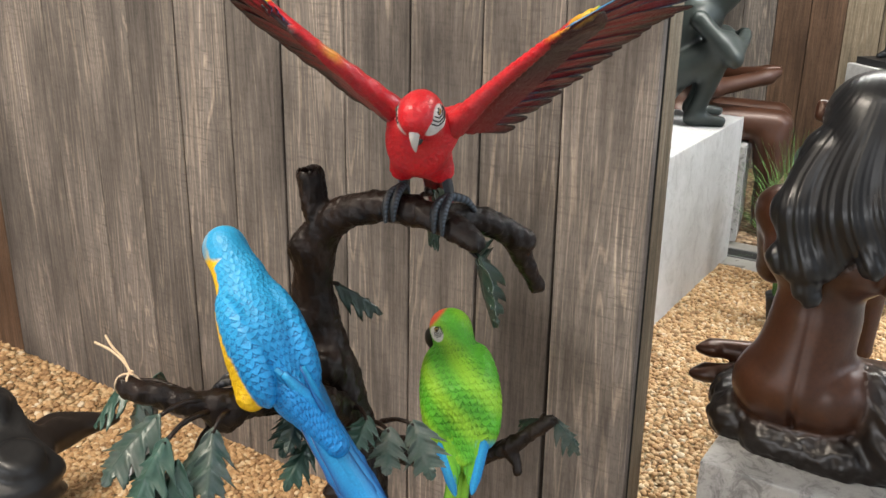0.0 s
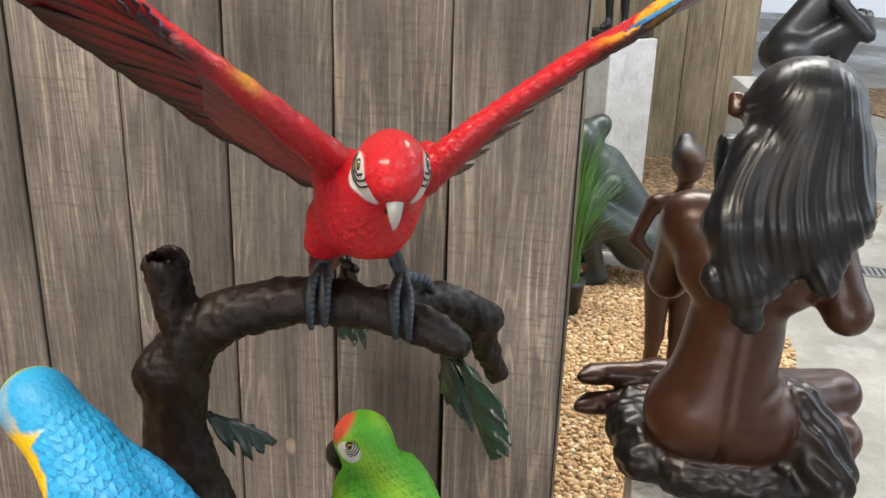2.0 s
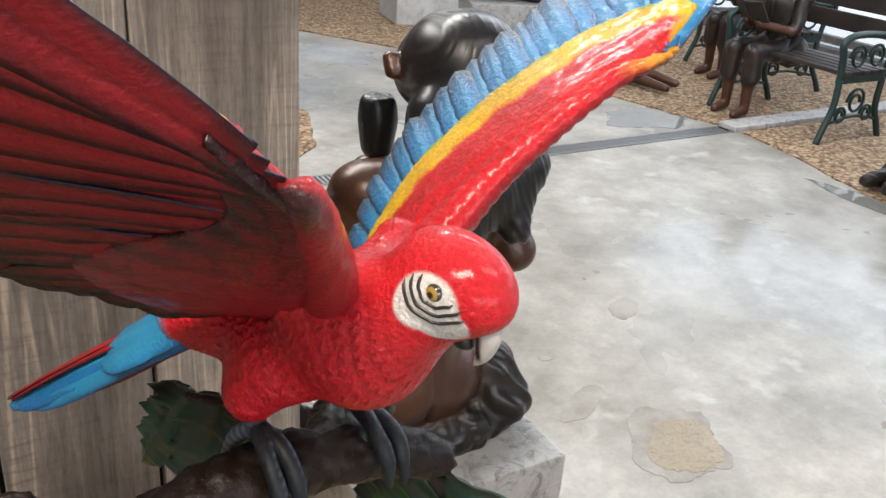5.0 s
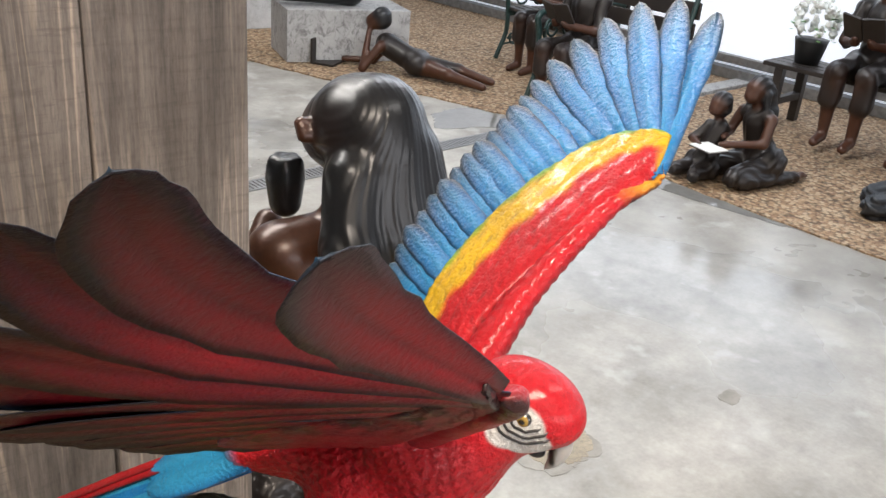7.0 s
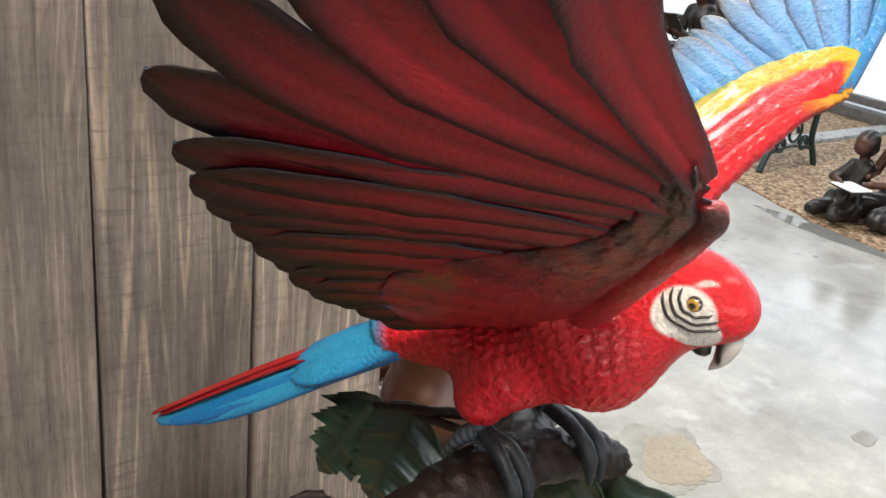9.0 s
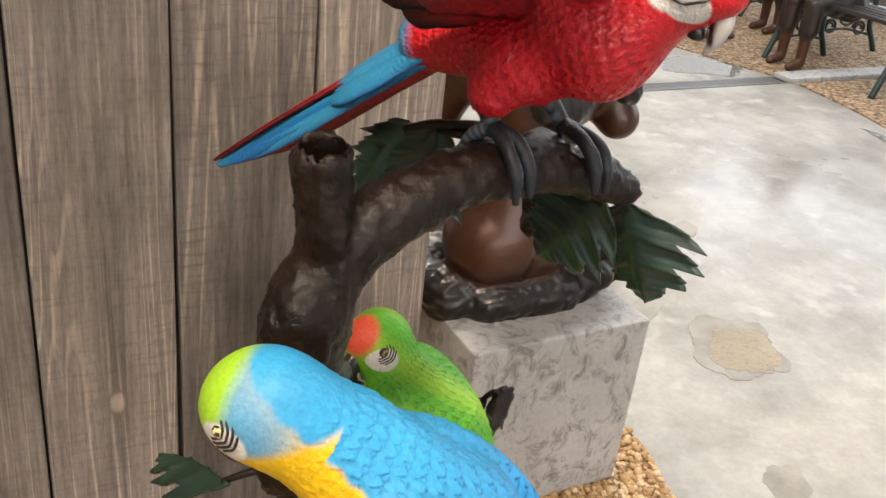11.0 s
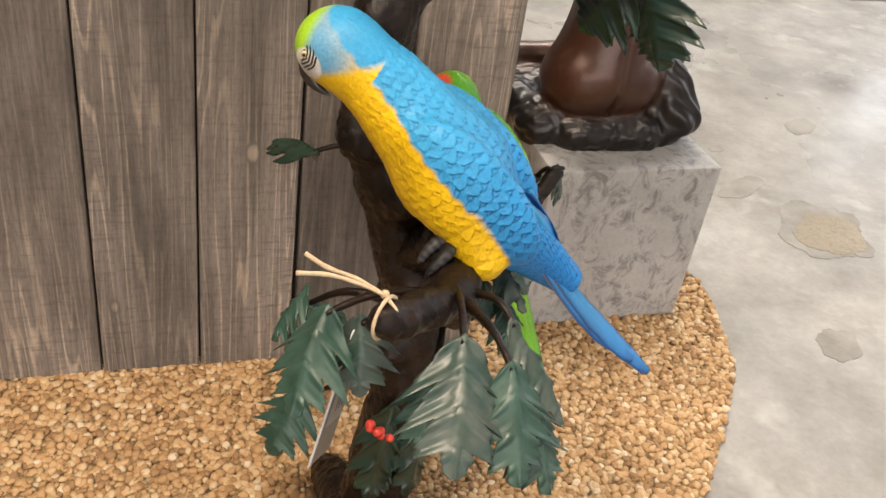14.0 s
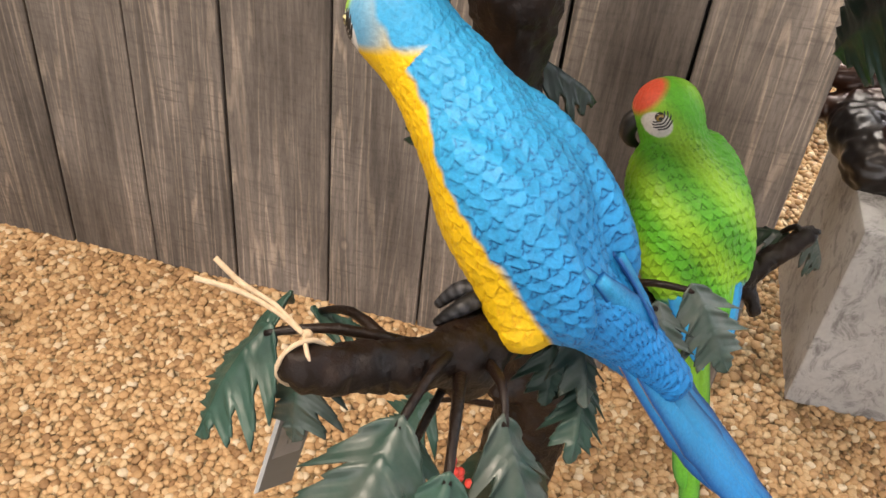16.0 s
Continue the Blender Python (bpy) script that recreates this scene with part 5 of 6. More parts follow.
def leaf(base, tip, width, mat, parent, up=(0, 0, 1), fold=0.25, droop=0.15, stem=None, seed=0):
    """A toothed, pleated leaf: side veins run forward from the midrib to the lobes' tips."""
    base, tip = Vector(base), Vector(tip)
    d = tip - base
    length = d.length
    d.normalize()
    up = Vector(up)
    up = (up - d * up.dot(d)).normalized()
    side = d.cross(up)
    rows, cols = 46, 13
    half = (cols - 1) // 2
    lobes = 3.7
    vs, fs = [], []
    for below in (0, 1):
        for i in range(rows):
            v = i / (rows - 1)
            w = max(0.0, math.sin(math.pi * min(1.0, 0.06 + 0.94 * v) ** 0.72)) ** 0.75
            saw_l = (v * lobes + 0.15) % 1.0
            deep = 0.46 if mat is LEAF_DARK else 0.66
            w *= 1.08 - deep * (1 - saw_l ** 1.2) + 0.15 * ((v * lobes * 3 + 0.45) % 1.0) + 0.04 * math.sin(seed * 2.1 + v * 9)
            for j in range(cols):
                u = (j - half) / half
                x = u * w
                reach = 0.34 * abs(x) * (1 - 0.7 * v)
                y = v * (1 - 0.02) + reach - 0.10 * abs(x) * (1 - v) ** 4
                ph = 2 * math.pi * (v * lobes + 0.15)
                pleat = 0.052 * (1 - 1.6 * abs(math.sin(ph * 0.5 - 0.6)) ** 0.8) * min(1.0, abs(u) * 1.6) * (1 - 0.5 * v)
                fine = 0.006 * math.cos(ph * 3 + 1.0) * min(1.0, abs(u) * 1.5)
                rib = 0.030 * math.exp(-(u / 0.10) ** 2) * (1 - 0.6 * v)
                z = pleat + fine + rib - fold * abs(x) * 0.55 - droop * max(0, v - 0.2) ** 2 + 0.035 * noise.noise(Vector((x * 2 + seed, y * 2, 0)))
                vs.append(base + side * (x * width * (0.54 if mat is LEAF_DARK else 0.48)) + d * (y * length) + up * (z * length - (0.002 if below else 0)))
    m = rows * cols
    for i in range(rows - 1):
        for j in range(cols - 1):
            q = (i * cols + j, i * cols + j + 1, (i + 1) * cols + j + 1, (i + 1) * cols + j)
            fs.append(q)
            fs.append(tuple(k + m for k in q[::-1]))
    border = list(range(cols)) + [i * cols + cols - 1 for i in range(1, rows)] + [(rows - 1) * cols + j for j in range(cols - 2, -1, -1)] + [i * cols for i in range(rows - 2, 0, -1)]
    for s, t in zip(border, border[1:] + border[:1]):
        fs.append((t, s, s + m, t + m))
    ob = mesh_object("leaf", vs, fs, mat, parent=parent)
    if stem is not None:
        s = Vector(stem)
        q, r = smooth_line([s, s.lerp(base, 0.55) + up * 0.012, base + d * 0.01], [0.0055, 0.0042, 0.003], 5)
        part("stem", tube_bm(q, r, 8, 0.2), BARK, parent, smooth=True)
    return ob


# fans under the blue bird's perch
leaf((-0.962, 0.835, 0.815), (-0.988, 0.728, 0.748), 0.105, LEAF_PALE, tree, (0.0, -0.55, 0.8), 0.25, 0.2, (-0.945, 0.93, 0.80), 1)
leaf((-0.922, 0.812, 0.800), (-0.922, 0.728, 0.722), 0.085, LEAF, tree, (0.1, -0.6, 0.75), 0.25, 0.2, (-0.94, 0.92, 0.79), 2)
leaf((-0.905, 0.815, 0.768), (-0.882, 0.735, 0.700), 0.075, LEAF, tree, (0.2, -0.6, 0.7), 0.3, 0.25, None, 3)
leaf((-0.900, 0.878, 0.792), (-0.842, 0.805, 0.718), 0.075, LEAF_PALE, tree, (0.6, -0.5, 0.6), 0.3, 0.2, (-0.925, 0.935, 0.785), 4)
leaf((-1.076, 0.880, 0.824), (-1.128, 0.814, 0.760), 0.085, LEAF, tree, (-0.4, -0.3, 0.85), 0.35, 0.3, (-0.96, 0.915, 0.80), 5)
leaf((-1.025, 1.275, 0.335), (-1.092, 1.232, 0.250), 0.115, LEAF, tree, (-0.3, -0.5, 0.8), 0.3, 0.3, (-0.91, 1.215, 0.42), 6)
leaf((-1.048, 0.875, 0.815), (-1.052, 0.835, 0.742), 0.070, LEAF_PALE, tree, (-0.2, -0.8, 0.5), 0.25, 0.2, (-0.985, 0.89, 0.80), 7)
leaf((-1.085, 0.935, 0.805), (-1.130, 0.925, 0.755), 0.060, LEAF, tree, (-0.5, 0.1, 0.8), 0.3, 0.25, None, 8)
leaf((-1.085, 0.972, 0.755), (-1.030, 1.000, 0.722), 0.055, LEAF, tree, (0.1, 0.2, 0.9), 0.3, 0.2, (-1.00, 0.93, 0.78), 9)
leaf((-0.870, 1.040, 0.775), (-0.830, 0.962, 0.735), 0.060, LEAF_PALE, tree, (0.6, -0.4, 0.7), 0.3, 0.2, (-0.893, 1.07, 0.755), 10)
leaf((-0.880, 1.030, 0.755), (-0.866, 0.978, 0.698), 0.060, LEAF, tree, (0.4, -0.6, 0.6), 0.3, 0.2, None, 11)
leaf((-0.965, 0.895, 0.72), (-0.975, 0.85, 0.64), 0.07, LEAF, tree, (0.0, -0.7, 0.5), 0.3, 0.2, (-0.945, 0.94, 0.77), 12)
# round the trunk and the green bird's branch
leaf((-0.755, 1.190, 0.702), (-0.690, 1.150, 0.625), 0.085, LEAF_PALE, tree, (0.5, -0.8, 0.3), 0.2, 0.15, (-0.84, 1.21, 0.66), 13)
leaf((-0.785, 1.165, 0.690), (-0.758, 1.112, 0.632), 0.075, LEAF_PALE, tree, (0.4, -0.8, 0.3), 0.2, 0.15, (-0.86, 1.19, 0.66), 14)
leaf((-0.820, 1.150, 0.708), (-0.812, 1.095, 0.668), 0.065, LEAF, tree, (0.3, -0.8, 0.5), 0.2, 0.15, (-0.88, 1.18, 0.69), 15)
leaf((-0.845, 1.030, 0.715), (-0.835, 0.950, 0.668), 0.060, LEAF, tree, (0.3, -0.4, 0.8), 0.3, 0.2, (-0.89, 1.10, 0.72), 16)
leaf((-0.955, 1.225, 0.900), (-0.880, 1.285, 0.842), 0.045, LEAF_DARK, tree, (0.2, -0.3, 0.9), 0.35, 0.2, (-0.975, 1.20, 0.88), 17)
leaf((-1.035, 1.20, 0.80), (-1.075, 1.31, 0.785), 0.045, LEAF_DARK, tree, (0.1, 0.0, 1.0), 0.35, 0.3, (-0.97, 1.19, 0.80), 18)
leaf((-0.600, 1.425, 0.640), (-0.548, 1.462, 0.558), 0.050, LEAF_PALE, tree, (0.5, -0.4, 0.6), 0.3, 0.2, (-0.61, 1.412, 0.645), 19)
leaf((-0.622, 1.428, 0.628), (-0.685, 1.440, 0.612), 0.045, LEAF_DARK, tree, (0.1, -0.1, 1.0), 0.35, 0.2, (-0.61, 1.41, 0.64), 20)
# hanging under the perch of the red bird and behind its feet
leaf((-0.648, 1.215, 1.022), (-0.612, 1.195, 0.905), 0.105, LEAF_DARK, tree, (-0.91, -0.39, -0.13), 0.3, 0.1, (-0.652, 1.214, 1.036), 21)
leaf((-0.660, 1.228, 1.020), (-0.690, 1.290, 0.925), 0.105, LEAF_DARK, tree, (-0.91, -0.39, -0.13), 0.3, 0.1, (-0.66, 1.216, 1.035), 22)
leaf((-0.800, 1.318, 1.075), (-0.832, 1.335, 0.960), 0.095, LEAF_DARK, tree, (-0.75, -0.6, 0.2), 0.2, 0.1, (-0.77, 1.235, 1.075), 23)
leaf((-0.815, 1.352, 1.065), (-0.862, 1.385, 0.972), 0.075, LEAF_DARK, tree, (-0.8, -0.5, 0.2), 0.3, 0.1, (-0.78, 1.27, 1.085), 24)
leaf((-0.88, 1.20, 0.33), (-0.95, 1.13, 0.24), 0.07, LEAF_DARK, tree, (-0.2, -0.8, 0.4), 0.2, 0.1, None, 25)
leaf((-0.915, 1.155, 0.42), (-0.945, 1.125, 0.22), 0.07, LEAF_DARK, tree, (-0.1, -0.95, 0.1), 0.15, 0.05, None, 26)
leaf((-0.865, 1.160, 0.40), (-0.880, 1.130, 0.22), 0.065, LEAF_DARK, tree, (0.2, -0.95, 0.1), 0.15, 0.05, None, 27)


def ball(c, r, mat, name, parent, sub=2):
    bm = bmesh.new()
    bmesh.ops.create_icosphere(bm, subdivisions=sub, radius=r)
    for v in bm.verts:
        v.co = v.co * (1 + 0.15 * noise.noise(v.co * 60 + Vector(c))) + Vector(c)
    return part(name, bm, mat, parent, smooth=True)


rb = random.Random(4)
for c in ((-0.95, 1.09, 0.425), (-1.07, 1.155, 0.155), (-1.045, 1.10, 0.11)):
    for k in range(7):
        ball((c[0] + 0.018 * math.cos(k * 0.7 + 1) * (k / 4), c[1] + rb.uniform(-0.008, 0.008), c[2] + 0.012 * math.sin(k * 0.6)), 0.0055 + rb.uniform(0, 0.002), BERRY, "berry", tree, 2)


def twine():
    t = thing("twine", "pale natural twine knotted round the branch stub", "string")
    for pts in ([(-1.038, 0.845, 0.858), (-1.060, 0.850, 0.868), (-1.085, 0.849, 0.879), (-1.113, 0.842, 0.888)], [(-1.038, 0.845, 0.858), (-1.060, 0.852, 0.871), (-1.086, 0.853, 0.884), (-1.104, 0.856, 0.897)], [(-1.036, 0.842, 0.858), (-1.030, 0.832, 0.852), (-1.024, 0.826, 0.838)]):
        q, r = smooth_line(pts, [0.0019] * len(pts), 8)
        part("strand", tube_bm(q, r, 8, 0.25), TWINE, t, smooth=True)
    ring = [(-1.036 + 0.7 * 0.019 * math.cos(a) , 0.838 + 0.7 * 0.019 * math.cos(a) , 0.838 + 0.020 * math.sin(a)) for a in np.linspace(0, 6.2, 18)]
    part("loop", tube_bm(ring, [0.0019] * 18, 8, 0.2), TWINE, t, smooth=True)
    ball((-1.036, 0.846, 0.857), 0.0042, TWINE, "knot", t)
    # price tag hanging below
    g = thing("hanging_tag", "narrow printed card tag hanging from the branch", "tag")
    a, b = Vector((-1.042, 0.880, 0.800)), Vector((-1.078, 0.868, 0.640))
    side = Vector((0.022, 0.020, 0.0))
    nrm = (b - a).cross(side).normalized()

    def strip(name, s0, s1, t0, t1, lift, mat):
        bm = bmesh.new()
        c = [a.lerp(b, t) + side * s + nrm * z for z in (lift, lift - 0.001) for s, t in ((s0, t0), (s1, t0), (s1, t1), (s0, t1))]
        v = [bm.verts.new(p) for p in c]
        for f in ((0, 1, 2, 3), (7, 6, 5, 4), (0, 4, 5, 1), (1, 5, 6, 2), (2, 6, 7, 3), (3, 7, 4, 0)):
            bm.faces.new([v[i] for i in f])
        bmesh.ops.recalc_face_normals(bm, faces=bm.faces[:])
        part(name, bm, mat, g)
    strip("card", -0.5, 0.5, 0.0, 1.0, 0, LABEL)
    strip("edge", -0.62, -0.5, 0.0, 1.0, 0, PAPER)
    strip("printed_panel", -0.4, 0.4, 0.18, 0.72, 0.0008, STEEL)
    for k in range(3):
        strip("printed_bar", -0.1 + 0.15 * k, -0.06 + 0.15 * k, 0.25, 0.62, 0.0014, LABEL)


twine()

# ---------------------------------------------------------------- bronze figures, each one plain cast shape
SKINB, CLOTH, DARK, VERDI, BLACKB = (0.068, 0.024, 0.0105), (0.016, 0.011, 0.009), (0.012, 0.012, 0.0135), (0.035, 0.045, 0.042), (0.012, 0.013, 0.015)


def cast(name, limbs, h, label, group="", k=0.02, mat=None, m=None, relief=None, category="statue", fine=False):
    """One cast figure from rounded limbs (a, b, ra, rb, colour), fused and painted by the nearest limb."""
    pts = np.array([p for l in limbs for p in (l[0], l[1])], float)
    rad = max(max(l[2], l[3]) for l in limbs) + 0.02

    def fn(p):
        d = np.full(len(p), 9.0)
        for a, b, ra, rb, _ in limbs:
            d = blend(d, capsule(p, a, b, ra, rb), k)
        return d
    vs, fs = surface(fn, pts.min(0) - rad, pts.max(0) + rad, h)
    if fine:
        vs, fs = refine(vs, fs, None)
    each = np.stack([capsule(vs, a, b, ra, rb) for a, b, ra, rb, _ in limbs], 1)
    tone = np.array([l[4] for l in limbs])
    w = np.exp(-each / 0.006)
    col = (w[:, :, None] * tone[None]).sum(1) / np.maximum(w.sum(1), 1e-9)[:, None]
    if relief is not None:
        vs = vs + face_normals(vs, np.asarray(fs)) * relief(vs, tone[each.argmin(1)])[:, None]
    ob = mesh_object(name, vs, fs, mat or BRONZE_FAR, col)
    if m is not None:
        ob.matrix_world = m
    return tagged(ob, label, category, group)


def flow(p, tone):
    """Strands of hair and folds of cloth."""
    out = np.zeros(len(p))
    hair = np.abs(tone - np.array(DARK)).sum(1) < 1e-6
    q = p[hair]
    th = np.arctan2(q[:, 0] + 0.205, 1.36 - q[:, 2]) + 0.10 * np.sin((1.20 - q[:, 2]) * 12) + 0.5 * (q[:, 1] - 1.85)
    lock = np.sin(th * 15 + 1.8 * np.sin(th * 7))
    down = np.clip((1.17 - q[:, 2]) * 7, 0.0, 1)
    out[hair] = 0.0034 * lock * down + (0.3 + 0.7 * down) * (0.0011 * np.sin(th * 71 + 2.0 + 2 * lock) + 0.0007 * np.sin(th * 163))
    cl = np.abs(tone - np.array(CLOTH)).sum(1) < 1e-6
    q = p[cl]
    drape = np.clip((q[:, 0] + 0.15) * 20, 0, 1) * np.clip((q[:, 2] - 0.45) * 30, 0, 1)
    out[cl] = drape * 0.0045 * np.sin(q[:, 0] * 95 + q[:, 1] * 150 + 5 * np.sin(q[:, 2] * 12)) + (1 - drape) * (0.006 * wobble(q, 22, 3) + 0.004 * wobble(q, 55, 8))
    skin = ~hair & ~cl
    q = p[skin]
    mid_line = -0.266 + 0.02 * np.clip((q[:, 2] - 0.6) * 2, 0, 1)
    spine = np.exp(-((q[:, 0] - mid_line) / 0.010) ** 2) * (q[:, 1] < 1.95)
    out[skin] = -0.0036 * spine * np.clip((q[:, 2] - 0.50) * 12, 0, 1) * np.clip((1.0 - q[:, 2]) * 10, 0, 1)
    out[skin] -= 0.010 * np.exp(-((q[:, 0] - mid_line) / 0.008) ** 2) * (q[:, 1] < 1.93) * np.clip((0.57 - q[:, 2]) * 25, 0, 1)
    for sg in (-1, 1):
        blade = np.exp(-((q[:, 0] - mid_line - 0.062 * sg) / 0.034) ** 2 - ((q[:, 2] - 0.885) / 0.055) ** 2)
        out[skin] += 0.007 * blade * (q[:, 1] < 1.95)
    return out


def seated_woman():
    S, H, C = SKINB, DARK, CLOTH
    L = [
        # trunk of the body, seen from behind
        ((-0.325, 1.945, 0.575), (-0.215, 1.955, 0.575), 0.088, 0.092, S),
        ((-0.270, 1.960, 0.62), (-0.262, 1.965, 0.74), 0.090, 0.078, S),
        ((-0.265, 1.965, 0.74), (-0.255, 1.965, 0.90), 0.083, 0.094, S), ((-0.285, 1.955, 0.60), (-0.265, 1.962, 0.73), 0.104, 0.086, S), ((-0.310, 1.955, 0.88), (-0.200, 1.945, 0.88), 0.076, 0.076, S),
        ((-0.350, 1.975, 0.945), (-0.155, 1.950, 0.955), 0.062, 0.060, S),
        ((-0.245, 1.950, 0.98), (-0.225, 1.955, 1.09), 0.048, 0.042, S),
        # upper arms and forearms
        ((-0.372, 1.985, 0.950), (-0.385, 2.085, 0.79), 0.047, 0.038, S), ((-0.385, 2.085, 0.79), (-0.27, 2.16, 0.92), 0.036, 0.028, S),
        ((-0.140, 1.945, 0.950), (-0.090, 1.905, 0.83), 0.045, 0.037, S), ((-0.090, 1.905, 0.83), (-0.16, 2.06, 0.88), 0.037, 0.028, S),
        # folded legs: knees to one side, feet to the other
        ((-0.20, 1.985, 0.57), (-0.035, 2.085, 0.575), 0.082, 0.047, S), ((-0.035, 2.085, 0.575), (-0.38, 2.15, 0.535), 0.046, 0.036, S),
        ((-0.22, 1.965, 0.535), (-0.035, 2.015, 0.515), 0.075, 0.044, S), ((-0.035, 2.015, 0.515), (-0.38, 2.10, 0.495), 0.043, 0.034, S),
        ((-0.38, 2.15, 0.535), (-0.515, 2.135, 0.530), 0.032, 0.022, S), ((-0.38, 2.10, 0.495), (-0.515, 2.10, 0.475), 0.032, 0.024, S),
        # head and hair
        ((-0.215, 1.955, 1.155), (-0.225, 2.00, 1.145), 0.082, 0.070, S),
        ((-0.205, 1.930, 1.168), (-0.215, 1.955, 1.165), 0.092, 0.090, H),
        ((-0.200, 1.905, 1.12), (-0.215, 1.865, 1.00), 0.085, 0.082, H),
        ((-0.275, 1.890, 1.10), (-0.310, 1.850, 0.99), 0.052, 0.046, H), ((-0.310, 1.850, 0.99), (-0.285, 1.832, 0.89), 0.046, 0.038, H),
        ((-0.160, 1.880, 1.12), (-0.150, 1.838, 1.02), 0.055, 0.050, H), ((-0.150, 1.838, 1.02), (-0.160, 1.812, 0.92), 0.048, 0.026, H),
        ((-0.215, 1.862, 0.98), (-0.250, 1.842, 0.90), 0.070, 0.040, H),
        ((-0.330, 1.826, 0.90), (-0.322, 1.826, 0.885), 0.024, 0.022, H), ((-0.270, 1.822, 0.905), (-0.266, 1.82, 0.895), 0.022, 0.02, H), ((-0.270, 1.832, 0.84), (-0.262, 1.832, 0.83), 0.026, 0.022, H),
        ((-0.318, 1.985, 1.175), (-0.318, 1.975, 1.155), 0.012, 0.012, S),
        # toes
        *[((-0.505, 2.112 + 0.011 * i, 0.533 - 0.004 * i), (-0.540 + 0.004 * i, 2.108 + 0.012 * i, 0.530 - 0.004 * i), 0.0095, 0.0085, S) for i in range(5)],
        *[((-0.505, 2.078 + 0.011 * i, 0.480 - 0.004 * i), (-0.540 + 0.004 * i, 2.072 + 0.012 * i, 0.477 - 0.004 * i), 0.0095, 0.0085, S) for i in range(5)],
        # glossy dark bunch held before the chin
        ((-0.298, 2.060, 1.005), (-0.298, 2.060, 1.050), 0.030, 0.036, BLACKB), *[((-0.298 + 0.020 * math.cos(a), 2.060 + 0.020 * math.sin(a), 1.078), (-0.298 + 0.022 * math.cos(a), 2.060 + 0.022 * math.sin(a), 1.084), 0.011, 0.009, BLACKB) for a in (0.3, 1.6, 2.8, 4.1, 5.3)],
        # cloth and rock
        ((-0.135, 1.965, 0.60), (-0.065, 1.915, 0.49), 0.050, 0.052, C), ((-0.09, 1.94, 0.56), (-0.05, 1.97, 0.47), 0.045, 0.045, C),
        ((-0.40, 1.955, 0.465), (-0.10, 1.935, 0.462), 0.060, 0.058, C), ((-0.36, 2.07, 0.465), (-0.09, 2.06, 0.462), 0.070, 0.060, C), ((-0.33, 1.905, 0.455), (-0.16, 1.90, 0.455), 0.045, 0.045, C),
        ((-0.43, 2.02, 0.475), (-0.42, 2.08, 0.475), 0.05, 0.05, C),
    ]
    return cast("seated_statue", L, 0.0058, "brown bronze statue of a seated long-haired figure on rock base", k=0.020, mat=BRONZE, relief=flow, fine=True)


seated_woman()


def sitting(name, label, at, turn, s, cloth=CLOTH, hair=DARK, lean=0.0, book=True, group=""):
    S = SKINB
    L = [((-0.09, 0, 0.47), (0.09, 0, 0.47), 0.11, 0.11, cloth), ((0, 0, 0.5), (0, 0.04 + lean, 0.78), 0.11, 0.12, cloth),
         ((0, 0.06 + lean, 0.88), (0, 0.10 + lean, 0.94), 0.05, 0.05, S), ((0, 0.13 + lean, 1.03), (0, 0.15 + lean, 1.02), 0.085, 0.075, S), ((0, 0.09 + lean, 1.06), (0, 0.07 + lean, 1.0), 0.095, 0.085, hair)]
    for x in (-0.09, 0.09):
        L += [((x, 0.03, 0.47), (x, 0.38, 0.48), 0.085, 0.06, cloth), ((x, 0.38, 0.47), (x, 0.36, 0.12), 0.052, 0.036, S), ((x, 0.36, 0.07), (x, 0.46, 0.045), 0.036, 0.03, S),
              ((x * 1.7, 0.05 + lean, 0.82), (x * 2.0, 0.12 + lean, 0.62), 0.05, 0.04, cloth), ((x * 2.0, 0.12 + lean, 0.62), (x * 0.6, 0.32, 0.66), 0.036, 0.03, S)]
    L += [((0, 0.205 + lean, 1.02), (0, 0.215 + lean, 1.01), 0.014, 0.010, S), ((-0.15, 0.03 + lean, 0.83), (0.15, 0.03 + lean, 0.83), 0.055, 0.055, cloth), ((0, 0.05 + lean, 1.0), (0, 0.0 + lean, 0.86), 0.080, 0.050, hair)]
    for x in (-0.09, 0.09):
        L += [((x * 1.1, 0.36, 0.42), (x * 1.1, 0.37, 0.30), 0.070, 0.062, cloth), ((x * 0.6, 0.32, 0.66), (x * 0.5, 0.36, 0.68), 0.028, 0.020, S)]
    fold = lambda p, t: np.where(np.abs(t - np.array(cloth)).sum(1) < 1e-6, 0.006 * np.sin(p[:, 0] * 60 + p[:, 2] * 25 + 4 * np.sin(p[:, 1] * 13 + p[:, 2] * 9)), 0.0) if cloth is not SKINB else np.zeros(len(p))
    m = pose(*at, 0, 0, turn) @ Matrix.Scale(s, 4)
    if book:
        bk = thing("open_book", "dark open book held by a bronze reader", "book", "books of the readers")
        bk.matrix_world = m
        tilt = Matrix.Translation((0, 0.40, 0.74)) @ Matrix.Rotation(radians(52), 4, "X")
        for sg in (-1, 1):
            bm = box_bm((0.002 if sg > 0 else -0.125, -0.09, -0.008), (0.125 if sg > 0 else -0.002, 0.09, 0.008), 0.004)
            bm.transform(tilt @ Matrix.Rotation(radians(-12 * sg), 4, "Y"))
            part("cover", bm, SLAT, bk)
    return cast(name, L, 0.016, label, group, 0.024, m=m, relief=fold)


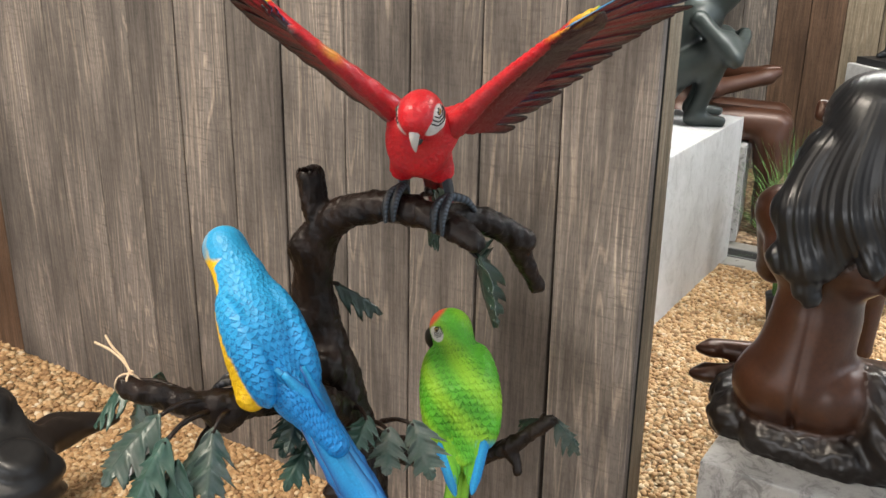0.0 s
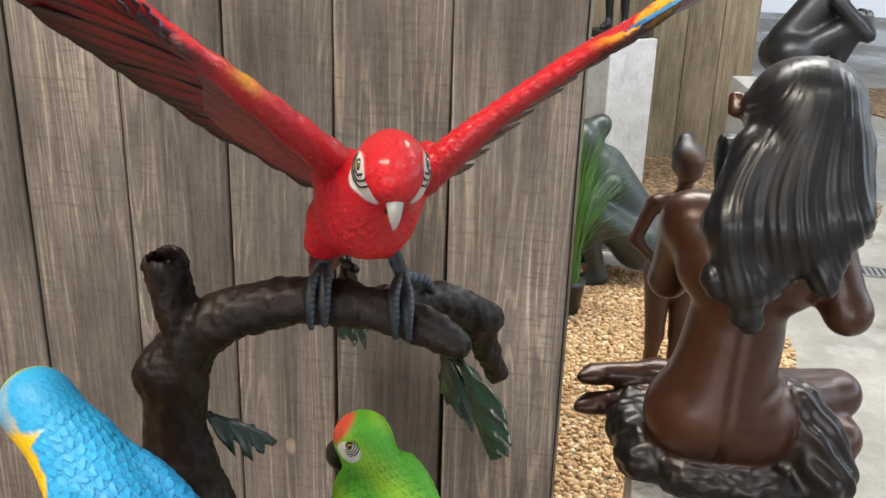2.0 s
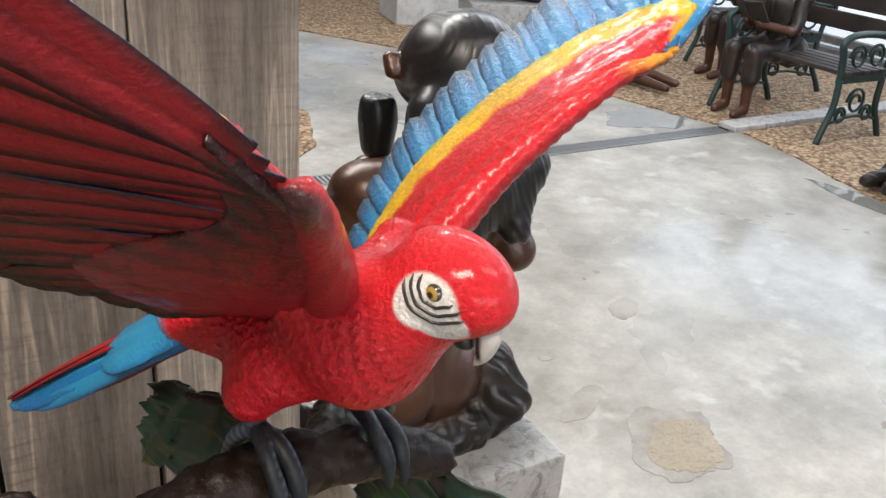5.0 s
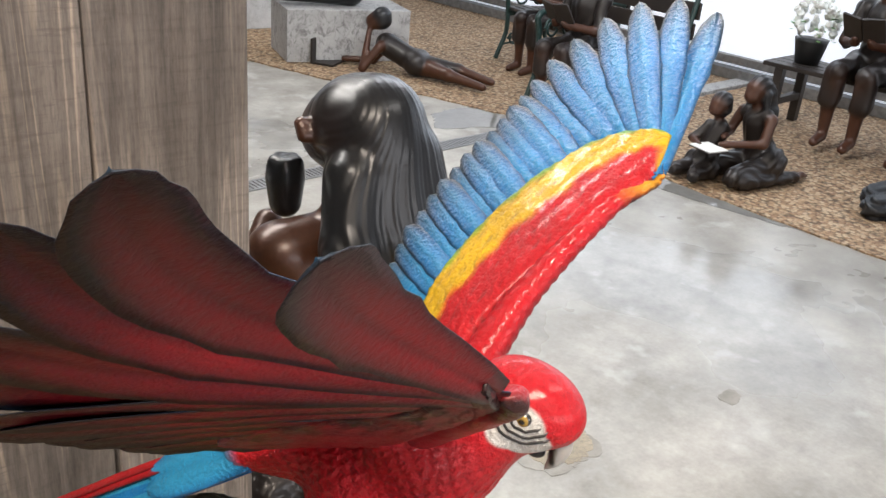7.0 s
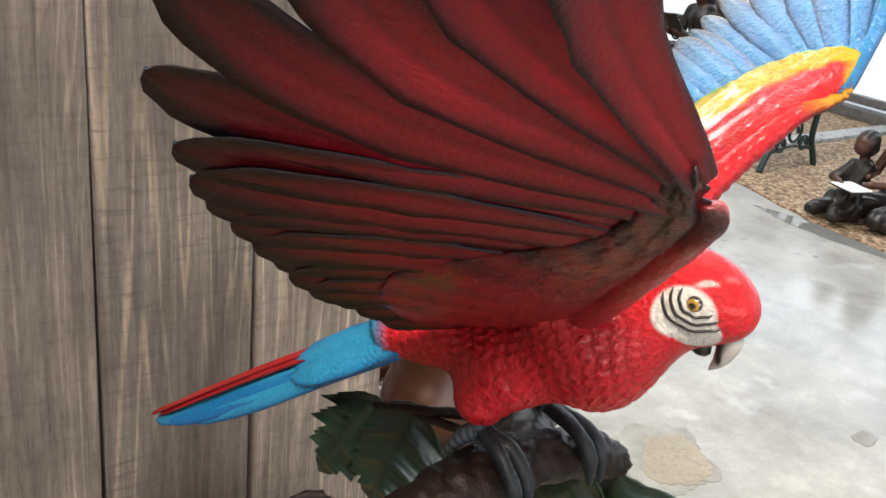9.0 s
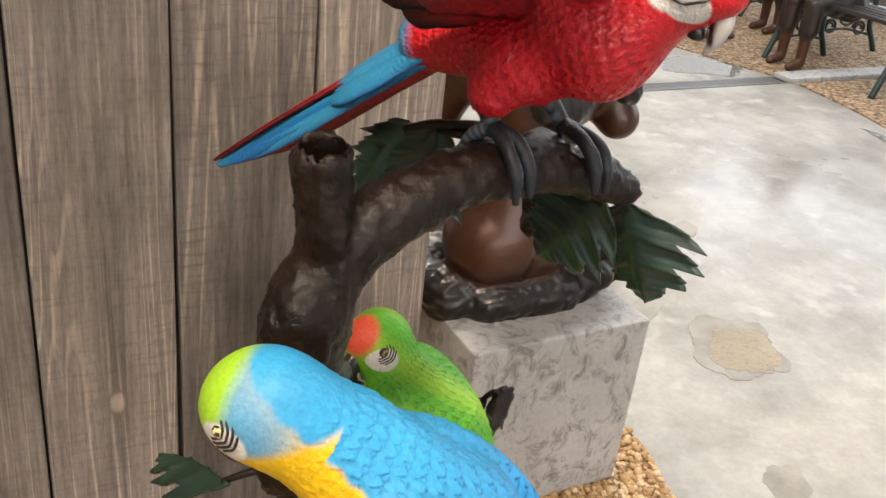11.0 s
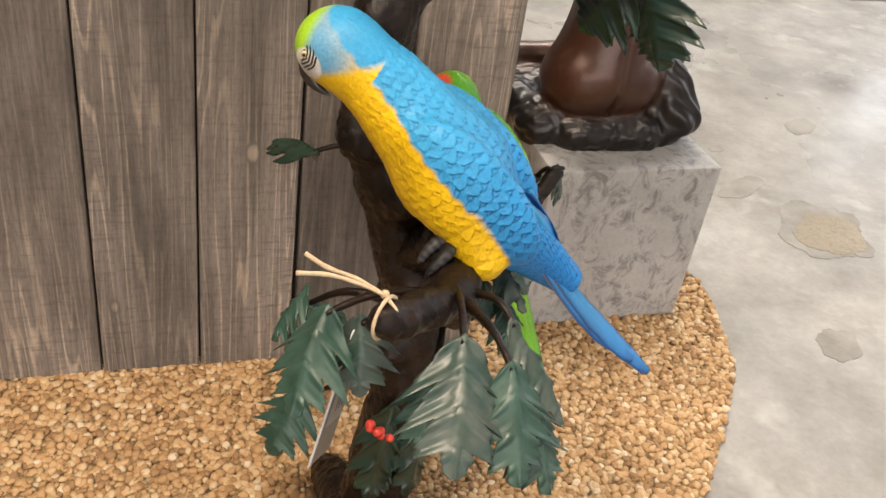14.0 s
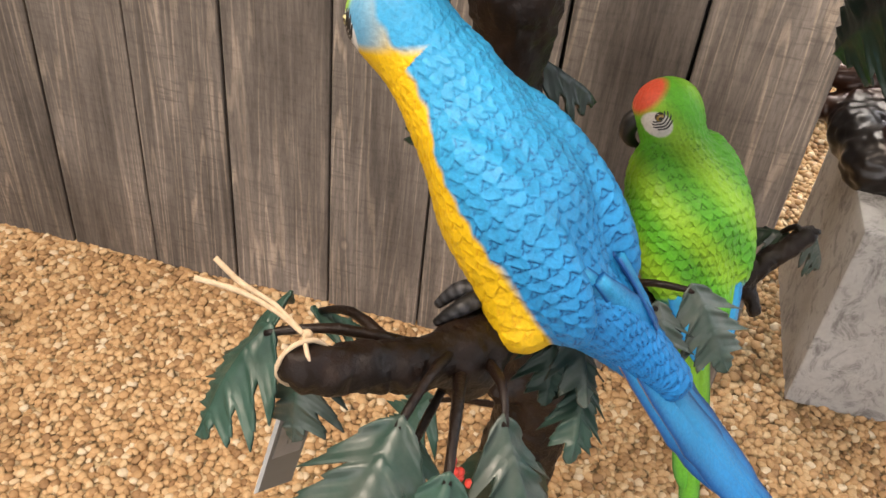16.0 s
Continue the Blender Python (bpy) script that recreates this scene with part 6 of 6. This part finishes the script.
def kneeling(at, turn, s):
    """A long-haired kneeling reader in a dress, a child leaning against it, and the paper between them."""
    S, C, H = SKINB, CLOTH, DARK
    L = [((-0.1, 0, 0.17), (0.1, 0, 0.17), 0.14, 0.14, C), ((0, 0.02, 0.25), (0, 0.12, 0.50), 0.115, 0.105, C), ((-0.10, 0.13, 0.55), (0.10, 0.13, 0.55), 0.055, 0.055, C), ((0, 0.14, 0.58), (0, 0.18, 0.66), 0.04, 0.04, S),
         ((0, 0.21, 0.745), (0, 0.235, 0.70), 0.078, 0.062, S), ((0, 0.275, 0.71), (0, 0.285, 0.705), 0.014, 0.010, S), ((0, 0.165, 0.775), (0, 0.13, 0.72), 0.088, 0.085, H), ((0, 0.10, 0.72), (0, 0.03, 0.56), 0.082, 0.070, H), ((0.03, 0.03, 0.56), (0.02, -0.02, 0.44), 0.060, 0.028, H), ((-0.05, 0.03, 0.58), (-0.05, -0.01, 0.46), 0.045, 0.022, H), ((0.08, 0.16, 0.72), (0.09, 0.15, 0.60), 0.03, 0.02, H), ((-0.08, 0.16, 0.72), (-0.09, 0.15, 0.60), 0.03, 0.02, H),
         ((-0.15, 0.13, 0.54), (-0.18, 0.20, 0.36), 0.045, 0.038, S), ((-0.18, 0.20, 0.36), (-0.03, 0.42, 0.33), 0.036, 0.026, S), ((-0.03, 0.42, 0.33), (0.0, 0.47, 0.33), 0.026, 0.018, S), ((0.15, 0.13, 0.54), (0.18, 0.20, 0.37), 0.045, 0.038, S), ((0.18, 0.20, 0.37), (0.04, 0.40, 0.37), 0.036, 0.026, S),
         ((-0.1, 0.05, 0.13), (-0.15, 0.42, 0.10), 0.10, 0.075, C), ((0.1, 0.05, 0.13), (0.15, 0.42, 0.10), 0.10, 0.075, C), ((-0.2, 0.34, 0.07), (-0.17, -0.25, 0.05), 0.06, 0.045, C), ((0.2, 0.34, 0.07), (0.12, -0.22, 0.05), 0.06, 0.045, C), ((-0.17, -0.25, 0.05), (-0.14, -0.37, 0.045), 0.035, 0.026, S), ((-0.14, -0.37, 0.045), (-0.13, -0.44, 0.03), 0.026, 0.018, S)]
    fold = lambda p, t: np.where(np.abs(t - np.array(C)).sum(1) < 1e-6, 0.006 * np.sin(p[:, 0] * 70 + p[:, 2] * 30 + 4 * np.sin(p[:, 1] * 14)), 0.0) + np.where(np.abs(t - np.array(H)).sum(1) < 1e-6, 0.004 * np.sin(p[:, 0] * 150 + 3 * np.sin(p[:, 2] * 16)), 0.0)
    m = pose(*at, 0, 0, turn) @ Matrix.Scale(s, 4)
    cast("kneeling_statue", L, 0.0125, "dark bronze statue of a kneeling long-haired reader on gravel", "bronze readers", 0.022, m=m, relief=fold)
    K = [((0.10, 0.44, 0.10), (0.26, 0.42, 0.10), 0.10, 0.10, C), ((0.17, 0.42, 0.16), (0.15, 0.36, 0.40), 0.095, 0.085, C), ((0.15, 0.38, 0.50), (0.15, 0.40, 0.54), 0.035, 0.035, S), ((0.14, 0.42, 0.60), (0.14, 0.44, 0.57), 0.070, 0.058, S), ((0.14, 0.385, 0.625), (0.14, 0.37, 0.57), 0.078, 0.070, H), ((0.22, 0.40, 0.42), (0.26, 0.50, 0.30), 0.038, 0.032, C), ((0.26, 0.50, 0.30), (0.10, 0.58, 0.30), 0.030, 0.022, S), ((0.22, 0.46, 0.09), (0.20, 0.70, 0.08), 0.075, 0.05, C), ((0.12, 0.46, 0.09), (0.02, 0.66, 0.08), 0.075, 0.05, C)]
    cast("child_statue", K, 0.0125, "dark bronze statue of a small child leaning on the kneeling reader", "bronze readers", 0.022, m=m, relief=fold)
    bk = thing("open_book", "open white book held between the kneeling statues", "book")
    bk.matrix_world = m
    part("cover", box_bm((-0.10, 0.46, 0.292), (0.13, 0.66, 0.299), 0.002), SLAT, bk)
    part("page", box_bm((-0.095, 0.465, 0.299), (0.013, 0.655, 0.309), 0.003), PAPER, bk)
    part("page", box_bm((0.017, 0.465, 0.299), (0.125, 0.655, 0.309), 0.003), PAPER, bk)


def lying(at, turn, s):
    S, C, H = SKINB, CLOTH, DARK
    L = [((-0.05, 0, 0.13), (0.05, 0, 0.13), 0.12, 0.12, C), ((0, 0.05, 0.14), (0, 0.32, 0.26), 0.11, 0.11, C), ((0, 0.42, 0.47), (0, 0.46, 0.46), 0.085, 0.08, S), ((0, 0.38, 0.51), (0, 0.37, 0.48), 0.095, 0.085, H),
         ((-0.12, 0.34, 0.26), (-0.2, 0.48, 0.05), 0.045, 0.04, S), ((-0.2, 0.48, 0.05), (-0.06, 0.48, 0.38), 0.036, 0.03, S), ((0.1, 0.34, 0.24), (0.12, 0.5, 0.06), 0.045, 0.04, S), ((0.12, 0.5, 0.06), (0.05, 0.78, 0.05), 0.036, 0.03, S),
         ((0.0, -0.02, 0.12), (0.02, -0.40, 0.11), 0.10, 0.062, C), ((0.02, -0.40, 0.11), (-0.05, -0.75, 0.06), 0.055, 0.036, S), ((0.0, -0.02, 0.10), (-0.16, -0.36, 0.09), 0.09, 0.06, S), ((-0.16, -0.36, 0.09), (-0.25, -0.72, 0.05), 0.055, 0.036, S)]
    ob = cast("reclining_statue", L, 0.02, "bronze statue of a figure lying on gravel with open book", "bronze readers", 0.03, m=pose(*at, 0, 0, turn) @ Matrix.Scale(s, 4))
    bk = thing("book", "dark open book lying before the reclining statue", "book")
    bk.matrix_world = pose(*at, 0, 0, turn) @ Matrix.Scale(s, 4)
    part("page", box_bm((-0.16, 0.80, 0.0), (0.18, 1.02, 0.02), 0.004), SLAT, bk)
    part("page", box_bm((-0.16, 1.02, 0.0), (0.18, 1.04, 0.24), 0.004), SLAT, bk)
    return ob


def standing(name, label, at, turn, s, tone, hair, bent=0.0):
    L = [((-0.07, 0, 0.92), (0.07, 0, 0.92), 0.115, 0.115, tone), ((0, 0.0, 1.0), (0, 0.02 + bent, 1.32), 0.105, 0.115, tone), ((-0.14, 0.02 + bent, 1.38), (0.14, 0.02 + bent, 1.38), 0.06, 0.06, tone), ((0, 0.03 + bent, 1.42), (0, 0.05 + bent, 1.53), 0.05, 0.048, tone), ((0, 0.08 + bent, 1.64), (0, 0.09 + bent, 1.60), 0.09, 0.075, tone), ((0, 0.03 + bent, 1.67), (0, 0.0 + bent, 1.62), 0.10, 0.085, hair), ((0, -0.02 + bent, 1.76), (0.0, -0.03 + bent, 1.76), 0.05, 0.05, hair)]
    for x in (-1, 1):
        L += [((x * 0.17, bent, 1.37), (x * 0.25, -0.04, 1.12), 0.05, 0.042, tone), ((x * 0.25, -0.04, 1.12), (x * 0.12, 0.10, 0.98), 0.04, 0.03, tone), ((x * 0.085, 0, 0.88), (x * 0.08, 0.03, 0.48), 0.09, 0.06, tone), ((x * 0.08, 0.03, 0.48), (x * 0.08, -0.02, 0.09), 0.056, 0.036, tone), ((x * 0.08, -0.02, 0.05), (x * 0.08, 0.14, 0.035), 0.04, 0.03, tone)]
    return cast(name, L, 0.024, label, "", 0.03, m=pose(*at, 0, 0, turn) @ Matrix.Scale(s, 4))


def crouching(name, label, at, turn, s, tone):
    L = [((-0.1, 0, 0.20), (0.1, 0, 0.20), 0.14, 0.14, tone), ((0, 0.0, 0.28), (0, 0.20, 0.55), 0.13, 0.13, tone), ((0, 0.26, 0.62), (0, 0.30, 0.66), 0.06, 0.06, tone), ((0, 0.32, 0.70), (0, 0.30, 0.66), 0.11, 0.10, tone), ((0, 0.22, 0.78), (0, 0.22, 0.76), 0.055, 0.05, tone)]
    for x in (-1, 1):
        L += [((x * 0.1, 0.02, 0.2), (x * 0.17, 0.34, 0.42), 0.10, 0.07, tone), ((x * 0.17, 0.34, 0.42), (x * 0.15, 0.22, 0.06), 0.06, 0.042, tone), ((x * 0.15, 0.2, 0.04), (x * 0.15, 0.36, 0.03), 0.04, 0.03, tone), ((x * 0.18, 0.2, 0.54), (x * 0.24, 0.38, 0.36), 0.05, 0.045, tone), ((x * 0.24, 0.38, 0.36), (x * 0.05, 0.44, 0.46), 0.042, 0.035, tone)]
    return cast(name, L, 0.022, label, "", 0.03, m=pose(*at, 0, 0, turn) @ Matrix.Scale(s, 4))


standing("standing_statue", "small brown bronze standing statue with a hair bun", (-0.315, 3.02, 0.0), 200, 0.485, SKINB, DARK)
crouching("crouching_statue", "dark green bronze crouching figure on pale gravel", (-0.42, 4.1, 0.0), 110, 0.85, VERDI)
crouching("squatting_statue", "grey-green bronze squatting figure on a long plinth", (-1.42, 4.02, 0.70), 290, 0.85, VERDI)
block("plinth", (-1.75, 4.5, 0), (-1.15, 5.0, 0.50), BLOCK, "grey stone seat under a bronze figure", 0.2)
sitting("sitting_statue", "brown bronze seated nude figure behind the long plinth", (-1.52, 4.75, -0.02), 285, 1.28, SKINB, DARK, book=False)
plate = block("base_plate", (-0.73, 5.17, 0.865), (-0.47, 5.43, 0.90), BLACK, "thin black base plate on the tall plinth", 0.75, "plate")
plate.location.z = 0.865
plate.data.transform(Matrix.Diagonal((1, 1, 0.04, 1)))
standing("dancer_statue", "slender dark bronze standing figure on tall plinth", (-0.6, 5.3, 0.90), 160, 0.55, BLACKB, BLACKB)
crouching("black_statue", "black bronze crouching figure on a pale plinth", (0.28, 5.3, 0.655), 280, 0.82, BLACKB)
lying((3.36, 5.78, 0.0), 30, 0.80)
kneeling((3.60, 3.05, 0.0), 75, 0.72)
lying_on = cast("plinth_statue", [((-0.5, 0, 0.12), (0.1, 0, 0.12), 0.09, 0.12, DARK), ((0.1, 0, 0.12), (0.3, 0.02, 0.36), 0.12, 0.11, DARK), ((0.33, 0.02, 0.5), (0.33, 0.02, 0.52), 0.1, 0.1, DARK), ((-0.2, 0.05, 0.12), (0.0, 0.1, 0.35), 0.08, 0.07, DARK)], 0.025, "dark bronze reclining figure on a low plinth", m=pose(3.2, 6.6, 0.40, 0, 0, -20))


# ---------------------------------------------------------------- benches
def bench(at, turn, length):
    b = thing("garden_bench", "garden bench with green cast-iron ends and dark slats", "bench", "garden benches")
    b.matrix_world = pose(*at, 0, 0, turn)

    def tube(name, pts, r, parent, sides=8):
        q, rr = smooth_line(pts, [r] * len(pts), 6)
        return part(name, tube_bm(q, rr, sides), IRON, parent, smooth=True)
    for x in (-length / 2, length / 2):
        e = part("bench_end", box_bm((x - 0.016, -0.20, 0.36), (x + 0.016, 0.22, 0.41), 0.006), IRON, b, "green cast-iron scrolled bench end")
        tube("leg", [(x, 0.20, 0.38), (x, 0.20, 0.22), (x, 0.25, 0.08), (x, 0.28, 0.0)], 0.020, e)
        tube("leg", [(x, -0.20, 0.38), (x, -0.20, 0.2), (x, -0.26, 0.08), (x, -0.30, 0.0)], 0.020, e)
        tube("back_post", [(x, -0.20, 0.38), (x, -0.24, 0.6), (x, -0.31, 0.86)], 0.018, e)
        tube("armrest", [(x, -0.25, 0.62), (x, -0.05, 0.64), (x, 0.15, 0.64), (x, 0.24, 0.60), (x, 0.22, 0.52), (x, 0.20, 0.40)], 0.022, e)
        for cy, cz, r in ((0.08, 0.51, 0.075), (-0.09, 0.51, 0.075), (0.0, 0.24, 0.085), (0.12, 0.16, 0.055), (-0.12, 0.16, 0.055)):
            tube("scroll", [(x, cy + r * (1 - i / 26) * math.cos(i * 0.6), cz + r * (1 - i / 26) * math.sin(i * 0.6)) for i in range(17)], 0.010, e, 6)
        tube("cross_bar", [(x, -0.22, 0.12), (x, 0.0, 0.15), (x, 0.22, 0.12)], 0.010, e, 6)
    for i in range(5):
        part("seat_slat", box_bm((-length / 2 - 0.03, -0.19 + i * 0.082, 0.41), (length / 2 + 0.03, -0.125 + i * 0.082, 0.435), 0.005), SLAT, b)
    for i in range(2):
        part("back_slat", box_bm((-length / 2 - 0.03, -0.285 - i * 0.035, 0.58 + i * 0.13), (length / 2 + 0.03, -0.262 - i * 0.035, 0.69 + i * 0.13), 0.005), SLAT, b)
    return b


bench((3.86, 4.42, 0.0), 90, 0.88)
bench((4.58, 5.45, 0.0), 75, 0.95)
sitting("reading_statue", "bronze statue of a seated child reading on the bench", (3.93, 4.66, -0.02), 90, 0.92, group="bronze readers")
sitting("reading_statue", "bronze statue of a seated reader with open book", (4.60, 5.45, -0.02), 80, 0.92, group="bronze readers")
sitting("reading_statue", "dark bronze statue of a seated figure reading on black bench", (4.95, 3.05, 0.02), 92, 1.05, group="bronze readers", hair=DARK)
sitting("reading_statue", "dark bronze statue of a seated figure writing on black bench", (4.93, 2.58, 0.02), 95, 1.05, group="bronze readers", hair=DARK)


def black_bench():
    b = thing("black_bench", "plain black wooden bench along the tent wall", "bench")
    for i in range(4):
        part("seat_slat", box_bm((4.72 + i * 0.11, 1.6, 0.42), (4.82 + i * 0.11, 3.72, 0.45), 0.004), SLAT, b)
    for y in (1.75, 3.6):
        for x in (4.76, 5.12):
            part("leg", box_bm((x - 0.03, y - 0.03, 0), (x + 0.03, y + 0.03, 0.42), 0.004), SLAT, b)
        part("cross_bar", box_bm((4.76, y - 0.025, 0.16), (5.12, y + 0.025, 0.21), 0.004), SLAT, b)


black_bench()


def flower_pot():
    p = thing("flower_pot", "black pot full of white flowers on bench", "flower pot")
    bm = tube_bm([(4.95, 3.52, 0.45), (4.95, 3.52, 0.60), (4.95, 3.52, 0.62)], [0.08, 0.11, 0.115], 20)
    part("pot", bm, BLACK, p, smooth=True)
    r = random.Random(8)
    bm = bmesh.new()
    for i in range(60):
        a, z = r.uniform(0, 6.28), r.uniform(0, 1)
        rad = 0.17 * math.sqrt(1 - (z - 0.3) ** 2)
        c = Vector((4.95 + math.cos(a) * rad * r.uniform(0.5, 1), 3.52 + math.sin(a) * rad * r.uniform(0.5, 1), 0.66 + 0.22 * z))
        m = Matrix.Translation(c) @ Euler((r.uniform(0, 3), r.uniform(0, 3), 0)).to_matrix().to_4x4()
        bmesh.ops.create_icosphere(bm, subdivisions=1, radius=r.uniform(0.025, 0.04), matrix=m @ Matrix.Diagonal((1, 1, 0.6, 1)))
    part("blossom", bm, PETAL, p)
    bm = bmesh.new()
    for i in range(40):
        a = r.uniform(0, 6.28)
        c = Vector((4.95 + math.cos(a) * 0.12, 3.52 + math.sin(a) * 0.12, r.uniform(0.60, 0.78)))
        d = Vector((math.cos(a), math.sin(a), r.uniform(-0.3, 0.6))) * 0.06
        s = Vector((-math.sin(a), math.cos(a), 0)) * 0.018
        v = [bm.verts.new(q) for q in (c, c + d * 0.5 + s, c + d, c + d * 0.5 - s)]
        bm.faces.new(v)
    part("foliage", bm, GRASS, p)


flower_pot()


def cloth_heap():
    L = [((3.62, 2.36, 0.05), (3.80, 2.30, 0.06), 0.07, 0.08, BLACKB), ((3.72, 2.42, 0.08), (3.80, 2.36, 0.11), 0.06, 0.06, BLACKB), ((3.66, 2.26, 0.03), (3.88, 2.22, 0.04), 0.05, 0.05, BLACKB)]
    return cast("crumpled_cloth", L, 0.012, "crumpled black cloth heap lying on gravel", k=0.02, relief=lambda p, t: 0.01 * np.sin(p[:, 0] * 55 + p[:, 1] * 40 + 8 * np.sin(p[:, 2] * 30)), category="cloth")


cloth_heap()


def grass_pot():
    g = thing("potted_grass", "tall artificial grass in a small black pot", "potted plant")
    c = Vector((-0.655, 3.61, 0))
    part("pot", tube_bm([c + Vector((0, 0, -0.005)), c + Vector((0, 0, 0.12)), c + Vector((0, 0, 0.135))], [0.045, 0.062, 0.065], 20), BLACK, g, smooth=True)
    r = random.Random(21)
    bm = bmesh.new()
    for i in range(420):
        a, lean, hgt = r.uniform(0, 6.28), r.uniform(0.02, 0.24) * r.uniform(0.3, 1), r.uniform(0.32, 0.72)
        d = Vector((math.cos(a), math.sin(a), 0))
        s = Vector((-d.y, d.x, 0)).lerp(Vector((r.uniform(-1, 1), r.uniform(-1, 1), 0)), 0.4).normalized() * 0.0028
        base = c + d * r.uniform(0, 0.04) + Vector((0, 0, 0.12))
        prev = None
        for k in range(6):
            t = k / 5
            p = base + d * lean * t * t * (1 + 0.5 * t) + Vector((0, 0, hgt * (t - 0.28 * lean / 0.24 * t ** 3)))
            w = s * (1 - t * 0.92)
            cur = (bm.verts.new(p - w), bm.verts.new(p + w))
            if prev:
                bm.faces.new((prev[0], prev[1], cur[1], cur[0]))
            prev = cur
    blades = part("blades", bm, GRASS, g)
    tagged(blades, kind="stuff")


grass_pot()


def root_sculpture():
    """A second dark bronze root, low in the gravel beside the board wall."""
    L = [((-1.88, 1.08, 0.20), (-1.95, 1.02, 0.0), 0.11, 0.15, BLACKB), ((-2.05, 1.14, 0.32), (-1.92, 1.08, 0.16), 0.06, 0.10, BLACKB), ((-1.96, 1.14, 0.22), (-1.995, 1.27, 0.215), 0.060, 0.042, CLOTH), ((-1.995, 1.27, 0.215), (-1.955, 1.42, 0.20), 0.042, 0.018, CLOTH), ((-1.9, 1.0, 0.08), (-2.15, 0.85, -0.02), 0.10, 0.07, CLOTH)]
    return cast("root_sculpture", L, 0.011, "dark bronze root sculpture standing low in gravel", k=0.04, mat=BRONZE_FAR, relief=lambda p, t: 0.006 * np.sin(p[:, 0] * 70 + 9 * np.sin(p[:, 2] * 21)) + 0.004 * np.sin(p[:, 2] * 90), category="sculpture")


root_sculpture()

# ---------------------------------------------------------------- single pebbles before the tree
def single_pebbles():
    rnd = random.Random(31)
    meshes = []
    for i in range(8):
        v, f = pebble_shape(rnd, 1)
        me = bpy.data.meshes.new("pebble")
        me.from_pydata([tuple(map(float, p)) for p in v * 0.0080], [], [tuple(map(int, q)) for q in f])
        me.materials.append(PEBBLE_ONE)
        me.polygons.foreach_set("use_smooth", np.full(len(me.polygons), True))
        meshes.append(me)
    y = 1.005
    made = 0
    while y < 1.22:
        x = -0.995
        while x < -0.68:
            px, py = x + rnd.uniform(-0.006, 0.006), y + rnd.uniform(-0.006, 0.006)
            x += 0.0135
            if made < 440 and inside(px, py, BED):
                ob = new("pebble", meshes[rnd.randrange(8)])
                ob.location = (px, py, rnd.uniform(0.0, 0.005))
                s = rnd.uniform(0.75, 1.25)
                ob.scale = (s, s, s)
                ob.rotation_euler = (rnd.uniform(-0.5, 0.5), rnd.uniform(-0.5, 0.5), rnd.uniform(0, 6.28))
                ob.parent = gravel_bed
                made += 1
        y += 0.0135


single_pebbles()
